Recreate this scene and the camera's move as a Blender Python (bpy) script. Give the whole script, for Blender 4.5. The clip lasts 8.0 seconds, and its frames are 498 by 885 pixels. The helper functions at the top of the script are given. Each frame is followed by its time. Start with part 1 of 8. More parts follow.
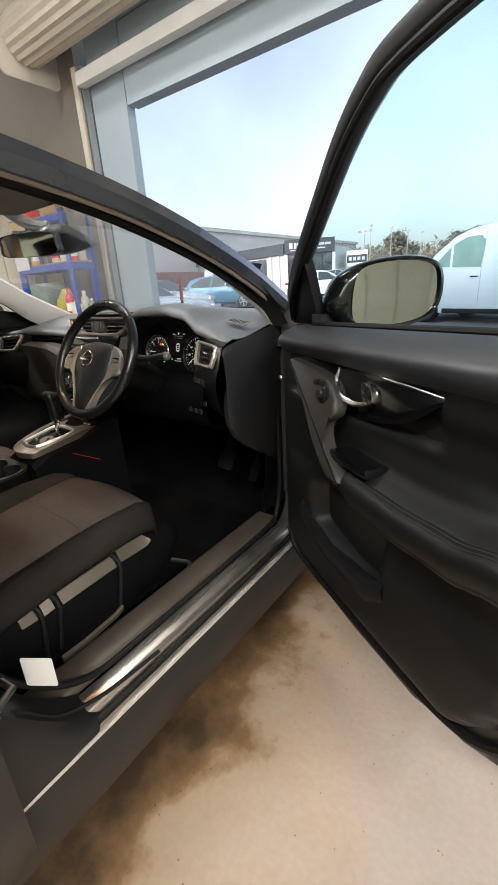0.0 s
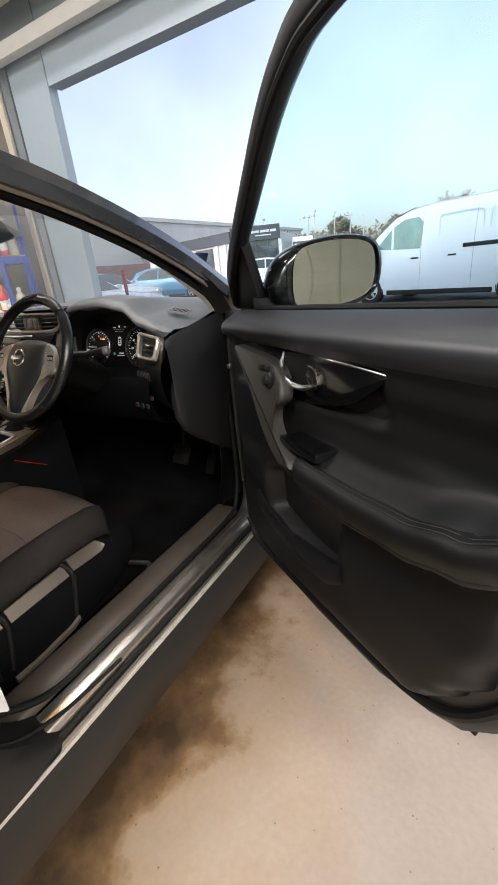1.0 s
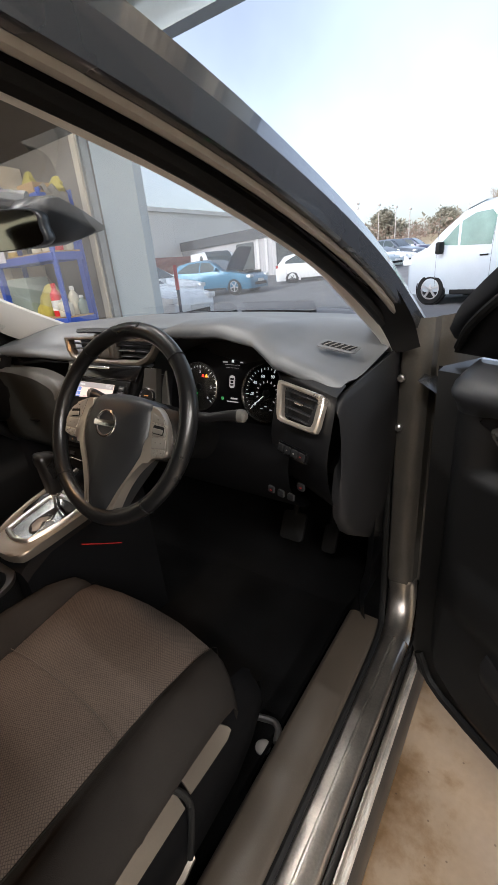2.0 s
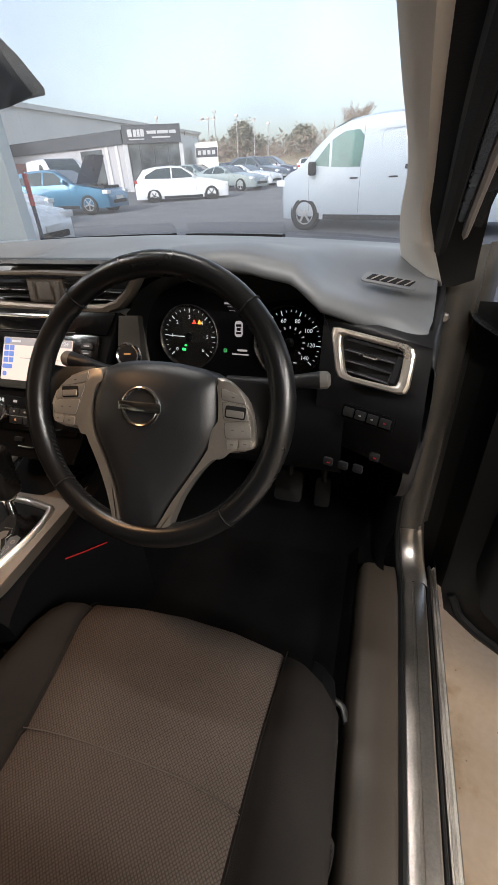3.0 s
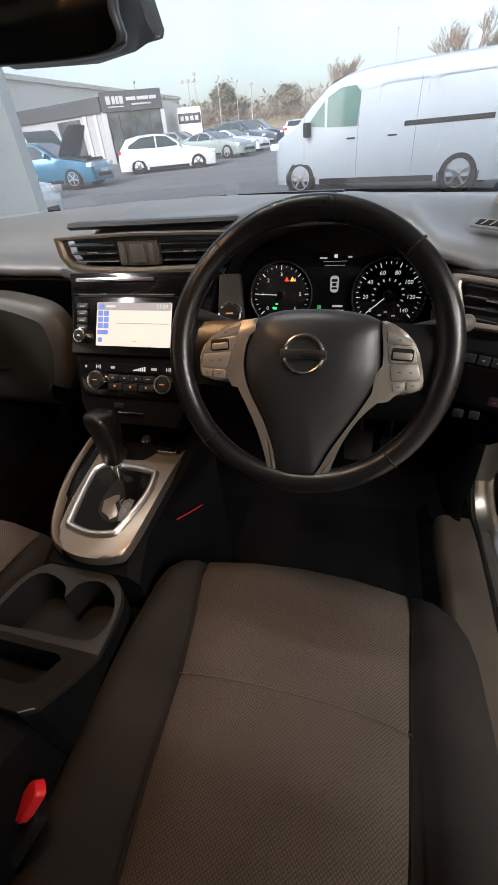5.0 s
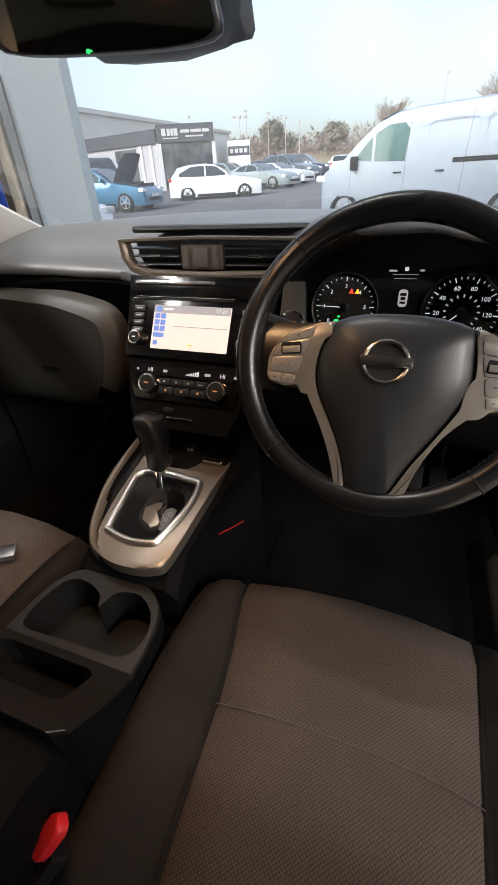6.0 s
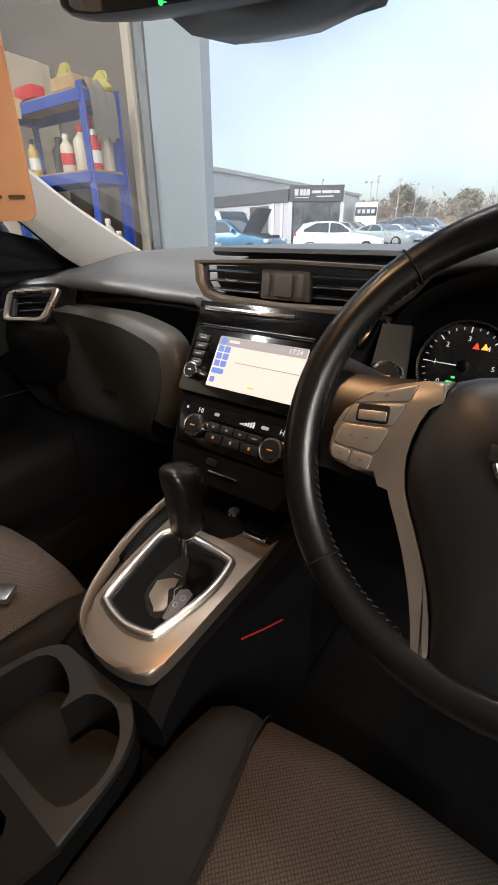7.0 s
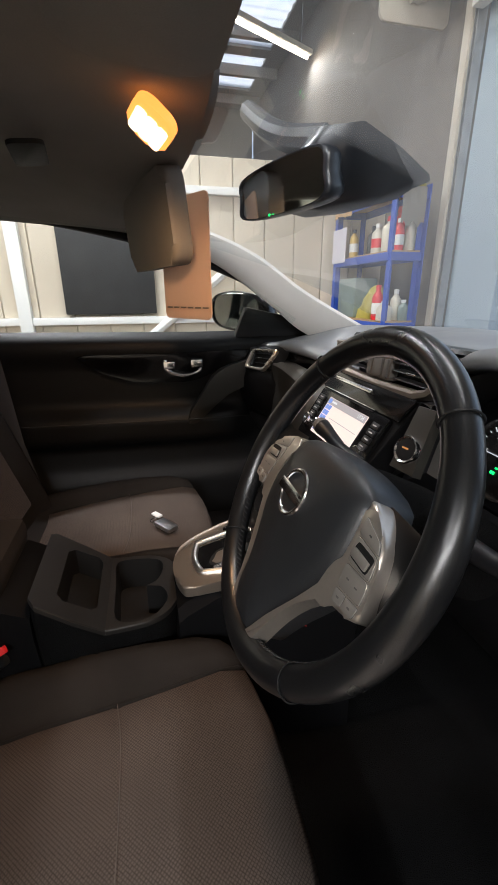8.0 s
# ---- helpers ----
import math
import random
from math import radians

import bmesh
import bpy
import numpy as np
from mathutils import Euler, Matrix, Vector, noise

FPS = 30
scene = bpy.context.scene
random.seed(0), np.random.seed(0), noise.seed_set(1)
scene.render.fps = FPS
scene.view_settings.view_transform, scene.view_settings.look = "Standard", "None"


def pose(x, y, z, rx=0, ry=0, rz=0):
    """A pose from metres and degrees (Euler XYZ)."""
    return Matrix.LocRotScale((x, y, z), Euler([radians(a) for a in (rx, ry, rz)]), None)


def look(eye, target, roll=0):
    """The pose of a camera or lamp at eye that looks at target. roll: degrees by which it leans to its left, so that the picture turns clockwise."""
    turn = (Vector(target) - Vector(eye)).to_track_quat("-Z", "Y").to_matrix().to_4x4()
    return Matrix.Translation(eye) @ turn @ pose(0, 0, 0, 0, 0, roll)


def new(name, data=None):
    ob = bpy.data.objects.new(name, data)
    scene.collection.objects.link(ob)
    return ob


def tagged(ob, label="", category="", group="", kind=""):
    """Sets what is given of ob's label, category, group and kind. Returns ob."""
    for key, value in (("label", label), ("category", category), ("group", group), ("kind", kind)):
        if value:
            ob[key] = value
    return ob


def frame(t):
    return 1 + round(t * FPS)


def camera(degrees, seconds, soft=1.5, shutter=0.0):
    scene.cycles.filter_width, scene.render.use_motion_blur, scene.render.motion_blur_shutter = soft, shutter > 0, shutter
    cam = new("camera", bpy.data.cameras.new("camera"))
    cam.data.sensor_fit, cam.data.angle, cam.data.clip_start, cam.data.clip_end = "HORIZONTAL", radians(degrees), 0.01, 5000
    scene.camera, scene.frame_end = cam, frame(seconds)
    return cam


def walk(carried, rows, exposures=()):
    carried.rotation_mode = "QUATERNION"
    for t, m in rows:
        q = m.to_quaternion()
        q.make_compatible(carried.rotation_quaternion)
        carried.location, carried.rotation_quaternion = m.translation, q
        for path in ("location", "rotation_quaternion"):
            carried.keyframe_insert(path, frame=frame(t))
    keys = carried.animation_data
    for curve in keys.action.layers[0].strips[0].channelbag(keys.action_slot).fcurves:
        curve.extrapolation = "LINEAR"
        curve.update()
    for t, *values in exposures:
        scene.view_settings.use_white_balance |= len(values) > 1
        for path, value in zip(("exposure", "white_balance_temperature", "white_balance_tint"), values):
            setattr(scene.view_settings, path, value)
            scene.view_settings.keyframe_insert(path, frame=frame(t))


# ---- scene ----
cam = camera(62.1, 8.0)
PATH = [
    (0, (1.476, -0.715, 1.227), (0.342, 0.772, 0.516), -3.7),
    (0.5, (1.496, -0.7, 1.218), (0.532, 0.891, 0.484), -4.0),
    (1, (1.483, -0.68, 1.214), (0.512, 0.892, 0.448), -6.0),
    (1.5, (1.239, -0.544, 1.233), (0.1, 0.869, 0.392), -6.7),
    (2, (0.966, -0.422, 1.283), (-0.12, 1.066, 0.505), -5.4),
    (2.2, (0.866, -0.385, 1.297), (-0.131, 1.153, 0.497), -5.5),
    (3.3, (0.575, -0.393, 1.278), (0.136, 1.165, 0.103), -3.3),
    (3.5, (0.552, -0.405, 1.279), (0.125, 1.136, 0.077), -4.2),
    (4, (0.51, -0.431, 1.281), (0.066, 1.09, 0.06), -5.4),
    (4.5, (0.462, -0.458, 1.277), (-0.012, 1.068, 0.074), -5.5),
    (4.7, (0.451, -0.468, 1.275), (-0.036, 1.059, 0.079), -5.6),
    (5.8, (0.387, -0.474, 1.242), (-0.177, 1.086, 0.124), -3.7),
    (6, (0.376, -0.462, 1.235), (-0.248, 1.096, 0.147), -3.5),
    (6.5, (0.304, -0.365, 1.209), (-0.46, 1.209, 0.24), -1.0),
    (7, (0.342, -0.291, 1.18), (-0.681, 1.173, 0.28), -0.1),
    (7.5, (0.542, -0.213, 1.208), (-0.874, 0.949, 0.404), -1.0),
    (8, (0.713, -0.142, 1.24), (-1.116, 0.304, 0.566), -0.3),
]
EXPOSURE, SKY = 1.52, 0.12
walk(cam, [(t, look(eye, target, roll)) for t, eye, target, roll in PATH], exposures=[(0, EXPOSURE, 6080, 9), (0.5, EXPOSURE, 6080, 12), (7, EXPOSURE, 6080, 12), (7.5, EXPOSURE, 6250, 12), (8, EXPOSURE, 5750, 11)])

# ---- light: overcast daylight outside, strip lights in the workshop ----
world = bpy.data.worlds.new("world")
scene.world = world
world.use_nodes = True
wn, wl = world.node_tree.nodes, world.node_tree.links
sky = wn.new("ShaderNodeTexSky")
sky.sky_type, sky.sun_disc = "NISHITA", False
sky.sun_elevation, sky.sun_rotation = radians(24), radians(200)
sky.air_density, sky.dust_density, sky.ozone_density = 1.0, 3.0, 1.0
soften = wn.new("ShaderNodeHueSaturation")
soften.inputs["Saturation"].default_value = 0.55
wl.new(sky.outputs[0], soften.inputs["Color"])
# thin cloud: soft brighter and darker drifts over the whole sky
sky_at = wn.new("ShaderNodeTexCoord")
drift = wn.new("ShaderNodeTexNoise")
drift.inputs["Scale"].default_value, drift.inputs["Detail"].default_value = 2.2, 5.0
wl.new(sky_at.outputs["Generated"], drift.inputs["Vector"])
veil = wn.new("ShaderNodeMapRange")
veil.inputs["From Min"].default_value, veil.inputs["From Max"].default_value = 0.35, 0.7
veil.inputs["To Min"].default_value, veil.inputs["To Max"].default_value = 0.82, 1.12
wl.new(drift.outputs[0], veil.inputs["Value"])
cloud = wn.new("ShaderNodeMix")
cloud.data_type, cloud.blend_type = "RGBA", "MULTIPLY"
cloud.inputs[0].default_value = 1.0
wl.new(soften.outputs[0], cloud.inputs[6])
wl.new(veil.outputs[0], cloud.inputs[7])
wl.new(cloud.outputs[2], wn["Background"].inputs["Color"])
wn["Background"].inputs["Strength"].default_value = SKY

sun_data = bpy.data.lights.new("sun", "SUN")
sun_data.energy, sun_data.angle, sun_data.color = 1.15, radians(14), (1.0, 0.97, 0.93)
sun = new("sun", sun_data)
sun.matrix_world = look((0, 0, 0), (0.31, 0.86, -0.41))
scene.view_settings.exposure = EXPOSURE


def strip_lamp(x, y, z, length, power, turn=90, tilt=0):
    data = bpy.data.lights.new("strip_lamp", "AREA")
    data.shape, data.size, data.size_y = "RECTANGLE", length, 0.10
    data.energy, data.color = power, (1.0, 0.95, 0.87)
    ob = new("strip_lamp", data)
    ob.matrix_world = pose(x, y, z, tilt, 0, turn)
    return ob

# ---- materials ----
def mat(name, base, rough=0.6, metal=0.0, vary=0.12, scale=6.0, fine=90.0, bump=0.1, depth=0.002, second=None, mask=(0.45, 0.62), coat=0.0, spec=0.5, per_piece=0.0):
    """A surface with two scales of variation (patches and grain) in colour, gloss and relief."""
    m = bpy.data.materials.new(name)
    m.use_nodes = True
    n, l = m.node_tree.nodes, m.node_tree.links
    b = n["Principled BSDF"]
    at = n.new("ShaderNodeTexCoord")
    big, small = n.new("ShaderNodeTexNoise"), n.new("ShaderNodeTexNoise")
    big.inputs["Scale"].default_value, big.inputs["Detail"].default_value = scale, 5.0
    small.inputs["Scale"].default_value, small.inputs["Detail"].default_value = fine, 2.0
    l.new(at.outputs["Object"], big.inputs["Vector"])
    l.new(at.outputs["Object"], small.inputs["Vector"])
    tone = n.new("ShaderNodeMix")
    tone.data_type = "RGBA"
    ramp = n.new("ShaderNodeMapRange")
    ramp.inputs["From Min"].default_value, ramp.inputs["From Max"].default_value = mask if second else (0.3, 0.7)
    l.new(big.outputs[0], ramp.inputs["Value"])
    l.new(ramp.outputs[0], tone.inputs[0])
    lo = second or [c * (1 - vary) for c in base]
    hi = base if second else [min(1, c * (1 + vary)) for c in base]
    tone.inputs[6].default_value, tone.inputs[7].default_value = (*hi, 1), (*lo, 1)
    grain = n.new("ShaderNodeMix")
    grain.data_type, grain.blend_type = "RGBA", "MULTIPLY"
    grain.inputs[0].default_value = 1.0
    g = n.new("ShaderNodeMapRange")
    g.inputs["To Min"].default_value, g.inputs["To Max"].default_value = 1 - vary, 1 + vary
    l.new(small.outputs[0], g.inputs["Value"])
    l.new(tone.outputs[2], grain.inputs[6])
    l.new(g.outputs[0], grain.inputs[7])
    out = grain.outputs[2]
    if per_piece:
        info, r = n.new("ShaderNodeObjectInfo"), n.new("ShaderNodeMapRange")
        r.inputs["To Min"].default_value, r.inputs["To Max"].default_value = 1 - per_piece, 1 + per_piece
        l.new(info.outputs["Random"], r.inputs["Value"])
        mul = n.new("ShaderNodeMix")
        mul.data_type, mul.blend_type = "RGBA", "MULTIPLY"
        mul.inputs[0].default_value = 1.0
        l.new(out, mul.inputs[6])
        l.new(r.outputs[0], mul.inputs[7])
        out = mul.outputs[2]
    l.new(out, b.inputs["Base Color"])
    gl = n.new("ShaderNodeMapRange")
    gl.inputs["To Min"].default_value, gl.inputs["To Max"].default_value = max(0.02, rough - 0.08), min(1, rough + 0.08)
    l.new(big.outputs[0], gl.inputs["Value"])
    l.new(gl.outputs[0], b.inputs["Roughness"])
    b.inputs["Metallic"].default_value = metal
    b.inputs["Coat Weight"].default_value = coat
    b.inputs["Coat Roughness"].default_value = 0.05
    b.inputs["Specular IOR Level"].default_value = spec
    if bump:
        bp = n.new("ShaderNodeBump")
        bp.inputs["Strength"].default_value, bp.inputs["Distance"].default_value = bump, depth
        l.new(small.outputs[0], bp.inputs["Height"])
        l.new(bp.outputs[0], b.inputs["Normal"])
    return m


def glow(name, colour, strength):
    m = bpy.data.materials.new(name)
    m.use_nodes = True
    b = m.node_tree.nodes["Principled BSDF"]
    b.inputs["Base Color"].default_value = (*[c * 0.4 for c in colour], 1)
    b.inputs["Emission Color"].default_value = (*colour, 1)
    b.inputs["Emission Strength"].default_value = strength
    return m


def glass(name, tint=(0.94, 0.97, 0.96), clear=0.95, sheen=0.03, haze=0.0):
    """A thin pane: mostly clear, with a mirror sheen that grows at a glancing view."""
    m = bpy.data.materials.new(name)
    m.use_nodes = True
    n, l = m.node_tree.nodes, m.node_tree.links
    n.remove(n["Principled BSDF"])
    see, gloss, mix = n.new("ShaderNodeBsdfTransparent"), n.new("ShaderNodeBsdfGlossy"), n.new("ShaderNodeMixShader")
    see.inputs[0].default_value = (*[c * clear for c in tint], 1)
    gloss.inputs["Roughness"].default_value = 0.02
    f, power, low = n.new("ShaderNodeLayerWeight"), n.new("ShaderNodeMath"), n.new("ShaderNodeMapRange")
    f.inputs[0].default_value = 0.5
    power.operation = "POWER"
    power.inputs[1].default_value = 4.0
    l.new(f.outputs["Facing"], power.inputs[0])
    l.new(power.outputs[0], low.inputs["Value"])
    low.inputs["To Min"].default_value, low.inputs["To Max"].default_value = sheen, 0.75
    l.new(low.outputs[0], mix.inputs[0])
    l.new(see.outputs[0], mix.inputs[1])
    l.new(gloss.outputs[0], mix.inputs[2])
    film, spread = n.new("ShaderNodeMixShader"), n.new("ShaderNodeBsdfTranslucent")
    spread.inputs[0].default_value = (0.8, 0.8, 0.8, 1)
    film.inputs[0].default_value = haze
    l.new(mix.outputs[0], film.inputs[1])
    l.new(spread.outputs[0], film.inputs[2])
    l.new((film if haze else mix).outputs[0], n["Material Output"].inputs["Surface"])
    return m


# black dash plastic; the pale blue base carries the sky's sheen
DASH = mat("sky_sheen_dash_plastic", (0.146, 0.153, 0.163), 0.47, vary=0.10, fine=700, bump=0.2, depth=0.0004, spec=0.9)
HOUSING = mat("blue_black_housing_plastic", (0.018, 0.021, 0.026), 0.36, vary=0.08, fine=600, bump=0.1, depth=0.0004, spec=0.6)
TRIM = mat("hard_black_plastic", (0.009, 0.009, 0.010), 0.42, vary=0.10, fine=600, bump=0.2, depth=0.0005, spec=0.35)
FRAME_BLACK = mat("satin_black_frame", (0.016, 0.018, 0.022), 0.34, vary=0.10, fine=600, bump=0.1, depth=0.0004, spec=0.6)
DOOR_TRIM = mat("black_door_trim", (0.0072, 0.0074, 0.0078), 0.50, vary=0.10, fine=700, bump=0.25, depth=0.0006, spec=0.34)
# door trim lightened and blued where skylight falls on its top
DOOR_TOP = mat("sky_lit_black_door_pad", (0.024, 0.026, 0.030), 0.42, vary=0.10, fine=700, bump=0.2, depth=0.0005, spec=0.7)
HUB = mat("matte_hub_plastic", (0.0165, 0.0175, 0.0190), 0.39, vary=0.10, fine=900, bump=0.3, depth=0.0005, spec=0.6)
PIANO = mat("piano_black", (0.004, 0.004, 0.0045), 0.14, vary=0.05, bump=0, coat=0.15, spec=0.42)
BEIGE = mat("satin_grey_trim", (0.53, 0.48, 0.42), 0.29, 0.8, vary=0.06, fine=300, bump=0.04, depth=0.0004)
CHROME = mat("chrome", (0.86, 0.86, 0.87), 0.17, 1.0, vary=0.03, bump=0)
LEATHER = mat("black_leather", (0.0075, 0.0076, 0.008), 0.29, vary=0.14, fine=900, bump=0.14, depth=0.0006)
CARPET = mat("black_carpet", (0.006, 0.006, 0.0062), 0.95, vary=0.4, fine=500, bump=0.9, depth=0.003, spec=0.06)
CLOTH_SIDE = mat("dark_seat_cloth", (0.0208, 0.0183, 0.0165), 0.92, vary=0.22, fine=800, bump=0.5, depth=0.001, spec=0.1)
CLOTH = mat("brown_grey_seat_cloth", (0.085, 0.070, 0.060), 0.92, vary=0.18, fine=500, bump=0.5, depth=0.001)
HEADLINE = mat("grey_headlining", (0.21, 0.20, 0.185), 0.95, vary=0.08, fine=600, bump=0.3, depth=0.001)
PILLAR_TRIM = mat("pale_grey_pillar_trim", (0.72, 0.69, 0.64), 0.62, vary=0.05, fine=500, bump=0.15, depth=0.0006)
PAINT = mat("gunmetal_car_paint", (0.15, 0.152, 0.155), 0.23, 0.8, vary=0.06, fine=900, bump=0, coat=0.8)
RUBBER = mat("black_rubber", (0.008, 0.008, 0.008), 0.6, vary=0.15, fine=300, bump=0.2, depth=0.001, spec=0.25)
MIRROR = mat("mirror_glass", (0.62, 0.64, 0.62), 0.02, 1.0, vary=0.01, bump=0)
GLASS = glass("clear_car_glass")
# the translucent film imitates the pale veil of reflections in the windscreen
VEILED = glass("veiled_windscreen_glass", haze=0.06)
TINT = glass("tinted_car_glass", (0.80, 0.92, 0.94), 0.95)
# gunmetal again, darker and bluer to carry the pillar's dark reflections
PILLAR_PAINT = mat("dark_reflection_pillar_paint", (0.075, 0.082, 0.095), 0.26, 0.7, vary=0.06, fine=900, bump=0, coat=0.6)
HINGE_PAINT = mat("dull_gunmetal_paint", (0.075, 0.069, 0.060), 0.40, 0.4, vary=0.14, scale=12, fine=200, bump=0.05)
FLANGE = mat("pale_flange_paint", (0.36, 0.325, 0.285), 0.4, 0.3, vary=0.08, bump=0)
# gunmetal made near-black: shade and dark reflections are in the colour
DARKENED_PAINT = mat("darkened_shell_paint", (0.016, 0.0155, 0.015), 0.38, 0.2, vary=0.10, fine=200, bump=0.05)
STEEL = mat("worn_steel", (0.45, 0.44, 0.43), 0.35, 1.0, vary=0.12, fine=200, bump=0.1)
WHITE_PLASTIC = mat("white_plastic", (0.75, 0.75, 0.73), 0.45, vary=0.04, bump=0.03)
RED_PLASTIC = mat("red_plastic", (0.6, 0.02, 0.025), 0.4, vary=0.06, bump=0.05)

CONCRETE = mat("pale_worn_concrete", (0.40, 0.335, 0.285), 0.58, vary=0.10, scale=2.0, fine=60, bump=0.25, depth=0.003)
WALL_PAINT = mat("cream_cladding", (0.62, 0.56, 0.46), 0.7, vary=0.06, scale=1.5, fine=40, bump=0.05)
STEEL_BLUE = mat("blue_grey_painted_steel", (0.38, 0.46, 0.53), 0.5, vary=0.05, scale=1.0, fine=30, bump=0.03)
CREAM = mat("cream_painted_metal", (0.55, 0.50, 0.42), 0.5, vary=0.06, bump=0.05)
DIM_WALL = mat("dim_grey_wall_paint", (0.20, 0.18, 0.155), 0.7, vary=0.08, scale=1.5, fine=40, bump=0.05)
GALV = mat("galvanised_steel", (0.42, 0.43, 0.44), 0.45, 0.7, vary=0.10, scale=8, fine=60, bump=0.05)
BOARD = mat("cream_wall_board", (0.60, 0.53, 0.42), 0.6, vary=0.10, scale=2.5, fine=60, bump=0.08, per_piece=0.10)
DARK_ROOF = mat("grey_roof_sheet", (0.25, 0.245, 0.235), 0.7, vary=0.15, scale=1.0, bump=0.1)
TARMAC = mat("asphalt", (0.16, 0.16, 0.165), 0.85, vary=0.15, scale=0.4, fine=70, bump=0.4, depth=0.006)
SHELF_BLUE = mat("blue_powder_coat", (0.03, 0.08, 0.42), 0.45, vary=0.08, bump=0.05)
CHIPBOARD = mat("chipboard", (0.42, 0.28, 0.14), 0.8, vary=0.2, fine=120, bump=0.2)
BLACK_BOARD = mat("black_board", (0.025, 0.025, 0.025), 0.7, vary=0.1, bump=0.1)


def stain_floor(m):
    """Brown damp along the parked car, with a wandering edge, tyre streaks and dark specks; the car's shade is painted
    in next to it.
    """
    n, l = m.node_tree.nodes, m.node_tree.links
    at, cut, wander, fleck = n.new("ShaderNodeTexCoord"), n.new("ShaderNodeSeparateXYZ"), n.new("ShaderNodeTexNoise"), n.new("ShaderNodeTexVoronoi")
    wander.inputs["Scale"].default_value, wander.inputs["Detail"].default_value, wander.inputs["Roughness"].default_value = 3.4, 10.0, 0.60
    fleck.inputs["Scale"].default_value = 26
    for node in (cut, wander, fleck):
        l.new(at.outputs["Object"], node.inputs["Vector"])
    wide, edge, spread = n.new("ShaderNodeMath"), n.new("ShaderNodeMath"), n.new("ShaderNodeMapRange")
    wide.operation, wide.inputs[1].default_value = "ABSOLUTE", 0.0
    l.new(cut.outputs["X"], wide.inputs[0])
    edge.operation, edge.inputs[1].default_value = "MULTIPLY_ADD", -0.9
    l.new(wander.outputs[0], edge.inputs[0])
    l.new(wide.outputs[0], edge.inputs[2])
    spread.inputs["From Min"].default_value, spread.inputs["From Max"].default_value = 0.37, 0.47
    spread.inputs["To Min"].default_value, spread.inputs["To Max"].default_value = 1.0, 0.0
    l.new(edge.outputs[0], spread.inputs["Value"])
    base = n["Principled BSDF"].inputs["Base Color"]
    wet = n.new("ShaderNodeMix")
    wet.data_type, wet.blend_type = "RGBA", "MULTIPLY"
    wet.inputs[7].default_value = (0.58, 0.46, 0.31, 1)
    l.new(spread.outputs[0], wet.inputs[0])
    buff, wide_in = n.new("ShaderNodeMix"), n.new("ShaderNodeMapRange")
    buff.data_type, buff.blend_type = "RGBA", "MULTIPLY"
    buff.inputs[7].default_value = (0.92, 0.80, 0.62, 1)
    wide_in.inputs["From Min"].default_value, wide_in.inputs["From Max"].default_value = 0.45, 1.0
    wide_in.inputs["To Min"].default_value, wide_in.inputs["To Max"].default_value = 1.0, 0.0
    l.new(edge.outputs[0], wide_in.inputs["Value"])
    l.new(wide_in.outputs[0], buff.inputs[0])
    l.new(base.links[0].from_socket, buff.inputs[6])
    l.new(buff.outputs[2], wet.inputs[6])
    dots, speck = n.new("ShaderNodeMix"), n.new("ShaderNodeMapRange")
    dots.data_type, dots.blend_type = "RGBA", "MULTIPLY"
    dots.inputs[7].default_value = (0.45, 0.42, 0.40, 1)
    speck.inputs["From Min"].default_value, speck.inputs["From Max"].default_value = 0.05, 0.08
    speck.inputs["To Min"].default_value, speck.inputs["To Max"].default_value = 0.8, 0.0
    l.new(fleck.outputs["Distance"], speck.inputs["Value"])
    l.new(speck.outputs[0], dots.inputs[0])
    # dark inner zone: the car's shade on the floor painted in with its dirt
    grime_shade, near = n.new("ShaderNodeMix"), n.new("ShaderNodeMapRange")
    grime_shade.data_type, grime_shade.blend_type = "RGBA", "MULTIPLY"
    grime_shade.inputs[7].default_value = (0.26, 0.27, 0.28, 1)
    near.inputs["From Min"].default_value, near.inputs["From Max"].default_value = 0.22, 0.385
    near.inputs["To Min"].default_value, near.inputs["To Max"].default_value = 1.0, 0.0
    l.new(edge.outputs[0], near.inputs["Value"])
    l.new(near.outputs[0], grime_shade.inputs[0])
    l.new(wet.outputs[2], grime_shade.inputs[6])
    l.new(grime_shade.outputs[2], dots.inputs[6])
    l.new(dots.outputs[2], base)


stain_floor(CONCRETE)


# ---- mesh helpers ----
def part(name, bm, material, parent=None, label="", smooth=35):
    """Links a bmesh as one mesh object under a thing or a part."""
    bmesh.ops.recalc_face_normals(bm, faces=bm.faces)
    me = bpy.data.meshes.new(name)
    bm.to_mesh(me)
    bm.free()
    me.materials.append(material)
    for p in me.polygons:
        p.use_smooth = True
    me.set_sharp_from_angle(angle=radians(smooth))
    ob = new(name, me)
    ob.parent = parent
    if label:
        ob["label"] = label
    return ob


def thing(name, label, category, group="", at=None):
    ob = new(name)
    ob.empty_display_size = 0.1
    if at is not None:
        ob.matrix_world = at
    return tagged(ob, label, category, group)


def piece(name, bm, material, label, category="", group="", kind="", smooth=35):
    """A thing or a piece of the setting that is one mesh."""
    return tagged(part(name, bm, material, None, "", smooth), label, category, group, kind)


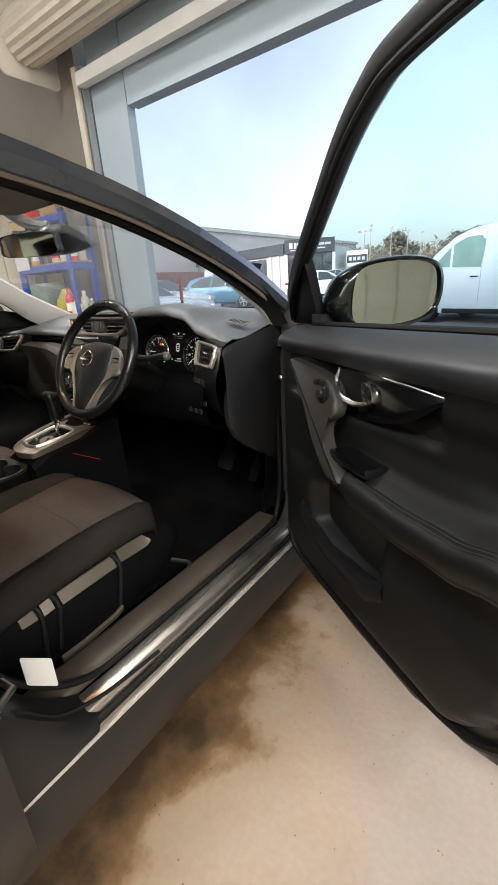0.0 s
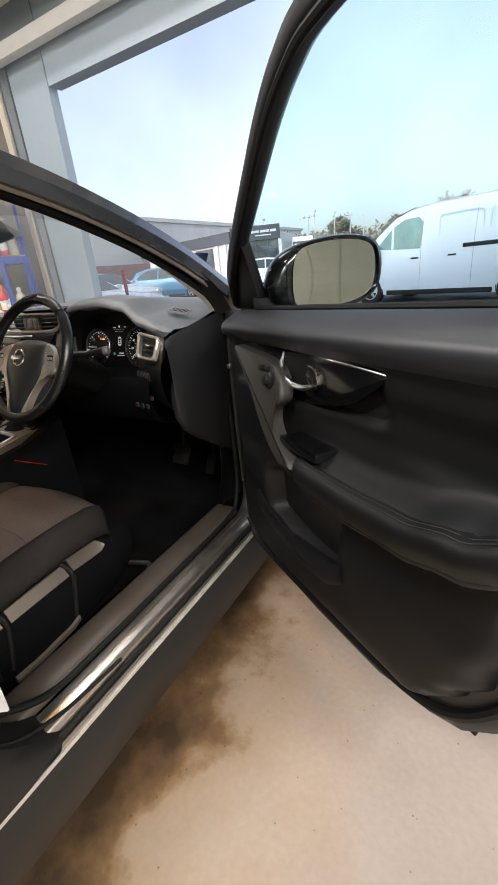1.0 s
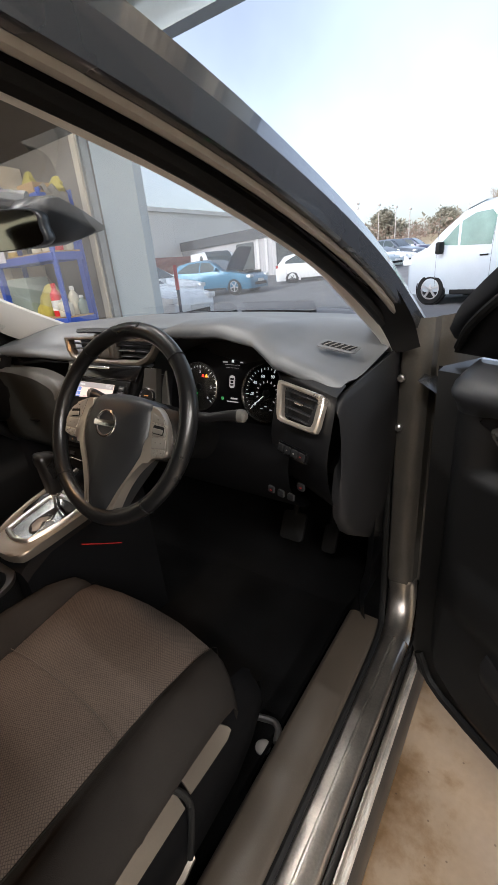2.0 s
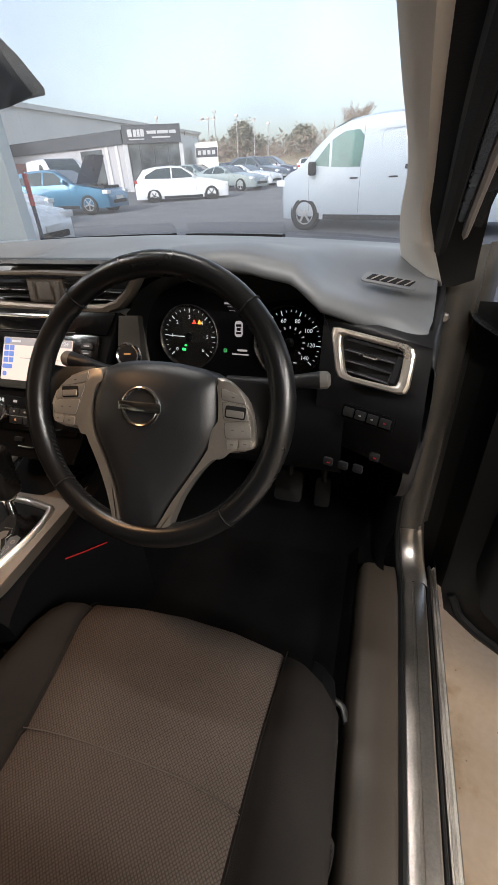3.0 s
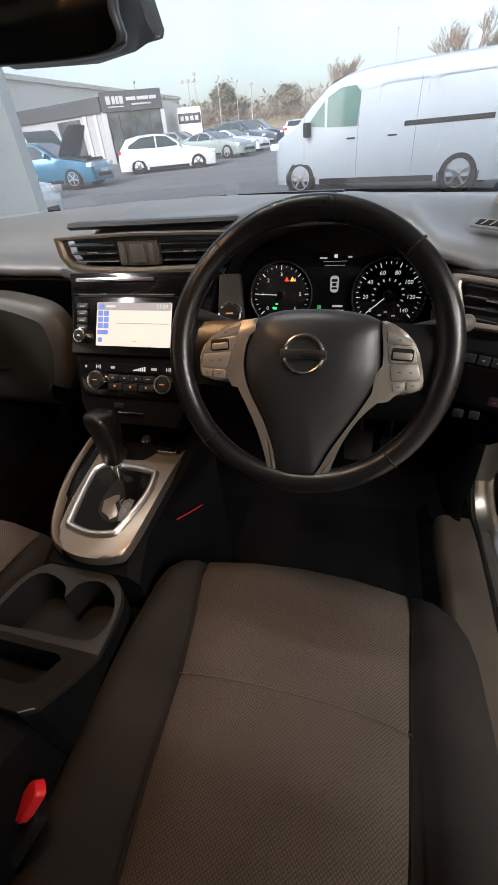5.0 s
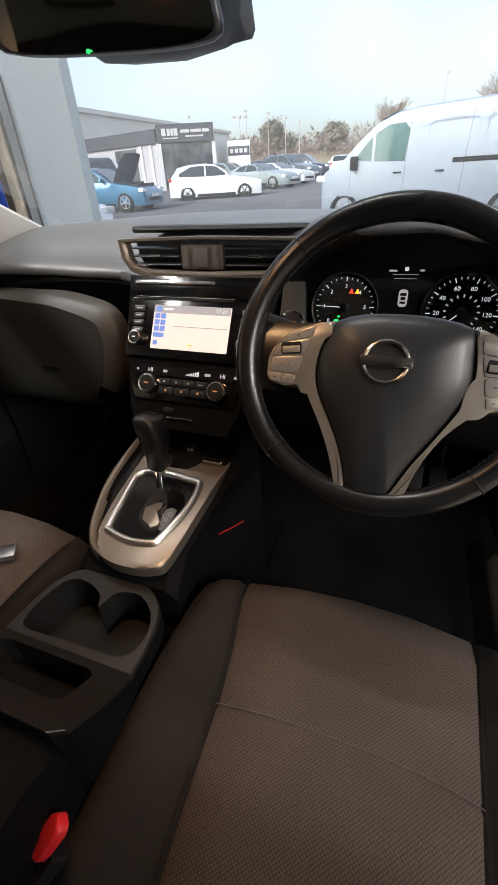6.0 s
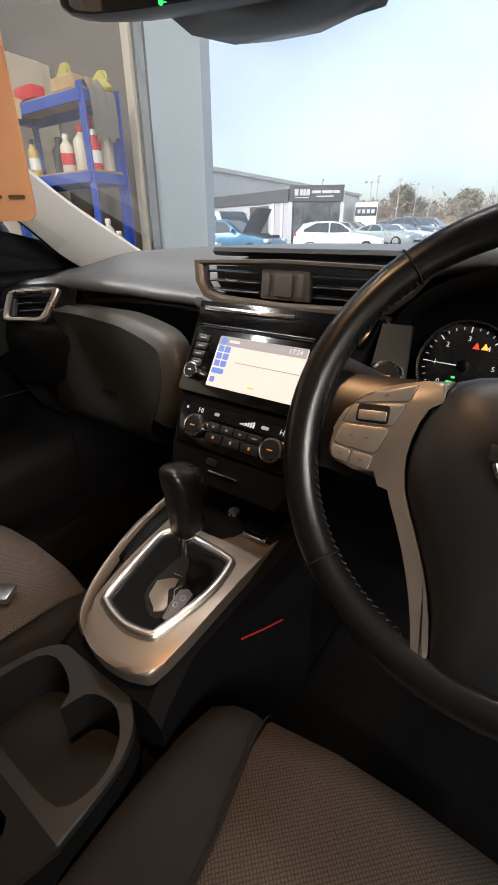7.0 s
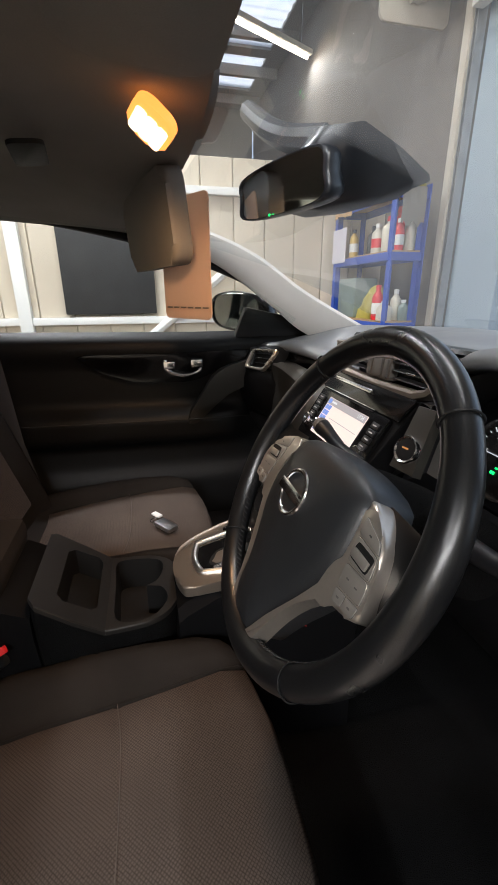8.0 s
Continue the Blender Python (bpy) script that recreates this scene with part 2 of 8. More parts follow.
def crs(pts, n=6, closed=False):
    """A smooth curve through the points."""
    p = [Vector(q) for q in pts]
    k, out = len(p), []
    for i in range(k if closed else k - 1):
        a = p[(i - 1) % k] if closed or i else p[0] * 2 - p[1]
        b, c = p[i], p[(i + 1) % k]
        d = p[(i + 2) % k] if closed or i + 2 < k else c * 2 - b
        for j in range(n):
            t = j / n
            out.append(0.5 * (2 * b + (c - a) * t + (2 * a - 5 * b + 4 * c - d) * t * t + (3 * b - a - 3 * c + d) * t**3))
    if not closed:
        out.append(p[-1])
    return out


def loft(bm, rings, closed=True, cap=True):
    """Skins rings of equally many points."""
    vs = [[bm.verts.new(p) for p in r] for r in rings]
    k = len(vs[0])
    for a, b in zip(vs, vs[1:]):
        for i in range(k if closed else k - 1):
            j = (i + 1) % k
            bm.faces.new((a[i], a[j], b[j], b[i]))
    if closed and cap:
        bm.faces.new(vs[0][::-1])
        bm.faces.new(vs[-1])
    return vs


def box(bm, cx, cy, cz, sx, sy, sz, bevel=0.0, m=None, seg=2):
    r = bmesh.ops.create_cube(bm, size=1.0)
    vs = r["verts"]
    bmesh.ops.transform(bm, matrix=(m or Matrix()) @ Matrix.Translation((cx, cy, cz)) @ Matrix.Diagonal((sx, sy, sz, 1)), verts=vs)
    if bevel:
        es = {e for v in vs for e in v.link_edges}
        bmesh.ops.bevel(bm, geom=list(es), offset=bevel, segments=seg, affect="EDGES", profile=0.6)
    return bm


def plate(bm, outline, thick, m=None, bevel=0.0, seg=2):
    """A flat outline (x, y) given depth thick along z, with rounded edges."""
    m = m or Matrix()
    lo = [bm.verts.new(m @ Vector((x, y, 0))) for x, y in outline]
    hi = [bm.verts.new(m @ Vector((x, y, thick))) for x, y in outline]
    k = len(lo)
    f = [bm.faces.new(lo[::-1]), bm.faces.new(hi)]
    for i in range(k):
        bm.faces.new((lo[i], lo[(i + 1) % k], hi[(i + 1) % k], hi[i]))
    if bevel:
        es = [e for e in f[1].edges]
        bmesh.ops.bevel(bm, geom=es, offset=bevel, segments=seg, affect="EDGES", profile=0.6)
    return bm


def frame_plate(bm, outer, inner, thick, m=None):
    """A flat ring between two outlines of equally many points, with depth."""
    m = m or Matrix()
    rings = [[bm.verts.new(m @ Vector((x, y, z))) for x, y in o] for o, z in ((outer, 0), (outer, thick * 0.75), ([(a[0] * 0.8 + b[0] * 0.2, a[1] * 0.8 + b[1] * 0.2) for a, b in zip(outer, inner)], thick), ([(a[0] * 0.3 + b[0] * 0.7, a[1] * 0.3 + b[1] * 0.7) for a, b in zip(outer, inner)], thick), (inner, thick * 0.75), (inner, 0))]
    k = len(outer)
    for a, b in zip(rings, rings[1:] + rings[:1]):
        for i in range(k):
            j = (i + 1) % k
            bm.faces.new((a[i], a[j], b[j], b[i]))
    return bm


def tube(bm, pts, r, n=10, closed=False, flat=1.0, up=(0, 0, 1)):
    """A tube along points; r a number or one for each point."""
    pts = [Vector(p) for p in pts]
    k, rings = len(pts), []
    for i, p in enumerate(pts):
        d = (pts[(i + 1) % k] - pts[i - 1]) if closed else (pts[min(i + 1, k - 1)] - pts[max(i - 1, 0)])
        d.normalize()
        side = d.cross(Vector(up))
        side = side.normalized() if side.length > 1e-4 else Vector((1, 0, 0))
        top = side.cross(d)
        rr = r[i] if isinstance(r, (list, tuple)) else r
        rings.append([p + rr * (math.cos(a) * side + flat * math.sin(a) * top) for a in [2 * math.pi * j / n for j in range(n)]])
    if closed:
        vs = [[bm.verts.new(q) for q in ring] for ring in rings]
        for i in range(k):
            a, b = vs[i], vs[(i + 1) % k]
            for j in range(n):
                bm.faces.new((a[j], a[(j + 1) % n], b[(j + 1) % n], b[j]))
    else:
        loft(bm, rings)
    return bm


def lathe(bm, prof, n=24, m=None):
    """Turns a profile of (radius, height) about z."""
    m = m or Matrix()
    loft(bm, [[m @ Vector((r * math.cos(2 * math.pi * j / n), r * math.sin(2 * math.pi * j / n), z)) for j in range(n)] for r, z in prof])
    return bm


def rrect(w, h, r, n=4):
    """A rounded rectangle's outline about the origin."""
    out = []
    for cx, cy, a0 in ((w / 2 - r, h / 2 - r, 0), (-w / 2 + r, h / 2 - r, 90), (-w / 2 + r, -h / 2 + r, 180), (w / 2 - r, -h / 2 + r, 270)):
        out += [(cx + r * math.cos(radians(a0 + 90 * i / n)), cy + r * math.sin(radians(a0 + 90 * i / n))) for i in range(n + 1)]
    return out


def basis(o, x, y):
    """A frame at o whose x runs along x and whose y lies towards y."""
    x = Vector(x).normalized()
    z = x.cross(Vector(y)).normalized()
    y = z.cross(x)
    return Matrix.Translation(o) @ Matrix((x, y, z)).transposed().to_4x4()

# ---- the workshop bay ----
WEST, EAST, BACK, FRONT, ROOF = -2.9, 3.4, -5.0, 1.97, 4.2
FAR_WEST = -7.6
SLOPE = 0.02


def lie(y):
    """Height of the yard outside, which rises gently away from the door."""
    return -0.01 + SLOPE * max(0.0, y - FRONT)


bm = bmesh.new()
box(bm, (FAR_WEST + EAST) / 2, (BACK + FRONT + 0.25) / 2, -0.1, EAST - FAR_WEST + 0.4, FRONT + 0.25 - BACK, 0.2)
piece("floor", bm, CONCRETE, "worn pale concrete workshop floor with brown damp stains and the car's shade painted in", "floor", kind="structure")
bm = bmesh.new()
box(bm, EAST + 0.12, (BACK + FRONT) / 2, ROOF / 2, 0.2, FRONT - BACK, ROOF)
wall_east = piece("wall_east", bm, WALL_PAINT, "cream clad workshop side wall", "wall", kind="structure")
bm = bmesh.new()
box(bm, (FAR_WEST + EAST) / 2, BACK - 0.12, ROOF / 2, EAST - FAR_WEST + 0.4, 0.2, ROOF)
wall_south = piece("wall_south", bm, WALL_PAINT, "cream clad workshop back wall", "wall", kind="structure")
PARTITION = 2.22
bm = bmesh.new()
box(bm, WEST - 0.07, (BACK + FRONT) / 2, PARTITION / 2, 0.10, FRONT - BACK, PARTITION)
wall_west = piece("wall_west", bm, WALL_PAINT, "cream vertically clad partition wall between two bays", "wall", kind="structure")
bm = bmesh.new()
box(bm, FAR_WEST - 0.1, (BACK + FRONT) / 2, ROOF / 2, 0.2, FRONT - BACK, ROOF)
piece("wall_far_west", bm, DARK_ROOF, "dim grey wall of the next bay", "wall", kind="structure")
# ceiling with two roof lights over the next bay
bm = bmesh.new()
x_cuts, y_cuts = (FAR_WEST - 0.2, -6.9, -5.95, -5.75, -4.75, EAST + 0.2), (BACK - 0.2, 0.75, 1.75, FRONT + 0.2)
for i in range(5):
    for j in range(3):
        if j == 1 and i in (1, 3):
            continue
        box(bm, (x_cuts[i] + x_cuts[i + 1]) / 2, (y_cuts[j] + y_cuts[j + 1]) / 2, ROOF + 0.05, x_cuts[i + 1] - x_cuts[i], y_cuts[j + 1] - y_cuts[j], 0.1)
for i in range(12):
    box(bm, FAR_WEST + 0.5 + 0.9 * i, (BACK + FRONT) / 2, ROOF - 0.06, 0.07, FRONT - BACK, 0.12)
piece("ceiling", bm, DARK_ROOF, "dim grey sheet workshop ceiling on steel purlins", "ceiling", kind="structure")
ROOFLIGHT = glass("milky_rooflight_sheet", (0.62, 0.72, 0.80), 0.55, 0.05, 0.85)
for x0, x1 in ((-6.9, -5.95), (-5.75, -4.75)):
    bm = bmesh.new()
    loft(bm, [[(x0 + (x1 - x0) * i / 24, y, ROOF + 0.03 + 0.012 * math.sin(i * 1.6)) for i in range(25)] for y in (0.75, 1.75)], closed=False)
    piece("rooflight", bm, ROOFLIGHT, "milky corrugated roof light sheet", "roof light", kind="structure")

# front wall: pillar, lintel, wall over the door and beside it
bm = bmesh.new()
box(bm, -1.762, FRONT + 0.04, 2.1, 0.41, 0.08, 4.2)
piece("door_pillar", bm, STEEL_BLUE, "blue-grey painted steel pillar beside the door opening", "pillar", kind="structure")
bm = bmesh.new()
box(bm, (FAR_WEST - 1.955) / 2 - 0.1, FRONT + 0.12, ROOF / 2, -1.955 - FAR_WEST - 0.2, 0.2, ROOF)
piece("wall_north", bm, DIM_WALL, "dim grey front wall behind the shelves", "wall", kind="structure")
bm = bmesh.new()
box(bm, 0.7, FRONT + 0.045, 2.835, 4.47, 0.11, 0.5)
piece("lintel", bm, STEEL_BLUE, "blue-grey steel lintel over the door opening", "lintel", kind="structure")
bm = bmesh.new()
box(bm, 0.93, FRONT + 0.1, 3.65, 4.93, 0.2, 1.1)
piece("wall_north_top", bm, STEEL_BLUE, "blue-grey clad wall over the door", "wall", kind="structure")
bm = bmesh.new()
box(bm, 3.15, FRONT + 0.1, 1.3, 0.5, 0.2, 2.6)
piece("door_pillar", bm, STEEL_BLUE, "blue-grey painted steel pillar beside the door opening", "pillar", kind="structure")

# roller shutter: guide rails, coiled curtain, bracket
shutter = thing("roller_shutter", "cream roller shutter door coiled up over the opening", "shutter")
for x in (-2.04, 2.95):
    s = 1 if x < 0 else -1
    bm = bmesh.new()
    box(bm, x, FRONT - 0.05, 1.47, 0.062, 0.08, 2.94, 0.006)
    part("guide_rail", bm, CREAM, shutter, "cream steel guide rail")
    bm = bmesh.new()
    for dx in (0.040, 0.066):
        box(bm, x + s * dx, FRONT - 0.045, 1.47, 0.008, 0.06, 2.94)
    box(bm, x + s * 0.053, FRONT - 0.03, 1.47, 0.02, 0.01, 2.94)
    part("channel", bm, GALV, shutter, "grey galvanised channel")
bm = bmesh.new()
ring = [(0.17 + 0.012 * (i % 2), 2 * math.pi * i / 40) for i in range(40)]
loft(bm, [[(x, 1.70 + r * math.cos(a), 3.15 + r * math.sin(a)) for r, a in ring] for x in (-2.35, 2.95)])
part("coil", bm, CREAM, shutter, "coiled ribbed shutter curtain", smooth=20)
bm = bmesh.new()
box(bm, 0.42, FRONT - 0.09, 2.83, 4.78, 0.08, 0.09, 0.008)
part("bottom_bar", bm, WHITE_PLASTIC, shutter, "pale bottom bar of the shutter")
for x in (-2.38, 2.98):
    bm = bmesh.new()
    plate(bm, rrect(0.50, 0.55, 0.05), 0.02, basis((x, 1.72, 3.15), (0, 1, 0), (0, 0, 1)), 0.003)
    part("end_bracket", bm, CREAM, shutter, "cream end plate")

# cladding boards on the walls
def boards(wall, count, width, height, place):
    bm = bmesh.new()
    box(bm, 0, 0, height / 2, width - 0.008, 0.022, height, 0.004, None, 1)
    me = bpy.data.meshes.new("board")
    bm.to_mesh(me)
    bm.free()
    me.materials.append(BOARD)
    for i in range(count):
        ob = new("board", me)
        ob.parent = wall
        ob.matrix_world = place(i)


boards(wall_west, 27, 0.255, PARTITION, lambda i: pose(WEST - 0.009, BACK + 0.14 + 0.255 * i, 0, 0, 0, 90))
boards(wall_east, 27, 0.255, ROOF - 0.13, lambda i: pose(EAST + 0.009, BACK + 0.14 + 0.255 * i, 0, 0, 0, 90))
boards(wall_south, 25, 0.25, ROOF - 0.13, lambda i: pose(WEST + 0.14 + 0.25 * i, BACK - 0.009, 0))
# rails, post and brace on the partition, and a black board hung on it
for y0, y1, z in ((-1.3, 1.3, 1.05), (0.2, 1.3, 1.985)):
    bm = bmesh.new()
    box(bm, WEST + 0.032, (y0 + y1) / 2, z, 0.05, y1 - y0, 0.055, 0.005)
    piece("wall_rail", bm, WHITE_PLASTIC, "white painted rail on the clad partition", "rail", kind="structure")
bm = bmesh.new()
box(bm, WEST + 0.04, -1.0, PARTITION / 2, 0.07, 0.09, PARTITION, 0.006)
piece("wall_post", bm, WHITE_PLASTIC, "white painted post on the clad partition", "post", kind="structure")
bm = bmesh.new()
tube(bm, [(WEST + 0.09, -0.17, 0.86), (WEST + 0.09, 0.60, 1.47)], 0.035, 8)
piece("brace", bm, WHITE_PLASTIC, "slanting white painted brace on the partition", "brace", kind="structure")
bm = bmesh.new()
box(bm, WEST + 0.045, -0.37, 1.445, 0.03, 0.68, 0.69, 0.006)
piece("notice_board", bm, BLACK_BOARD, "plain black board hung on the clad partition", "board")

# strip lights: over the bay, on its side wall and in the next bay; some are unseen
LIT_TUBE = glow("lit_strip_tube", (1.0, 0.78, 0.52), 9.0)


def strip_light(x, y, z, length, turn, power, tilt=0):
    t = thing("strip_light", "lit warm white fluorescent strip light", "strip light", "strip lights", pose(x, y, z, tilt, 0, turn))
    bm = bmesh.new()
    box(bm, 0, 0, 0.05, length, 0.12, 0.05, 0.01)
    part("casing", bm, WHITE_PLASTIC, t, "white lamp casing")
    bm = bmesh.new()
    tube(bm, [(-length / 2 + 0.03, 0, 0.008), (length / 2 - 0.03, 0, 0.008)], 0.016, 10)
    part("lit_tube", bm, LIT_TUBE, t, "lit warm white tube")
    for s in (-0.4, 0.4) if not tilt else ():
        bm = bmesh.new()
        tube(bm, [(s * length, 0, 0.07), (s * length, 0, ROOF - z)], 0.004, 5)
        part("hanger", bm, GALV, t, "thin steel hanger")
    strip_lamp(x - 0.02 * math.sin(radians(tilt)), y, z - 0.02, length, power, turn, tilt)


# the first two are unseen, added to light seat, wheel and floor
strip_light(3.31, -1.5, 2.75, 2.4, 90, 42, 38)
strip_light(1.5, -2.3, 3.75, 2.4, 0, 48)
strip_light(-2.0, -1.0, 3.6, 1.5, 90, 38)
strip_light(-0.5, 0.75, 3.85, 1.5, 0, 11)
strip_light(-4.55, 1.36, 3.75, 1.3, 117, 8)

# blue shelving with bottles in front of the north wall
rack = thing("shelving_unit", "blue steel shelving unit with chipboard shelves, crowded with bottles", "shelves")
X0, X1, Y0, Y1 = -2.82, -1.98, 1.48, 1.72
for x in (X0, X1):
    for y in (Y0, Y1):
        bm = bmesh.new()
        box(bm, x, y, 0.95, 0.05, 0.006, 1.9)
        box(bm, x + (0.022 if x < -2 else -0.022), y + 0.02 * (1 if y < 1.6 else -1), 0.95, 0.006, 0.04, 1.9)
        for i in range(24):
            box(bm, x, y - 0.004, 0.12 + 0.075 * i, 0.010, 0.004, 0.025)
        part("upright", bm, SHELF_BLUE, rack, "blue slotted upright")
for z in (0.35, 1.02, 1.475, 1.845):
    bm = bmesh.new()
    box(bm, (X0 + X1) / 2, (Y0 + Y1) / 2, z + 0.03, X1 - X0 - 0.01, Y1 - Y0 - 0.02, 0.018)
    part("shelf_board", bm, CHIPBOARD, rack, "chipboard shelf")
    for y in (Y0 - 0.006, Y1 + 0.006):
        bm = bmesh.new()
        box(bm, (X0 + X1) / 2, y, z, X1 - X0, 0.012, 0.055, 0.003, None, 1)
        part("beam", bm, SHELF_BLUE, rack, "blue shelf beam")
    for x in (X0, X1):
        bm = bmesh.new()
        box(bm, x, (Y0 + Y1) / 2, z, 0.012, Y1 - Y0, 0.055, 0.003, None, 1)
        part("beam", bm, SHELF_BLUE, rack, "blue shelf beam")

CLOUDY = mat("cloudy_bottle_plastic", (0.62, 0.58, 0.48), 0.4, vary=0.06, bump=0.03)
YELLOW = mat("yellow_bag_plastic", (0.42, 0.36, 0.07), 0.5, vary=0.16, fine=40, bump=0.3, depth=0.01)
GREY_GREEN = mat("grey_green_plastic", (0.20, 0.25, 0.23), 0.5, vary=0.08, bump=0.05)
PAPER = mat("lilac_white_paper", (0.66, 0.64, 0.72), 0.8, vary=0.04, bump=0.03)
AMBER_OIL = mat("straw_oil_plastic", (0.55, 0.38, 0.10), 0.35, vary=0.06, bump=0.03)


def bottle(x, y, z, r, h, body, cap, label, band=None):
    b = thing("bottle", label, "bottle", "bottles on the shelves", pose(x, y, z))
    bm = bmesh.new()
    lathe(bm, [(r * 0.94, 0), (r, h * 0.04), (r, h * 0.62), (r * 0.9, h * 0.70), (r * 0.42, h * 0.82), (r * 0.38, h * 0.88)], 16)
    part("body", bm, body, b)
    bm = bmesh.new()
    lathe(bm, [(r * 0.46, h * 0.86), (r * 0.46, h * 0.98), (r * 0.38, h)], 14)
    part("cap", bm, cap, b, "screw cap")
    if band:
        bm = bmesh.new()
        lathe(bm, [(r * 1.01, h * 0.18), (r * 1.015, h * 0.19), (r * 1.015, h * 0.48), (r * 1.01, h * 0.49)], 16)
        part("wrapper", bm, band, b, "plain coloured wrapper")


S1, S2, S3, S0 = 1.514, 1.059, 1.884, 0.389
for x, y, z, r, h, body, cap, band, lab in (
    (-2.12, 1.55, S1, 0.050, 0.22, CLOUDY, RED_PLASTIC, None, "cloudy white bottle with a red cap on the shelf"),
    (-2.24, 1.53, S1, 0.042, 0.19, CLOUDY, WHITE_PLASTIC, RED_PLASTIC, "cloudy white bottle with a red band"),
    (-2.05, 1.58, S1, 0.035, 0.20, RED_PLASTIC, WHITE_PLASTIC, WHITE_PLASTIC, "red bottle with a white band on the shelf"),
    (-2.16, 1.65, S1, 0.050, 0.29, RED_PLASTIC, RED_PLASTIC, None, "tall red plastic bottle on the shelf"),
    (-2.60, 1.53, S1, 0.034, 0.20, AMBER_OIL, BLACK_BOARD, WHITE_PLASTIC, "straw-coloured oil bottle with a black cap"),
    (-2.42, 1.60, S1, 0.045, 0.20, BLACK_BOARD, BLACK_BOARD, None, "black bottle at the back of the shelf"),
    (-2.06, 1.67, S1, 0.040, 0.26, CLOUDY, AMBER_OIL, None, "tall cloudy bottle with a straw-coloured cap"),
    (-2.16, 1.53, S2, 0.040, 0.24, RED_PLASTIC, RED_PLASTIC, WHITE_PLASTIC, "red spray bottle with a white band"),
    (-2.06, 1.53, S2, 0.055, 0.13, CLOUDY, WHITE_PLASTIC, None, "short cloudy white tub on the shelf"),
    (-2.10, 1.64, S2, 0.038, 0.21, CLOUDY, WHITE_PLASTIC, None, "white bottle with a white cap"),
    (-2.03, 1.66, S2, 0.036, 0.14, GREY_GREEN, WHITE_PLASTIC, None, "grey-green bottle with a white cap"),
):
    bottle(x, y, z, r, h, body, cap, lab, band)
bm = bmesh.new()
box(bm, -2.72, 1.462, S1 + 0.09, 0.24, 0.004, 0.25, 0.001, pose(0, 0, 0), 1)
piece("paper_sheet", bm, PAPER, "pale lilac sheet of paper hung on the shelf edge", "paper")


def crumpled(name, x, y, z, w, d, h, material, label):
    bm = bmesh.new()
    loft(bm, [[(x + w * (0.5 * t + k * math.cos(a) * (1 + 0.28 * math.sin(5 * a + t * 7))), y + d * k * math.sin(a) * (1 + 0.15 * math.cos(2 * a + t * 5)), z + h * t) for a in [2 * math.pi * i / 18 for i in range(18)]] for t, k in ((0, 0.95), (0.2, 1.0), (0.4, 0.78), (0.6, 0.70), (0.8, 0.42), (0.93, 0.34), (1.0, 0.12))])
    piece(name, bm, material, label, "bag", smooth=60)


crumpled("yellow_bag", -2.38, 1.60, S2, 0.15, 0.10, 0.24, YELLOW, "crumpled yellow plastic bag on the shelf")
crumpled("yellow_bag", -2.32, 1.63, S3, 0.085, 0.06, 0.17, YELLOW, "crumpled yellow-green bag on top of the shelving")
crumpled("yellow_bag", -2.05, 1.66, S3, 0.085, 0.05, 0.10, YELLOW, "small crumpled yellow bag on top of the shelving")
bm = bmesh.new()
box(bm, -2.14, 1.56, S3 + 0.03, 0.20, 0.14, 0.06, 0.004, None, 1)
piece("flat_box", bm, CHIPBOARD, "flat buff cardboard box on top of the shelving", "box")
bm = bmesh.new()
loft(bm, [[(-1.985 + dx, 1.52 + 0.17 * i / 8, z + 0.02 * math.sin(i * 1.9)) for i in range(9)] for dx, z in ((-0.08, S3 + 0.015), (0.0, S3 + 0.03), (0.030, S3 - 0.02), (0.036, S3 - 0.12), (0.032, S3 - 0.22))], closed=False)
piece("pale_cloth", bm, DIM_WALL, "pale grey cloth hung over the end of the shelving", "cloth", smooth=60)
bm = bmesh.new()
box(bm, -2.62, 1.60, S2 + 0.15, 0.30, 0.20, 0.30, 0.02)
piece("crate", bm, GREY_GREEN, "grey-green plastic crate on the shelf", "crate")
bm = bmesh.new()
box(bm, -2.40, 1.60, S0 + 0.20, 0.70, 0.20, 0.40, 0.03)
piece("tool_chest", bm, BLACK_BOARD, "dark tool chest on the bottom shelf", "chest")
bm = bmesh.new()
box(bm, -2.52, 1.53, S3 + 0.04, 0.20, 0.09, 0.07, 0.02, None, 2)
piece("red_case", bm, RED_PLASTIC, "small red case on top of the shelving", "case")
rng_cloth = random.Random(5)
bm = bmesh.new()
loft(bm, [[(-2.80 + 0.26 * i / 8, y + 0.02 * math.sin(i * 1.7), z + 0.02 * rng_cloth.random()) for i in range(9)] for y, z in ((1.70, S3 + 0.02), (1.60, S3 + 0.03), (1.50, S3 + 0.02), (1.455, S3 - 0.02), (1.445, S3 - 0.09))], closed=False)
piece("rag", bm, CHIPBOARD, "buff cloth rag draped over the top shelf", "rag", smooth=60)

# ---- the yard outside ----
bm = bmesh.new()
loft(bm, [[(x, y, lie(min(y, 60)) if y > 2.2 else -0.01) for x in (-2500, -200, -60, -30, -12, -4, 0, 4, 12, 40, 200, 2500)] for y in (FRONT + 0.12, 6, 12, 20, 35, 60, 120, 400, 2500)], closed=False)
piece("ground", bm, TARMAC, "grey asphalt yard with parked cars", "ground", kind="structure")

VAN_PAINT = mat("dusty_white_van_paint", (0.48, 0.54, 0.60), 0.24, vary=0.05, scale=1.5, fine=40, bump=0, coat=0.5)
WHITE_PAINT = mat("white_car_paint", (0.78, 0.80, 0.82), 0.28, vary=0.02, bump=0, coat=0.7)
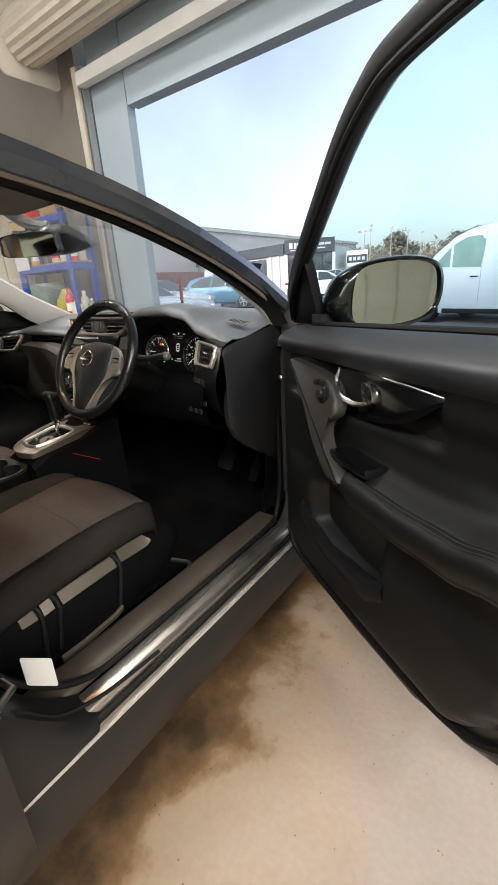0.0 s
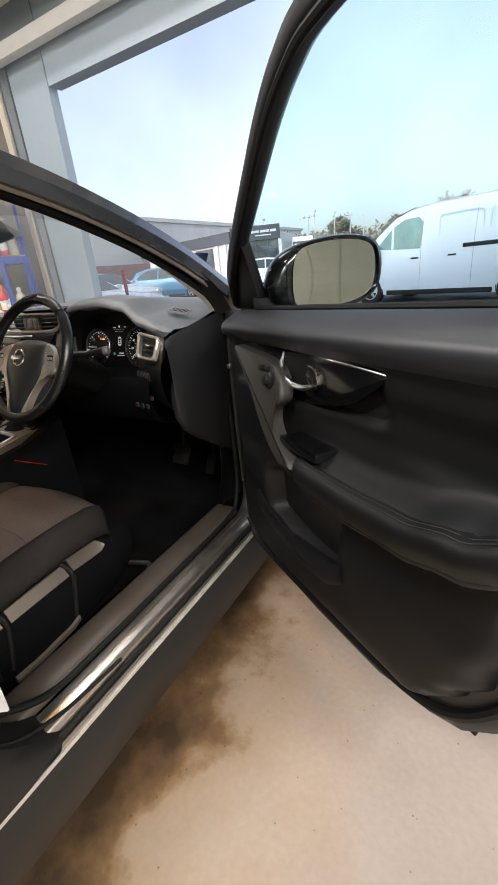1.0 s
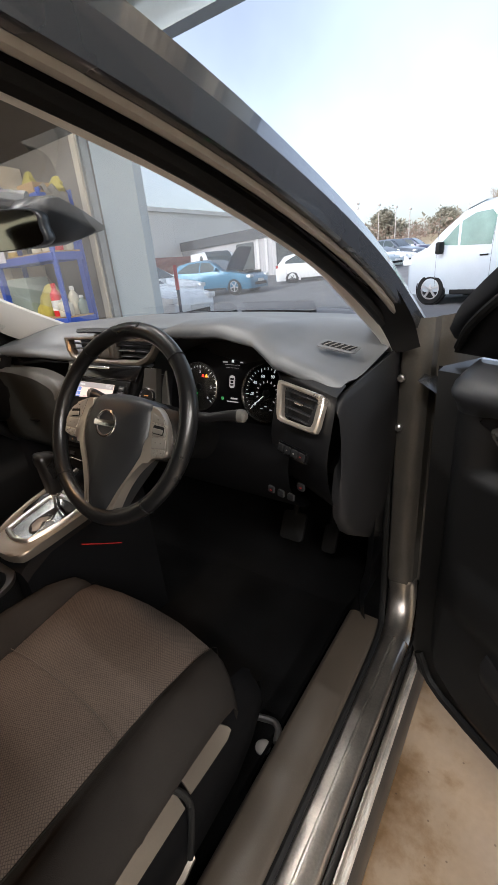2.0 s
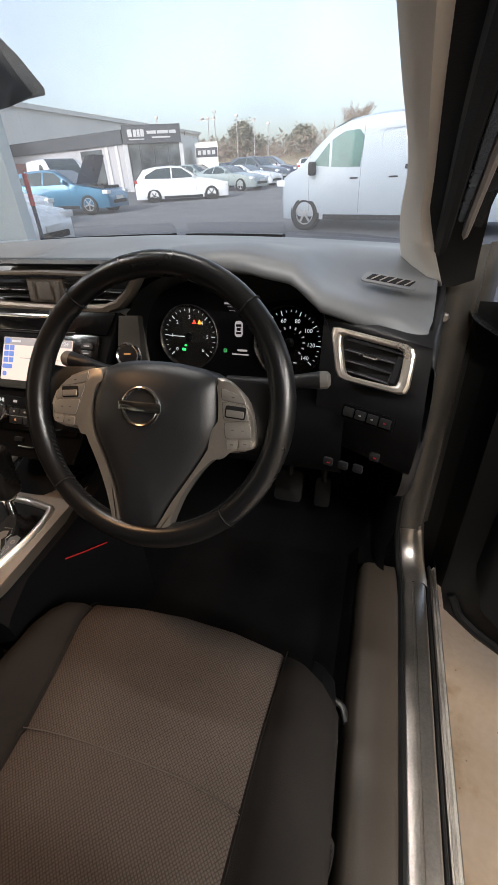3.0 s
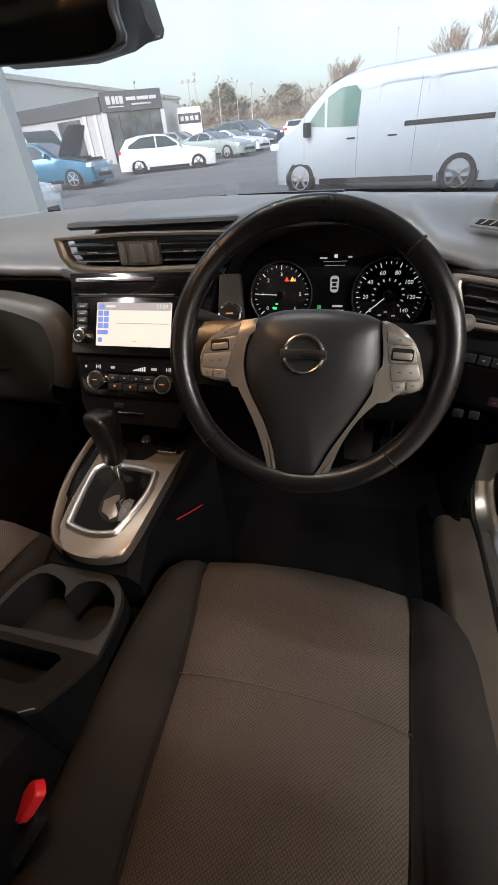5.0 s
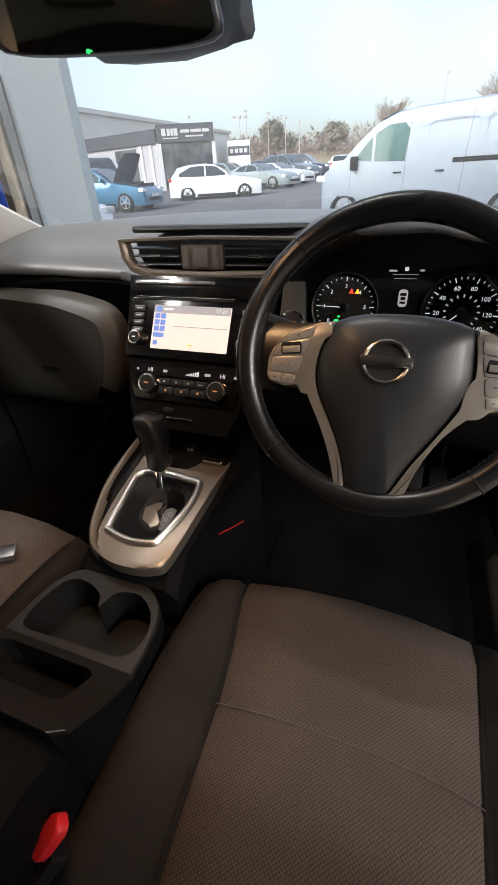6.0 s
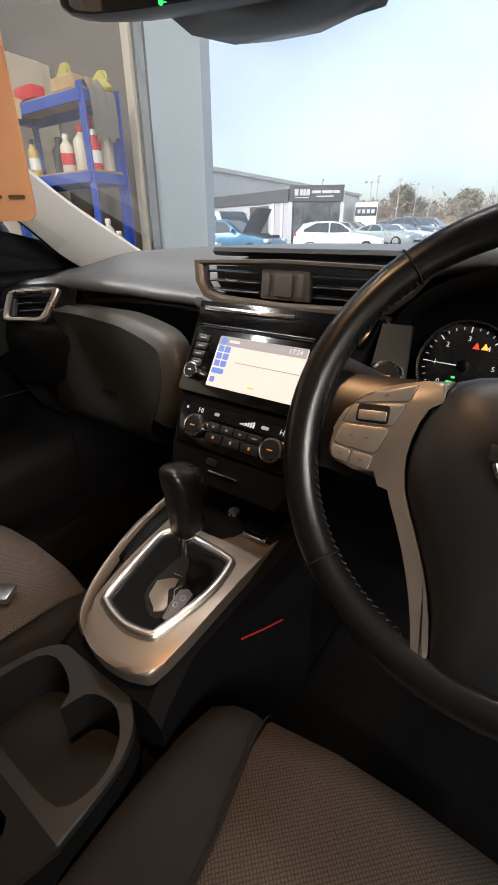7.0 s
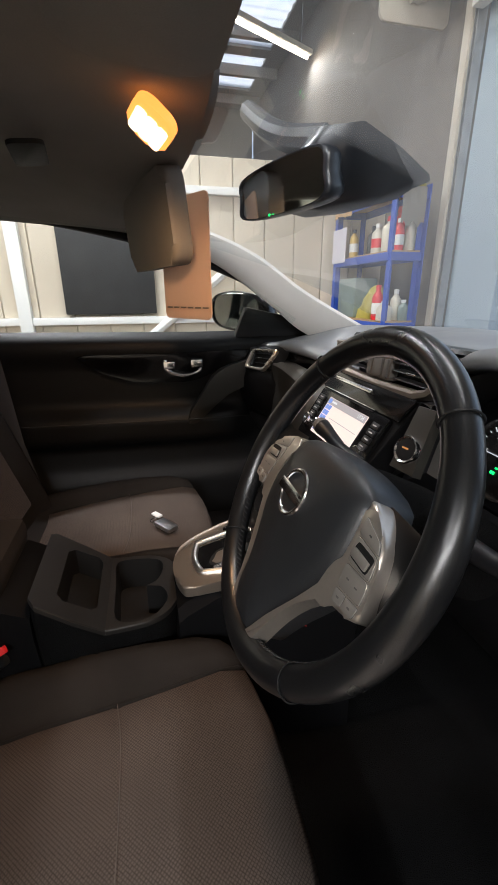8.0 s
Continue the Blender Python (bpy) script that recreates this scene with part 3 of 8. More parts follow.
BLUE_PAINT = mat("blue_car_paint", (0.045, 0.17, 0.29), 0.3, 0.3, vary=0.03, bump=0, coat=0.8)
SILVER_PAINT = mat("silver_green_car_paint", (0.36, 0.42, 0.42), 0.3, 0.5, vary=0.03, bump=0, coat=0.8)
GREY_PAINT = mat("grey_car_paint", (0.10, 0.12, 0.15), 0.3, 0.4, vary=0.03, bump=0, coat=0.8)
NAVY_PAINT = mat("navy_car_paint", (0.02, 0.03, 0.07), 0.3, 0.3, vary=0.03, bump=0, coat=0.8)
DARK_GLASS = mat("dark_window_glass", (0.03, 0.045, 0.05), 0.06, vary=0.05, bump=0, coat=0.5)
GREEN_GLASS = mat("greenish_window_glass", (0.10, 0.19, 0.17), 0.05, vary=0.2, scale=3, bump=0, coat=0.6)
LAMP_GLASS = mat("headlamp_glass", (0.7, 0.72, 0.74), 0.12, vary=0.05, bump=0, coat=0.5)
RED_LAMP = mat("red_lamp_glass", (0.45, 0.02, 0.02), 0.15, vary=0.05, bump=0, coat=0.5)
ALLOY = mat("alloy_wheel", (0.55, 0.55, 0.57), 0.3, 1.0, vary=0.05, bump=0)
DARK_ALLOY = mat("dark_alloy_wheel", (0.08, 0.08, 0.085), 0.35, 0.8, vary=0.05, bump=0)

HATCH = dict(ends=((2.12, 0.52, 0.74), (2.07, 0.66, 0.86), (1.9, 0.78, 0.95), (1.5, 0.86, 0.99), (0.9, 0.95, 1), (0.75, 0.98, 1), (0.4, 1.20, 1), (0.0, 1.405, 1), (-0.45, 1.455, 1), (-1.2, 1.43, 1), (-1.7, 1.34, 1), (-1.98, 1.02, 0.97), (-2.10, 0.9, 0.93), (-2.14, 0.55, 0.88)),
             width=0.885, belt=0.95, lean=0.50, axles=(1.30, -1.32), tyre=0.32, low=0.20, screen=(5, 7), rear=(10, 11),
             panes=(((0.56, 0.99), (0.04, 1.335), (-0.42, 1.385), (-0.42, 0.97)), ((-0.48, 0.97), (-0.48, 1.385), (-1.10, 1.36), (-1.62, 1.12), (-1.66, 1.0))))
COUPE = dict(HATCH, ends=((2.2, 0.46, 0.74), (2.12, 0.58, 0.86), (1.9, 0.70, 0.95), (1.4, 0.80, 0.99), (0.8, 0.87, 1), (0.65, 0.89, 1), (0.25, 1.08, 1), (-0.15, 1.23, 1), (-0.6, 1.25, 1), (-1.2, 1.16, 1), (-1.75, 0.98, 1), (-2.05, 0.90, 0.97), (-2.15, 0.8, 0.93), (-2.2, 0.5, 0.88)),
             belt=0.86, panes=(((0.46, 0.90), (-0.12, 1.17), (-0.55, 1.20), (-0.62, 0.88)), ((-0.68, 0.88), (-0.61, 1.19), (-1.12, 1.10), (-1.35, 0.93))))
SUV = dict(HATCH, ends=[(y * 1.04, z * 1.14 + (0.04 if z > 1 else 0), w) for y, z, w in HATCH["ends"]], belt=1.06, width=0.92, tyre=0.36, low=0.26,
           panes=[[(y * 1.04, z * 1.14 + 0.03) for y, z in p] for p in HATCH["panes"]])
VAN = dict(ends=((2.26, 0.62, 0.78), (2.23, 0.86, 0.86), (2.13, 1.02, 0.93), (1.93, 1.12, 0.98), (1.70, 1.20, 1), (1.35, 1.52, 1), (0.98, 1.80, 1), (0.65, 1.91, 1), (0.2, 1.955, 1), (-1.0, 1.97, 1), (-2.2, 1.955, 1), (-2.42, 1.92, 1), (-2.50, 1.80, 0.98), (-2.52, 0.5, 0.97)),
           width=0.965, belt=1.05, lean=0.16, axles=(1.58, -1.55), tyre=0.325, low=0.21, screen=(4, 7), rear=(12, 13),
           panes=(((1.42, 1.20), (1.06, 1.56), (1.04, 1.16)), ((0.98, 1.155), (1.0, 1.60), (0.74, 1.72), (0.44, 1.73), (0.34, 1.62), (0.36, 1.13))))


def vehicle(name, label, category, at, spec, paint, rim=ALLOY, glass_m=DARK_GLASS, group="cars parked in the yard", bonnet=False):
    v = thing(name, label, category, group, at)
    top_z, low = max(e[1] for e in spec["ends"]), spec["low"]

    def half(z, w):
        k = max(0.0, (z - spec["belt"]) / (top_z - spec["belt"]))
        under = max(0.0, (0.55 - z) / 0.35)
        return spec["width"] * w * (1 - spec["lean"] * 0.55 * k - 0.06 * under * under)

    def ring(y, zt, w):
        zs = [low + (zt - low) * f for f in (0, 0.12, 0.3, 0.5, 0.68, 0.82, 0.92, 0.975)]
        r = [Vector((half(z, w), y, z)) for z in zs]
        e = r[-1].x
        r += [Vector((e * 0.86, y, zt)), Vector((e * 0.45, y, zt + 0.015)), Vector((0, y, zt + 0.02))]
        return r + [Vector((-p.x, p.y, p.z)) for p in r[-2::-1]]

    bm = bmesh.new()
    loft(bm, [ring(*e) for e in spec["ends"]])
    body = part("body", bm, paint, v)
    for a, b in (spec["screen"], spec["rear"]):
        bm = bmesh.new()
        rows = []
        for i in range(a, b + 1):
            y, zt, w = spec["ends"][i]
            e = half(zt, w) * 0.86
            up = Vector((0, 0.012 if a == spec["screen"][0] else -0.012, 0.014))
            rows.append([Vector((x * e, y, zt + 0.012)) + up for x in (-0.93, -0.5, 0, 0.5, 0.93)])
        loft(bm, rows, closed=False)
        part("windscreen" if a == spec["screen"][0] else "rear_window", bm, glass_m, v, "dark window glass")
    for s in (1, -1):
        for outline in spec["panes"]:
            bm = bmesh.new()
            lo = [bm.verts.new((s * (half(z, 1) + 0.006), y, z)) for y, z in outline]
            hi = [bm.verts.new((s * (half(z, 1) - 0.03), y, z)) for y, z in outline]
            bm.faces.new(lo)
            for i in range(len(lo)):
                j = (i + 1) % len(lo)
                bm.faces.new((lo[i], lo[j], hi[j], hi[i]))
            part("side_window", bm, glass_m, v, "tinted side window")
        for y in spec["axles"]:
            r = spec["tyre"]
            m = pose(s * (half(0.4, 1) - 0.10), y, r, 0, 90 * s, 0)
            # black ring imitates the shade between tyre and painted arch
            bm = bmesh.new()
            lathe(bm, [(r + 0.026, 0.0), (r + 0.026, 0.088), (r + 0.022, 0.090), (r + 0.008, 0.084), (r + 0.008, 0.0)], 28, m)
            part("arch_shade", bm, RUBBER, v, "dark ring for the shade inside the wheel arch")
            bm = bmesh.new()
            lathe(bm, [(r * 0.6, -0.1), (r * 0.9, -0.1), (r, -0.07), (r, 0.085), (r * 0.93, 0.108), (r * 0.68, 0.112), (r * 0.66, 0.07)], 28, m)
            wheel = part("wheel", bm, RUBBER, v, "black tyre")
            bm = bmesh.new()
            lathe(bm, [(r * 0.67, 0.05), (r * 0.67, 0.105), (r * 0.61, 0.105), (r * 0.60, 0.06), (r * 0.05, 0.05)], 24, m)
            for k in range(5):
                a = 2 * math.pi * k / 5
                box(bm, r * 0.33, 0, 0.085, r * 0.62, r * 0.14, 0.03, 0.006, m @ Matrix.Rotation(a, 4, "Z"), 1)
            lathe(bm, [(r * 0.14, 0.06), (r * 0.14, 0.105), (r * 0.05, 0.11)], 12, m)
            part("rim", bm, rim, wheel, "five-spoke wheel rim")
        y0, z0, w0 = spec["ends"][2]
        bm = bmesh.new()
        box(bm, s * (half(z0 * 0.9, 0.9) - 0.11), y0 + 0.09, z0 * 0.88, 0.30, 0.24, 0.13, 0.04, None, 2)
        part("headlamp", bm, LAMP_GLASS, v, "clear headlamp")
        y1 = spec["ends"][-2][0]
        bm = bmesh.new()
        box(bm, s * (half(0.85, 0.95) - 0.09), y1 + 0.05, spec["belt"] * 0.93, 0.22, 0.16, 0.14, 0.03, None, 2)
        part("tail_lamp", bm, RED_LAMP, v, "red tail lamp")
        bm = bmesh.new()
        ym = spec["panes"][0][0][0]
        box(bm, s * (spec["width"] + 0.08), ym - 0.05, spec["belt"] + 0.09, 0.20, 0.10, 0.15 if spec is not VAN else 0.24, 0.04, None, 2)
        part("door_mirror", bm, RUBBER if spec is VAN else paint, v, "door mirror housing")
        for y in (ym - 0.95, ym - 1.75):
            bm = bmesh.new()
            z = spec["belt"] - 0.10
            box(bm, s * (half(z, 1) + 0.012), y, z, 0.025, 0.17, 0.028, 0.01, None, 1)
            part("door_handle", bm, RUBBER if spec is VAN else paint, v, "door handle")
        for y in (ym + 0.06, ym - 1.08, ym - 2.15):
            bm = bmesh.new()
            z_top = spec["belt"] - 0.01 if spec is not VAN else 1.80
            loft(bm, [[(s * (half(z, 1) + dx), y + dy, z) for dx, dy in ((0.0, -0.003), (0.002, -0.003), (0.002, 0.003), (0.0, 0.003))] for z in [0.36 + (z_top - 0.36) * i / 8 for i in range(9)]])
            part("door_gap", bm, DARK_ALLOY, v, "dark gap round the door")
        bm = bmesh.new()
        box(bm, s * (half(0.3, 1) - 0.01), 0, low + 0.05, 0.05, spec["axles"][0] - spec["axles"][1] - 0.85, 0.10, 0.02)
        part("side_skirt", bm, RUBBER, v, "dark side skirt")
    for y, n in ((spec["ends"][0][0], "number_plate"), (spec["ends"][-1][0], "number_plate")):
        bm = bmesh.new()
        box(bm, 0, y + (0.012 if y > 0 else -0.012), 0.50, 0.5, 0.02, 0.11, 0.003, None, 1)
        part(n, bm, WHITE_PLASTIC, v, "plain pale plate")
    bm = bmesh.new()
    box(bm, 0, spec["ends"][0][0] - 0.02, 0.38, 1.0, 0.07, 0.12, 0.02)
    part("grille", bm, RUBBER, v, "black lower grille")
    if bonnet:
        bm = bmesh.new()
        hinge = Vector((0, 0.85, 0.97))
        m = Matrix.Translation(hinge) @ Matrix.Rotation(radians(58), 4, "X")
        loft(bm, [[m @ Vector((x * w, t * 1.05, 0.03 - 0.05 * abs(x) ** 2 - 0.05 * t**3)) for x in (-1, -0.5, 0, 0.5, 1)] for t, w in ((0, 0.72), (0.3, 0.74), (0.7, 0.70), (1, 0.58))], closed=False)
        bmesh.ops.solidify(bm, geom=bm.faces[:], thickness=0.03)
        part("bonnet", bm, NAVY_PAINT, v, "raised bonnet seen from its dark underside")
        bm = bmesh.new()
        box(bm, 0, 1.45, 0.84, 1.15, 0.85, 0.10, 0.03)
        for i in range(5):
            box(bm, -0.4 + 0.2 * i, 1.35 + 0.1 * (i % 2), 0.91, 0.14, 0.3, 0.07, 0.02, None, 1)
        part("engine", bm, RUBBER, v, "dark engine bay")
    return v


def aim(dx, dy):
    return math.degrees(math.atan2(-dx, dy))


van = vehicle("panel_van", "white panel van with black sliding-door rail", "van", pose(0.58, 10.28, 0.16, 0, 0, aim(-0.942, 0.336)), VAN, VAN_PAINT, ALLOY, GREEN_GLASS)
bm = bmesh.new()
box(bm, -(0.965 - 0.03), -1.25, 1.10, 0.08, 1.45, 0.075, 0.012)
part("door_rail", bm, RUBBER, van, "black sliding-door rail")
for y0, y1 in ((-0.02, -0.82 - 0.05), (-0.98, -2.35)):
    bm = bmesh.new()
    outline = rrect(abs(y1 - y0), 0.62, 0.09)
    x = -(0.965 * (1 - 0.16 * 0.55 * 0.36) + 0.004)
    frame_plate(bm, outline, [(a * 0.965, b * 0.94) for a, b in outline], 0.004, basis((x, (y0 + y1) / 2, 1.42), (0, -1, 0), (-0.1, 0, 1)))
    part("side_pressing", bm, VAN_PAINT, van, "raised pressing in the white side panel")
vehicle("hatchback", "white hatchback parked with dark alloy wheels", "car", pose(-9.0, 20.76, 0.27, 0, 0, aim(0.916, 0.4)), HATCH, WHITE_PAINT, DARK_ALLOY)
vehicle("hatchback", "blue hatchback with its bonnet raised", "car", pose(-11.4, 15.45, 0.26, 0, 0, aim(0.985, 0.06)), HATCH, BLUE_PAINT, ALLOY, bonnet=True)
vehicle("hatchback", "white hatchback beside the red-topped pole", "car", pose(-7.5, 6.60, 0.09, 0, 0, aim(1.0, 0.12)), HATCH, WHITE_PAINT, ALLOY)
vehicle("hatchback", "white hatchback parked behind another", "car", pose(-11.5, 11.2, 0.17, 0, 0, aim(1.0, 0.0)), HATCH, WHITE_PAINT, ALLOY)
vehicle("panel_van", "white panel van parked by the showroom", "van", pose(-15.9, 20.9, 0.36, 0, 0, aim(0.8, -0.6)), VAN, WHITE_PAINT, ALLOY)
vehicle("coupe", "silver-green coupe in the parked row", "car", pose(-8.6, 26.6, 0.45, 0, 0, aim(0.93, -0.30)), COUPE, SILVER_PAINT)
vehicle("coupe", "white low coupe in the parked row", "car", pose(-8.6, 30.2, 0.50, 0, 0, aim(0.93, -0.30)), COUPE, WHITE_PAINT, DARK_ALLOY)
vehicle("large_car", "dark grey sport utility car in the parked row", "car", pose(-9.0, 34.0, 0.58, 0, 0, aim(0.93, -0.30)), SUV, GREY_PAINT)
vehicle("large_car", "navy sport utility car in the parked row", "car", pose(-9.4, 40.5, 0.70, 0, 0, aim(0.95, -0.1)), SUV, NAVY_PAINT)
vehicle("hatchback", "white hatchback seen from behind", "car", pose(-6.6, 41.5, 0.70, 0, 0, aim(-0.15, 1.0)), HATCH, WHITE_PAINT)
vehicle("hatchback", "pale hatchback at the end of the row", "car", pose(-6.8, 48.5, 0.80, 0, 0, aim(0.2, 1.0)), HATCH, SILVER_PAINT)
vehicle("hatchback", "silver hatchback in the second row", "car", pose(-12.4, 31.0, 0.50, 0, 0, aim(0.93, -0.3)), HATCH, SILVER_PAINT)
vehicle("hatchback", "white hatchback in the second row", "car", pose(-12.6, 36.0, 0.60, 0, 0, aim(0.93, -0.3)), HATCH, WHITE_PAINT)
vehicle("hatchback", "navy hatchback in the second row", "car", pose(-13.0, 41.0, 0.70, 0, 0, aim(0.93, -0.3)), HATCH, NAVY_PAINT)

# red-topped pole
pole = thing("marker_pole", "thin navy pole with a red top beside a parked car", "pole", at=pose(-3.27, 4.06, lie(4.06)))
bm = bmesh.new()
tube(bm, [(0, 0, 0), (0.0, 0, 1.05)], 0.022, 10)
part("shaft", bm, NAVY_PAINT, pole, "navy shaft")
bm = bmesh.new()
tube(bm, [(0.0, 0, 1.05), (0.0, 0, 1.36)], 0.026, 10)
part("tip", bm, RED_PLASTIC, pole, "red tip")
bm = bmesh.new()
lathe(bm, [(0.09, 0), (0.09, 0.02), (0.03, 0.03)], 16)
part("foot", bm, RUBBER, pole, "round foot")

# warehouse and showroom
CLAD = mat("pale_grey_cladding", (0.85, 0.83, 0.78), 0.6, vary=0.05, scale=0.3, fine=6, bump=0.05)
GREY_PANEL = mat("grey_wall_panel", (0.36, 0.36, 0.38), 0.6, vary=0.05, scale=0.4, fine=8, bump=0.05)
FASCIA = mat("charcoal_fascia", (0.05, 0.055, 0.065), 0.5, vary=0.08, scale=0.5, bump=0.05)
SHOP_GLASS = mat("showroom_glass", (0.06, 0.07, 0.075), 0.06, vary=0.6, scale=0.9, fine=3, bump=0, coat=0.5)
SIGN_WHITE = mat("grey_white_sign_face", (0.50, 0.50, 0.52), 0.5, vary=0.02, bump=0)
warehouse = thing("warehouse", "long pale grey clad warehouse with a flat eave", "building")
bm = bmesh.new()
box(bm, -42, 40, 3.6, 24, 70, 6.2)
part("wall", bm, CLAD, warehouse)
for i in range(46):
    bm = bmesh.new()
    box(bm, -29.995, 6 + 1.5 * i, 3.7, 0.02, 0.06, 5.9)
    part("cladding_rib", bm, CLAD, warehouse)
bm = bmesh.new()
box(bm, -41.9, 40, 6.85, 24.4, 70.4, 0.35)
part("roof", bm, CLAD, warehouse, "pale flat roof edge")

showroom = thing("showroom", "low grey showroom with a charcoal fascia and glass front", "building")
A, B, C = Vector((-17.0, 29.7, 0.5)), Vector((-13.6, 31.4, 0.5)), Vector((-29.9, 33.6, 0.5))


def wall_between(name, p, q, z0, z1, thick, m, lab="", out=0.0):
    d = (q - p).normalized()
    n = Vector((d.y, -d.x, 0))
    bm = bmesh.new()
    box(bm, (q - p).length / 2, -out + thick / 2, (z0 + z1) / 2, (q - p).length, thick, z1 - z0, 0.01, basis(p, d, -n), 1)
    return part(name, bm, m, showroom, lab)


wall_between("wall", C, A, 0, 2.9, 0.3, GREY_PANEL, "grey panelled wall")
wall_between("fascia", C, A, 2.75, 3.55, 0.5, FASCIA, "charcoal fascia band", 0.15)
wall_between("glass_front", A, B, 0, 2.8, 0.2, SHOP_GLASS, "dark glass shop front")
wall_between("sign_board", A, B, 2.75, 3.75, 0.5, FASCIA, "charcoal sign board", 0.2)
wall_between("roof", A, B + Vector((-2, 5, 0)), 3.4, 3.5, 3.0, FASCIA, "flat roof")
d = (B - A).normalized()
for t, w in ((0.02, 0.30), (0.99, 0.25)):
    wall_between("pilaster", A + d * (t * 3.8) - d * w / 2, A + d * (t * 3.8) + d * w / 2, 0, 2.8, 0.4, SIGN_WHITE, "white pilaster", 0.1)
for t in (0.25, 0.5, 0.75):
    wall_between("mullion", A + d * (t * 3.8) - d * 0.03, A + d * (t * 3.8) + d * 0.03, 0, 2.8, 0.1, FASCIA, "dark mullion", 0.05)
e = (A - C).normalized()
for k, w in ((0.6, 0.28), (1.6, 0.3)):
    wall_between("pilaster", A - e * (k + w), A - e * k, 0, 2.8, 0.2, SIGN_WHITE, "white pilaster", 0.08)
wall_between("window", A - e * 4.6, A - e * 2.3, 0.1, 2.6, 0.1, SHOP_GLASS, "dark shop window", 0.05)
wall_between("side_wall", B, B + Vector((-1.2, 6, 0)), 0, 3.2, 0.3, CLAD, "pale side wall")
wall_between("emblem", A + d * 0.35, A + d * 0.62, 3.12, 3.52, 0.05, SIGN_WHITE, "white round emblem", 0.25)
for t0, t1, z0, z1 in ((0.72, 0.92, 3.12, 3.5), (0.96, 1.14, 3.12, 3.5), (1.18, 1.42, 3.12, 3.5), (1.6, 2.2, 3.25, 3.42), (2.28, 3.0, 3.25, 3.42), (3.05, 3.5, 3.25, 3.42), (1.9, 3.1, 3.02, 3.10), (0.4, 1.4, 2.96, 3.02)):
    wall_between("lettering_bar", A + d * t0, A + d * t1, z0, z1, 0.05, SIGN_WHITE, "white bar in place of lettering", 0.25)
annex = thing("kiosk", "small pale kiosk with a dark sign beside the showroom", "building", at=pose(-12.9, 34.2, 0.55, 0, 0, aim(-0.35, 0.93)))
bm = bmesh.new()
box(bm, 0, 0, 1.35, 1.6, 2.5, 2.7, 0.02)
part("wall", bm, CLAD, annex)
bm = bmesh.new()
box(bm, 0, -1.27, 2.1, 1.5, 0.06, 0.55, 0.01)
sign = part("sign_board", bm, FASCIA, annex, "charcoal sign")
for i in range(4):
    bm = bmesh.new()
    box(bm, -0.5 + 0.33 * i, -1.31, 2.1, 0.22, 0.03, 0.25)
    part("lettering_bar", bm, SIGN_WHITE, sign, "white bar in place of lettering")

# red fence before the warehouse
FENCE_RED = mat("faded_red_fence", (0.34, 0.15, 0.13), 0.7, vary=0.15, scale=2, bump=0.1)
bm = bmesh.new()
for i in range(150):
    box(bm, -25.5, 14 + 0.125 * i, 1.5, 0.05, 0.085, 2.2)
for z in (0.8, 2.2):
    box(bm, -25.45, 23.3, z, 0.04, 19, 0.06)
piece("fence", bm, FENCE_RED, "faded red palisade fence of close upright slats", "fence", kind="stuff")

# lamp posts
LAMP_STEEL = mat("grey_lamp_steel", (0.40, 0.37, 0.35), 0.6, 0.2, vary=0.08, bump=0.05)


def lamp_post(x, y, h, heads):
    p = thing("street_lamp", "slim grey steel yard lamp post", "lamp post", "lamp posts round the yard", pose(x, y, lie(y) - 0.05))
    bm = bmesh.new()
    tube(bm, [(0, 0, 0), (0, 0, h * 0.5), (0, 0, h)], [0.07, 0.055, 0.045], 8)
    part("pole", bm, LAMP_STEEL, p)
    for i in range(heads):
        bm = bmesh.new()
        box(bm, (i - (heads - 1) / 2) * 0.7, 0, h + 0.1, 0.34, 0.26, 0.22, 0.03, None, 1)
        part("lamp_head", bm, LAMP_STEEL, p, "flat floodlight head")
    if heads > 1:
        bm = bmesh.new()
        box(bm, 0, 0, h - 0.05, 0.9 * heads, 0.06, 0.06)
        part("crossbar", bm, LAMP_STEEL, p)


for x, y, h, k in ((-20.6, 55, 5.6, 3), (-19.8, 55, 6.1, 1), (-17.2, 55, 5.6, 1), (-15.2, 55, 5.1, 1), (-13.6, 55, 4.7, 1), (0.8, 58, 7.6, 1), (-27, 55, 6.1, 1)):
    lamp_post(x, y, h, k)

# bank, hedge and bare winter trees
BANK = mat("dry_winter_grass", (0.33, 0.275, 0.19), 0.95, vary=0.3, scale=0.15, fine=3, bump=0.3, depth=0.05, second=(0.24, 0.20, 0.11))
BARK = mat("grey_brown_bark", (0.24, 0.19, 0.155), 0.9, vary=0.25, scale=2, fine=30, bump=0.3)
TWIG = mat("brown_winter_scrub", (0.26, 0.190, 0.150), 0.95, vary=0.35, scale=0.3, fine=5, bump=0)
# dark foliage lightened: the haze of distance is in its colour
EVERGREEN = mat("hazed_evergreen_leaves", (0.22, 0.21, 0.165), 0.9, vary=0.35, scale=0.5, fine=8, bump=0)
bm = bmesh.new()
loft(bm, [[(x, y + 2.5 * noise.noise((x * 0.05, y * 0.1, 3)), 1.0 + h * (1 + 0.35 * noise.noise((x * 0.08, y * 0.1, 0)))) for x in range(-90, 91, 3)] for y, h in ((56, 0.0), (60, 0.9), (66, 2.0), (74, 2.5), (90, 2.4))], closed=False)
piece("bank", bm, BANK, "low bank of dry brown winter grass", "bank", kind="structure")

rng = random.Random(7)


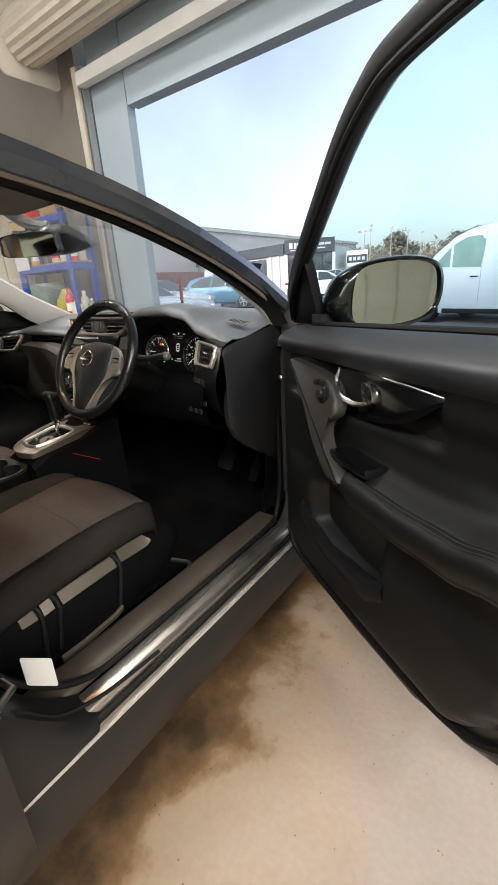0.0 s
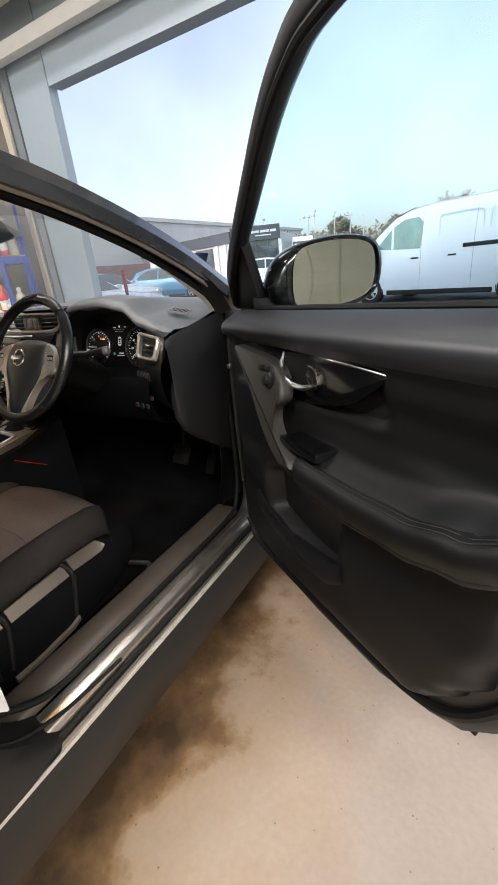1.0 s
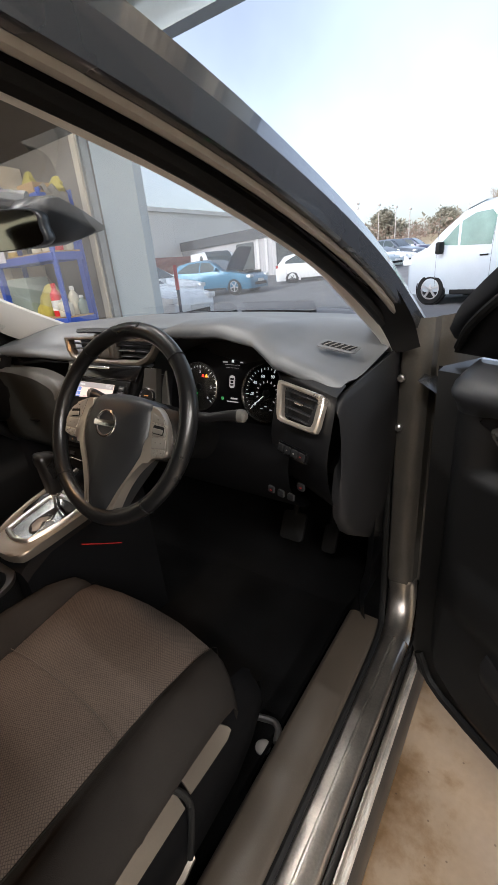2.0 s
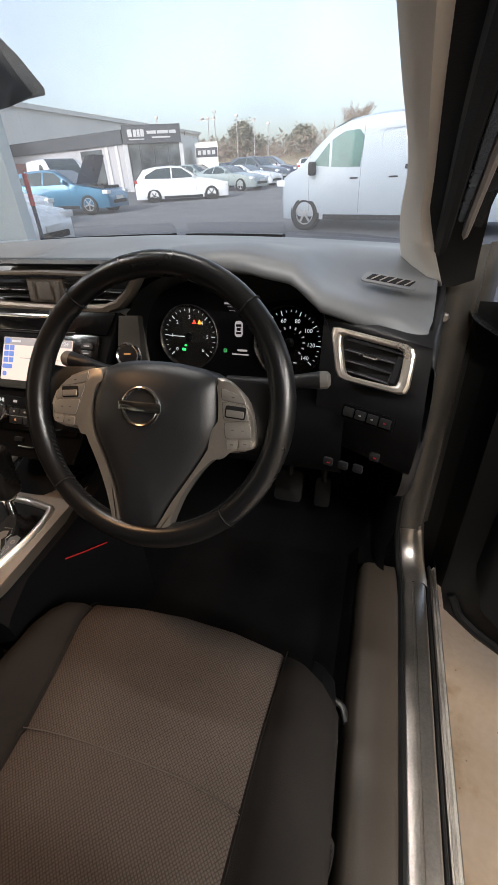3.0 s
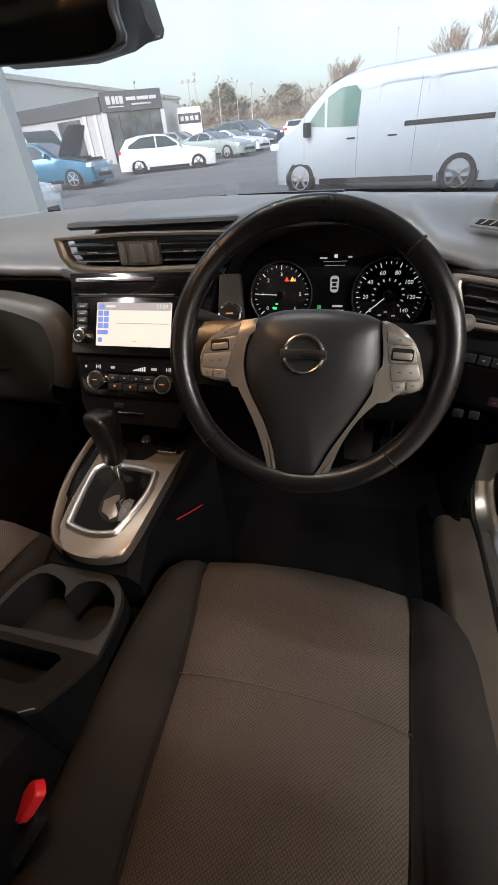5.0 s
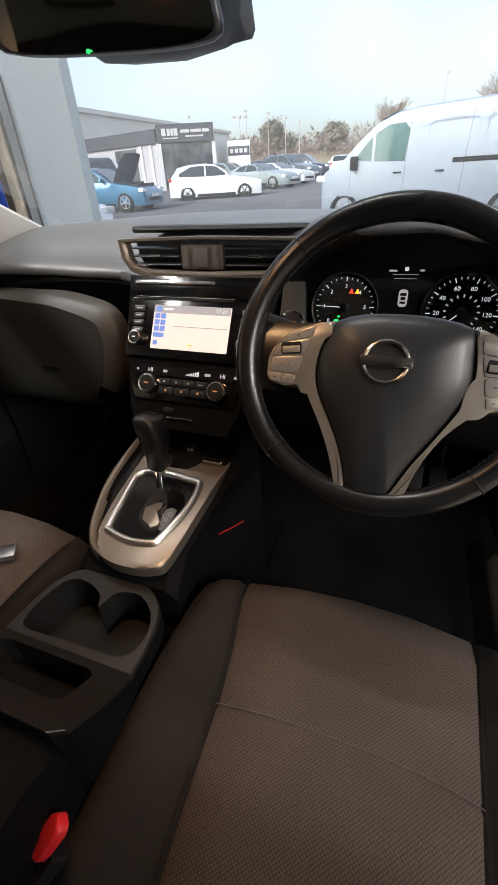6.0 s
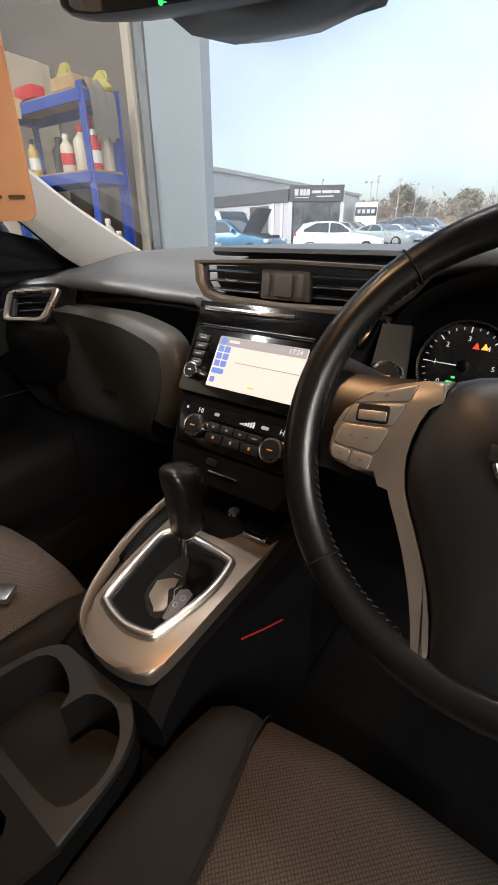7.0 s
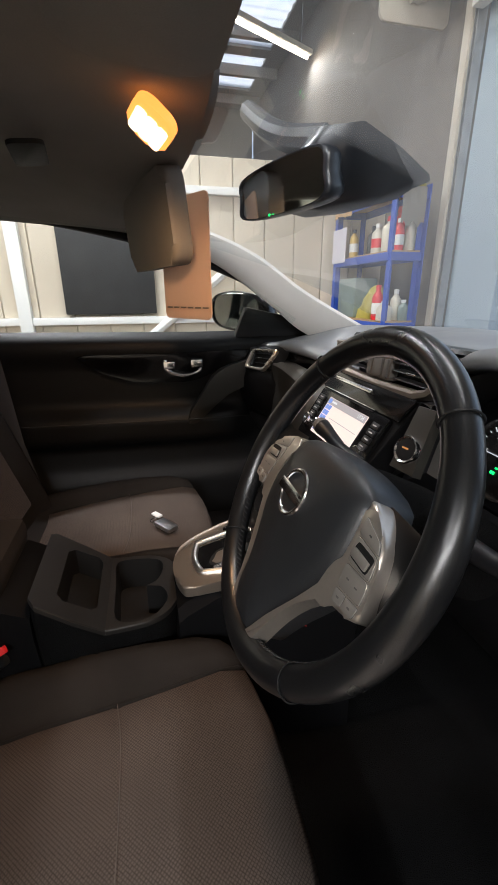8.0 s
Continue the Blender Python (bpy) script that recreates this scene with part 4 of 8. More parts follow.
def scrub(name, label, m, count, place, size):
    """Many small leaf or twig clumps, each a few crossed blades."""
    bm = bmesh.new()
    for _ in range(count):
        c, r = place()
        for _ in range(5):
            d = Vector((rng.gauss(0, 1), rng.gauss(0, 1), rng.gauss(0.3, 1))).normalized()
            s = d.orthogonal().normalized() * r * size * rng.uniform(0.3, 0.8)
            p = c + Vector((rng.gauss(0, 0.35), rng.gauss(0, 0.35), rng.gauss(0, 0.3))) * r
            q = p + d * r * rng.uniform(0.5, 1.1)
            bm.faces.new([bm.verts.new(v) for v in (p - s, p + s, q + s * 0.3, q - s * 0.3)])
    return piece(name, bm, m, label, "hedge", kind="stuff")


def hedge_spot():
    x = rng.uniform(-60, 60)
    y = rng.uniform(60, 80)
    return Vector((x, y, 2.0 + rng.random() ** 1.5 * (3.1 + 1.2 * noise.noise((x * 0.09, 0, 5))))), rng.uniform(0.3, 0.75)


scrub("hedge", "brown winter scrub and hedge along the bank", TWIG, 11000, hedge_spot, 0.13)
scrub("shrubs", "dark evergreen shrubs along the bank", EVERGREEN, 320, lambda: (Vector((rng.choice((-19, -18, -12.5, -24, -30, 6)) + rng.gauss(0, 1.2), 66 + rng.gauss(0, 2), 3.2 + rng.random() * 2.2)), rng.uniform(0.35, 0.7)), 0.45)


def tree(x, y, h, seed, label, leafy=0):
    t = thing("tree", label, "tree", "trees beyond the yard", pose(x, y, 1.8))
    g = random.Random(seed)
    bm, leaf = bmesh.new(), bmesh.new()

    def grow(p, d, length, r, depth):
        mid = p + d * length * 0.5 + Vector((g.gauss(0, 0.05), g.gauss(0, 0.05), 0)) * length
        q = p + d * length
        tube(bm, [p, mid, q], [r, r * 0.85, r * 0.65], 5 if depth < 3 else 3)
        if leafy and depth >= 2:
            for _ in range(leafy):
                c = q + Vector((g.gauss(0, 0.3), g.gauss(0, 0.3), g.gauss(0, 0.25)))
                a, b = Vector((g.gauss(0, 0.12), g.gauss(0, 0.12), g.gauss(0, 0.06))), Vector((g.gauss(0, 0.12), g.gauss(0, 0.12), g.gauss(0, 0.12)))
                leaf.faces.new([leaf.verts.new(c + v) for v in (a, b, -a)])
        if depth >= 5:
            return
        for i in range(4 if depth else 6):
            turn = Vector((g.gauss(0, 0.5), g.gauss(0, 0.5), g.uniform(0.1, 0.7)))
            grow(p + (q - p) * g.uniform(0.55, 1.0), (d * 0.8 + turn).normalized(), length * g.uniform(0.55, 0.78), r * 0.55, depth + 1)

    grow(Vector((0, 0, 0)), Vector((0, 0, 1)), h * 0.34, h * 0.022, 0)
    part("trunk", bm, BARK, t, "bare grey-brown limbs and twigs")
    if leafy:
        part("crown", leaf, EVERGREEN, t, "thin dark foliage")


tree(-4.8, 62, 7.2, 1, "bare winter tree with a fine rounded crown")
tree(-1.5, 66, 5.6, 2, "smaller bare winter tree")
tree(7.2, 58, 9.0, 3, "tall bare winter tree behind the van")
tree(11.5, 60, 8.5, 4, "tall bare winter tree behind the van")
tree(-11.5, 66, 5.2, 5, "dark pine with open layered crown", 3)
tree(-19.5, 64, 5.6, 6, "dark evergreen tree behind the lamp posts", 3)
cypress = thing("tree", "slim pointed dark cypress tree", "tree", "trees beyond the yard", pose(-20.3, 67, 1.6))
bm = bmesh.new()
tube(bm, [(0, 0, 0), (0, 0, 4.6)], [0.14, 0.03], 6)
part("trunk", bm, BARK, cypress)
bm = bmesh.new()
for i in range(900):
    z = rng.uniform(0.5, 5.2)
    r = 0.85 * math.sin(min(1, (5.3 - z) / 3.2) * 1.5) * rng.uniform(0.5, 1)
    a = rng.uniform(0, 6.283)
    c = Vector((r * math.cos(a), r * math.sin(a), z))
    s = Vector((-math.sin(a), math.cos(a), 0)) * 0.13
    bm.faces.new([bm.verts.new(v) for v in (c - s, c + s, c + Vector((0, 0, 0.45)))])
part("crown", bm, EVERGREEN, cypress, "dense dark foliage")

SILL_PLASTIC = mat("ribbed_black_plastic", (0.060, 0.048, 0.037), 0.42, vary=0.14, fine=500, bump=0.2, depth=0.0005, spec=0.5)
# pale colour for the glint along the sill's painted outer edge
EDGE_GLINT = mat("sill_edge_glint", (0.66, 0.63, 0.58), 0.38, 0.6, vary=0.2, scale=20, fine=200, bump=0.1)
SILL_METAL = mat("bright_worn_sill_metal", (0.50, 0.465, 0.42), 0.33, 0.95, vary=0.18, scale=14, fine=260, bump=0.12, depth=0.0006)
# ---- the car: a hatchback with its driver's door open ----
car = thing("car", "gunmetal grey hatchback car with its driver's door wide open", "car")

# windscreen line: base and head, mid and side
def screen_edge(x):
    """Base and head of the windscreen at a distance x from the middle."""
    k = (x / 0.7) ** 2
    return Vector((x, 0.93 - 0.22 * k, 1.135)), Vector((x * 0.88, -0.03 - 0.12 * k, 1.462 - 0.035 * k))


bm = bmesh.new()
rows = []
for i in range(13):
    x = -0.68 + 1.36 * i / 12
    a, b = screen_edge(x)
    rows.append([a.lerp(b, t) + Vector((0, 0.05, 0.06)) * (t * (1 - t) * 1.2) for t in [j / 10 for j in range(11)]])
loft(bm, rows, closed=False)
windscreen = part("windscreen", bm, VEILED, car, "clear curved windscreen")
windscreen.visible_shadow = False


def pillar_line(s):
    return crs([(s * 0.765, 0.80, 1.00), (s * 0.735, 0.60, 1.10), (s * 0.712, 0.30, 1.268), (s * 0.692, 0.05, 1.37), (s * 0.68, -0.2, 1.435), (s * 0.67, -0.5, 1.475), (s * 0.665, -1.0, 1.49), (s * 0.665, -2.0, 1.44)], 5)


for s in (1, -1):
    line = pillar_line(s)
    # outer metal pillar and roof rail
    bm = bmesh.new()
    ring = [(0.034, -0.03), (0.040, -0.004), (0.026, 0.024), (-0.004, 0.034), (-0.03, 0.022), (-0.035, -0.006), (0.0, -0.03)]
    loft(bm, [[p + Vector((s * u, 0, v)) for u, v in ring] for p in line])
    part("front_pillar", bm, PILLAR_PAINT, car, "painted metal windscreen pillar and roof rail")
    # pale flange under the pillar
    bm = bmesh.new()
    tube(bm, [p + Vector((s * 0.014, -0.002, -0.030)) for p in line], 0.0065, 8)
    part("pillar_flange", bm, FLANGE, car, "pale painted flange along the pillar")
    # rubber seal
    bm = bmesh.new()
    tube(bm, [p + Vector((s * -0.018, -0.02, -0.028)) for p in line], 0.011, 8)
    part("door_seal", bm, RUBBER, car, "black rubber door seal")
    # inner trim: pale face between the glass and the door seal
    if s > 0:
        glass_edge = [(0.650, 0.56, 1.118), (0.634, 0.40, 1.208), (0.632, 0.25, 1.284), (0.613, 0.08, 1.350), (0.600, -0.08, 1.398), (0.595, -0.3, 1.438), (0.59, -0.7, 1.455)]
        seal_edge = [(0.722, 0.44, 1.098), (0.712, 0.39, 1.168), (0.692, 0.26, 1.260), (0.676, 0.05, 1.342), (0.664, -0.16, 1.400), (0.656, -0.4, 1.437), (0.65, -0.8, 1.45)]
    else:
        glass_edge = [(-0.640, 0.62, 1.115), (-0.625, 0.371, 1.242), (-0.62, 0.202, 1.350), (-0.610, 0.026, 1.418), (-0.600, -0.14, 1.450), (-0.595, -0.4, 1.455), (-0.59, -0.8, 1.46)]
        seal_edge = [(-0.690, 0.54, 1.045), (-0.675, 0.375, 1.125), (-0.665, 0.27, 1.205), (-0.660, 0.085, 1.330), (-0.655, -0.10, 1.400), (-0.652, -0.4, 1.437), (-0.65, -0.8, 1.45)]
    # the pale face fills the whole width at the driver's foot and narrows upwards
    rows = [(a, b, 1 - 0.45 * min(1, i / 9) if s > 0 else 1.0) for i, (a, b) in enumerate(zip(crs(glass_edge, 6), crs(seal_edge, 6)))]
    back = Vector((0, -0.012, -0.010))
    bm = bmesh.new()
    loft(bm, [[a + Vector((s * 0.012, 0.012, 0.006)), a, a.lerp(b, 0.3 * split) + back * 0.7, a.lerp(b, 0.7 * split) + back, a.lerp(b, split)] for a, b, split in rows], closed=False)
    part("pillar_trim", bm, PILLAR_TRIM, car, "pale grey plastic pillar trim", smooth=60)
    bm = bmesh.new()
    loft(bm, [[a.lerp(b, split), a.lerp(b, split).lerp(b + Vector((s * 0.05, 0, 0)), 0.4) + Vector((0, 0.004, 0)), b + Vector((s * 0.05, 0.01, 0.01))] for a, b, split in rows], closed=False)
    part("pillar_seal", bm, RUBBER, car, "black rubber edge of the pillar trim", smooth=60)

# roof skin and headlining
for name, dz, m, lab in (("roof_panel", 0.035, PAINT, "painted steel roof"), ("headlining", -0.02, HEADLINE, "grey fabric headlining")):
    bm = bmesh.new()
    rows = []
    for i in range(13):
        x = -0.66 + 1.32 * i / 12
        k = (x / 0.66) ** 2
        y0 = screen_edge(x)[1].y + (0.0 if dz > 0 else -0.01)
        rows.append([(x, y0 + (-2.3 - y0) * t, 1.482 + dz + 0.045 * math.sin(min(1, t * 2.2) * 1.57) - 0.055 * k - 0.10 * max(0, t - 0.75)) for t in [j / 10 for j in range(11)]])
    loft(bm, rows, closed=False)
    part(name, bm, m, car, lab)

# lower body: sides, sills, bonnet, wings, tail
def flank(s, y0, y1, n=8):
    prof = [(0.80, 1.08), (0.875, 1.02), (0.90, 0.85), (0.895, 0.62), (0.885, 0.45), (0.87, 0.30), (0.82, 0.22)]
    bm = bmesh.new()
    loft(bm, [[(s * x, y0 + (y1 - y0) * i / n, z) for x, z in prof] for i in range(n + 1)], closed=False)
    return bm


part("rear_side", flank(1, -2.4, -0.62), DARKENED_PAINT, car, "grey rear door and quarter, dark reflections put into its colour")
part("near_side", flank(-1, -2.4, 1.0), PAINT, car, "grey side panel")
bm = bmesh.new()
rows = []
for i in range(9):
    x = -0.80 + 1.6 * i / 8
    k = (x / 0.8) ** 2
    rows.append([(x, 0.99 - 0.2 * k + (1.66 - 0.99 - 0.05 * k) * t, 1.075 - 0.04 * k - 0.10 * t - 0.16 * t**4) for t in [j / 8 for j in range(9)]])
loft(bm, rows, closed=False)
part("bonnet", bm, PAINT, car, "grey painted bonnet")
for s in (1, -1):
    bm = bmesh.new()
    loft(bm, [[(s * x, y, z + dz) for x, z, in ((0.78, 1.05), (0.86, 1.0), (0.895, 0.88), (0.90, 0.72))] for y, dz in ((0.41, 0), (0.8, 0.0), (1.2, -0.05), (1.55, -0.12), (1.72, -0.2))], closed=False)
    part("front_wing", bm, PAINT, car, "grey front wing")
bm = bmesh.new()
loft(bm, [[(x, 1.80 - 0.16 * (x / 0.88) ** 2 - d, z) for x in [-0.88 + 0.22 * i for i in range(9)]] for z, d in ((0.86, 0.12), (0.72, 0.02), (0.5, 0.0), (0.3, 0.02), (0.22, 0.1))], closed=False)
part("front_bumper", bm, PAINT, car, "grey front bumper")
bm = bmesh.new()
loft(bm, [[(x, -2.40 + 0.1 * (x / 0.88) ** 2 + d, z) for x in [-0.86 + 0.215 * i for i in range(9)]] for z, d in ((1.5, 0.25), (1.05, 0.0), (0.8, -0.08), (0.4, -0.08), (0.25, 0.05))], closed=False)
part("tailgate", bm, PAINT, car, "grey tailgate and rear bumper")
for s in (1, -1):
    bm = bmesh.new()
    loft(bm, [[(s * x, y, z) for x, z in ((0.86, 1.05), (0.80, 1.28), (0.70, 1.52))] for y in (-2.35, -1.9, -1.3, -0.66)], closed=False)
    part("side_window", bm, TINT, car, "dark rear side window")
    for y, r in ((0.95, 0.33), (-1.70, 0.33)):
        bm = bmesh.new()
        m = pose(s * 0.78, y, r, 0, 90, 0)
        lathe(bm, [(0.20, -0.1), (0.30, -0.11), (0.33, -0.08), (0.33, 0.08), (0.30, 0.11), (0.20, 0.1)], 32, m)
        wheel = part("wheel", bm, RUBBER, car, "black tyre")
        bm = bmesh.new()
        lathe(bm, [(0.20, -0.07), (0.205, 0.09), (0.18, 0.085), (0.05, 0.07), (0.045, 0.06)], 24, m)
        part("rim", bm, STEEL, wheel, "alloy rim")

# driver's sill: inner trim, metal step with seals, outer edge
bm = bmesh.new()
loft(bm, [[(x, y, z) for x, z in ((0.640, 0.33), (0.652, 0.405), (0.660, 0.426), (0.672, 0.433), (0.736, 0.431), (0.744, 0.427), (0.748, 0.412))] for y in [-0.62 + 0.1 * i for i in range(11)]], closed=False)
part("sill_trim", bm, SILL_PLASTIC, car, "black plastic sill trim", smooth=50)
bm = bmesh.new()
step = [(0.750, 0.404), (0.757, 0.4150), (0.762, 0.4170), (0.778, 0.4175), (0.7792, 0.4150), (0.7828, 0.4150), (0.784, 0.4175), (0.802, 0.4165), (0.807, 0.4140), (0.811, 0.4060), (0.813, 0.394)]
loft(bm, [[(x, y, z) for x, z in step] for y in [-0.62 + 0.07 * i for i in range(15)]], closed=False)
sill = part("sill", bm, SILL_METAL, car, "scuffed bright metal door sill with one groove", smooth=50)
bm = bmesh.new()
loft(bm, [[(x, y, z) for x, z in ((0.813, 0.390), (0.816, 0.3975), (0.820, 0.3975), (0.823, 0.390), (0.825, 0.380))] for y in (-0.62, -0.2, 0.2, 0.43)], closed=False)
part("sill_seal", bm, DARKENED_PAINT, sill, "dark painted channel along the sill")
# two thin ridges whose highlights are put into a bright colour
bm = bmesh.new()
loft(bm, [[(x, y, z) for x, z in ((0.825, 0.378), (0.827, 0.386), (0.830, 0.3865), (0.833, 0.380))] for y in (-0.95, -0.4, 0.2, 0.45)], closed=False)
part("bright_ridge", bm, SILL_METAL, sill, "rib near the sill's outer edge, its highlight in the bright colour", smooth=60)
bm = bmesh.new()
loft(bm, [[(x, y, z) for x, z in ((0.833, 0.380), (0.835, 0.376), (0.8375, 0.376), (0.839, 0.3825), (0.8425, 0.3825), (0.845, 0.376))] for y in (-0.95, -0.4, 0.2, 0.45)], closed=False)
part("bright_ridge", bm, EDGE_GLINT, sill, "painted outer edge of the sill, its glint in the bright colour", smooth=60)
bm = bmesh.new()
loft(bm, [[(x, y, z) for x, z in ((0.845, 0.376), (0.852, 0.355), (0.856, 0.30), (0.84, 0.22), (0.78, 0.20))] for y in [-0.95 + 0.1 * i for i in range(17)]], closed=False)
part("sill_cover", bm, DARKENED_PAINT, sill, "lower sill darkened in colour for the shade under it")
# rounded corner where the sill sweeps up into the hinge pillar; bright metal imitates its highlight
bm = bmesh.new()
rows = []
for i in range(11):
    a = i / 10 * math.pi / 2
    y, z, t = 0.360 + 0.098 * math.sin(a), 0.417 + 0.092 * (1 - math.cos(a)), i / 10
    rows.append([(x0 + (x1 - x0) * t, y + dy * math.sin(a), z + dz - dz * t) for x0, x1, dy, dz in ((0.750, 0.722, 0.03, -0.012), (0.757, 0.730, 0.006, -0.002), (0.764, 0.738, 0.0, 0.0), (0.785, 0.765, 0.0, 0.0), (0.806, 0.788, 0.004, 0.0), (0.816, 0.797, 0.03, -0.012))])
loft(bm, rows, closed=False)
part("sill_corner", bm, SILL_METAL, sill, "curved metal corner of the sill, its highlight in the bright colour", smooth=60)
bm = bmesh.new()
loft(bm, [[(s, y, z) for s, z in ((-0.60, 0.33), (-0.655, 0.42), (-0.735, 0.436), (-0.80, 0.42), (-0.87, 0.30))] for y in (-0.7, 0.0, 0.7)], closed=False)
part("sill", bm, TRIM, car, "black plastic passenger sill")
bm = bmesh.new()
loft(bm, [[(-0.70, y, 0.30), (-0.685, y, 0.6), (-0.70, y, 1.06)] for y in (0.30, 0.5, 0.8)], closed=False)
part("kick_panel", bm, TRIM, car, "black passenger kick panel")
# hinge pillar in front of the opening
bm = bmesh.new()
rows = []
for z, w in ((0.50, 0.045), (0.57, 0.05), (0.65, 0.055), (0.85, 0.06), (1.0, 0.06), (1.10, 0.05), (1.16, 0.03)):
    y = 0.40 + (0.06 if z > 0.5 else 0.06 - 0.4 * (0.5 - z)) + 0.10 * max(0, z - 0.95)
    rows.append([(0.712, y + 0.09, z), (0.722, y + 0.02, z), (0.732, y - 0.002, z), (0.740, y - 0.006, z), (0.778, y - 0.002, z), (0.790, y + 0.006, z), (0.797, y + 0.03, z), (0.805, y + 0.035, z), (0.83, y + 0.09, z), (0.86, y + 0.2, z)])
loft(bm, rows, closed=False)
part("hinge_pillar", bm, HINGE_PAINT, car, "grey metal hinge pillar with bolts")
# added black plate: stands for the shade seen through the wing gap
bm = bmesh.new()
loft(bm, [[(0.80, 0.50, z), (0.84, 0.495, z), (0.885, 0.45, z)] for z in (0.30, 0.6, 0.9, 1.06)], closed=False)
part("gap_shade", bm, RUBBER, car, "black plate standing for the shade in the gap behind the front wing")

# middle pillar: metal face that sweeps up out of the sill, with its seal and a white sticker
def rear_edge(z):
    return -0.40 - 0.20 * min(1.0, max(0.0, (z - 0.40) / 0.22)) ** 0.6 - 0.05 * max(0, z - 0.62)


bm = bmesh.new()
rows = []
for z in (0.30, 0.385, 0.41, 0.43, 0.46, 0.50, 0.55, 0.62, 0.72, 0.85, 1.0, 1.15, 1.3, 1.42):
    t = 0.17 * max(0, z - 1.0) / 0.42
    y = rear_edge(z)
    rows.append([(0.70 - t, y - 0.10, z), (0.735 - t, y - 0.03, z), (0.75 - t, y, z), (0.785 - t, y - 0.004, z), (0.815 - t, y - 0.016, z), (0.834 - t, y - 0.05, z), (0.842 - t + max(0, z - 0.45) * 0.08, y - 0.12, z), (0.846 - t + max(0, z - 0.45) * 0.08, y - 0.5, z)])
loft(bm, rows, closed=False)
part("middle_pillar", bm, DARKENED_PAINT, car, "grey metal pillar behind the door opening")
bm = bmesh.new()
tube(bm, crs([(0.814, -0.26, 0.412), (0.810, -0.34, 0.416), (0.806, -0.42, 0.425), (0.803, rear_edge(0.46) - 0.010, 0.46), (0.802, rear_edge(0.52) - 0.010, 0.52), (0.800, rear_edge(0.62) - 0.010, 0.62), (0.800, rear_edge(0.85) - 0.010, 0.85)], 5), 0.0045, 6)
part("pillar_seal", bm, RUBBER, car, "thin black seal that sweeps up the pillar")
bm = bmesh.new()
tube(bm, crs([(0.715, 0.452, 1.06), (0.722, 0.448, 0.80), (0.726, 0.440, 0.56), (0.738, 0.395, 0.455), (0.748, 0.33, 0.426), (0.7505, 0.1, 0.421), (0.7505, -0.25, 0.421), (0.750, -0.40, 0.43), (0.748, -0.50, 0.50), (0.742, -0.575, 0.62), (0.735, -0.60, 0.8), (0.72, -0.62, 1.05), (0.62, -0.63, 1.38)], 6), 0.0075, 8)
part("door_seal", bm, RUBBER, car, "black rubber door seal")
bm = bmesh.new()
plate(bm, rrect(0.062, 0.066, 0.004, 2), 0.002, basis((0.788, -0.508, 0.572), (0.46, 0.29, 0.0), (0.45, 0.25, -0.86)))
part("sticker", bm, WHITE_PLASTIC, car, "plain white sticker on the pillar")
bm = bmesh.new()
tube(bm, [(0.85, -0.66, 0.62), (0.85, -0.60, 0.62)], 0.014, 10)
tube(bm, [(0.85, -0.60, 0.62), (0.83, -0.565, 0.62), (0.80, -0.57, 0.62)], 0.007, 8)
part("door_striker", bm, STEEL, car, "steel door catch")
for y, z in ((0.452, 1.041), (0.452, 0.930)):
    bm = bmesh.new()
    lathe(bm, [(0.0085, 0), (0.0085, 0.008), (0.005, 0.011)], 8, basis((0.738, y + 0.004, z), (1, 0, 0), (0, 0, 1)))
    part("bolt", bm, STEEL, car, "steel hinge bolt")

# floor pan, bulkhead, tunnel
bm = bmesh.new()
box(bm, 0.0, -0.6, 0.30, 1.34, 3.0, 0.06)
part("carpet", bm, CARPET, car, "black floor carpet")
bm = bmesh.new()
loft(bm, [[(x, y, z) for x in (-0.78, -0.4, 0, 0.4, 0.78)] for y, z in ((0.45, 0.33), (0.60, 0.37), (0.72, 0.50), (0.76, 0.75), (0.80, 1.10))], closed=False)
part("bulkhead", bm, CARPET, car, "black carpeted bulkhead")

# ---- inside the car: dashboard ----
SCREEN_TAN = glow("lit_map_screen", (1.0, 0.77, 0.64), 0.29)
SCREEN_BLUE = glow("lit_blue_icon", (0.16, 0.26, 0.62), 0.32)
SCREEN_GREY = glow("lit_grey_bar", (0.42, 0.38, 0.36), 0.28)
GLOW_WHITE = glow("lit_white_marks", (0.9, 0.9, 0.88), 0.20)
GLOW_RED = glow("lit_red_symbol", (1.0, 0.06, 0.03), 0.45)
END_BLACK = mat("matte_black_end_cover", (0.012, 0.012, 0.013), 0.55, vary=0.1, fine=600, bump=0.2, depth=0.0005, spec=0.35)
GLOVE = mat("dark_grey_glovebox_plastic", (0.030, 0.029, 0.025), 0.5, vary=0.08, fine=500, bump=0.12, depth=0.0005)
GLOW_AMBER = glow("lit_amber_symbol", (1.0, 0.35, 0.03), 0.7)
DIM_RED = glow("dim_red_mark", (0.6, 0.025, 0.02), 0.07)
DIM_GREEN = glow("dim_green_symbol", (0.12, 0.6, 0.18), 0.16)
DIM_AMBER = glow("dim_amber_mark", (1.0, 0.42, 0.12), 0.12)
GLOW_GREEN = glow("lit_green_symbol", (0.05, 0.9, 0.15), 0.55)
GAUGE = mat("black_gauge_face", (0.004, 0.004, 0.0045), 0.4, vary=0.1, bump=0, spec=0.12)
DIAL_RIM = mat("dark_dial_rim", (0.20, 0.19, 0.18), 0.25, 0.9, vary=0.05, bump=0)
# glovebox plastic made paler, as its chamfer faces the light
BAND = mat("lit_glovebox_edge", (0.062, 0.058, 0.051), 0.46, 0.0, vary=0.06, fine=400, bump=0.06, depth=0.0004)
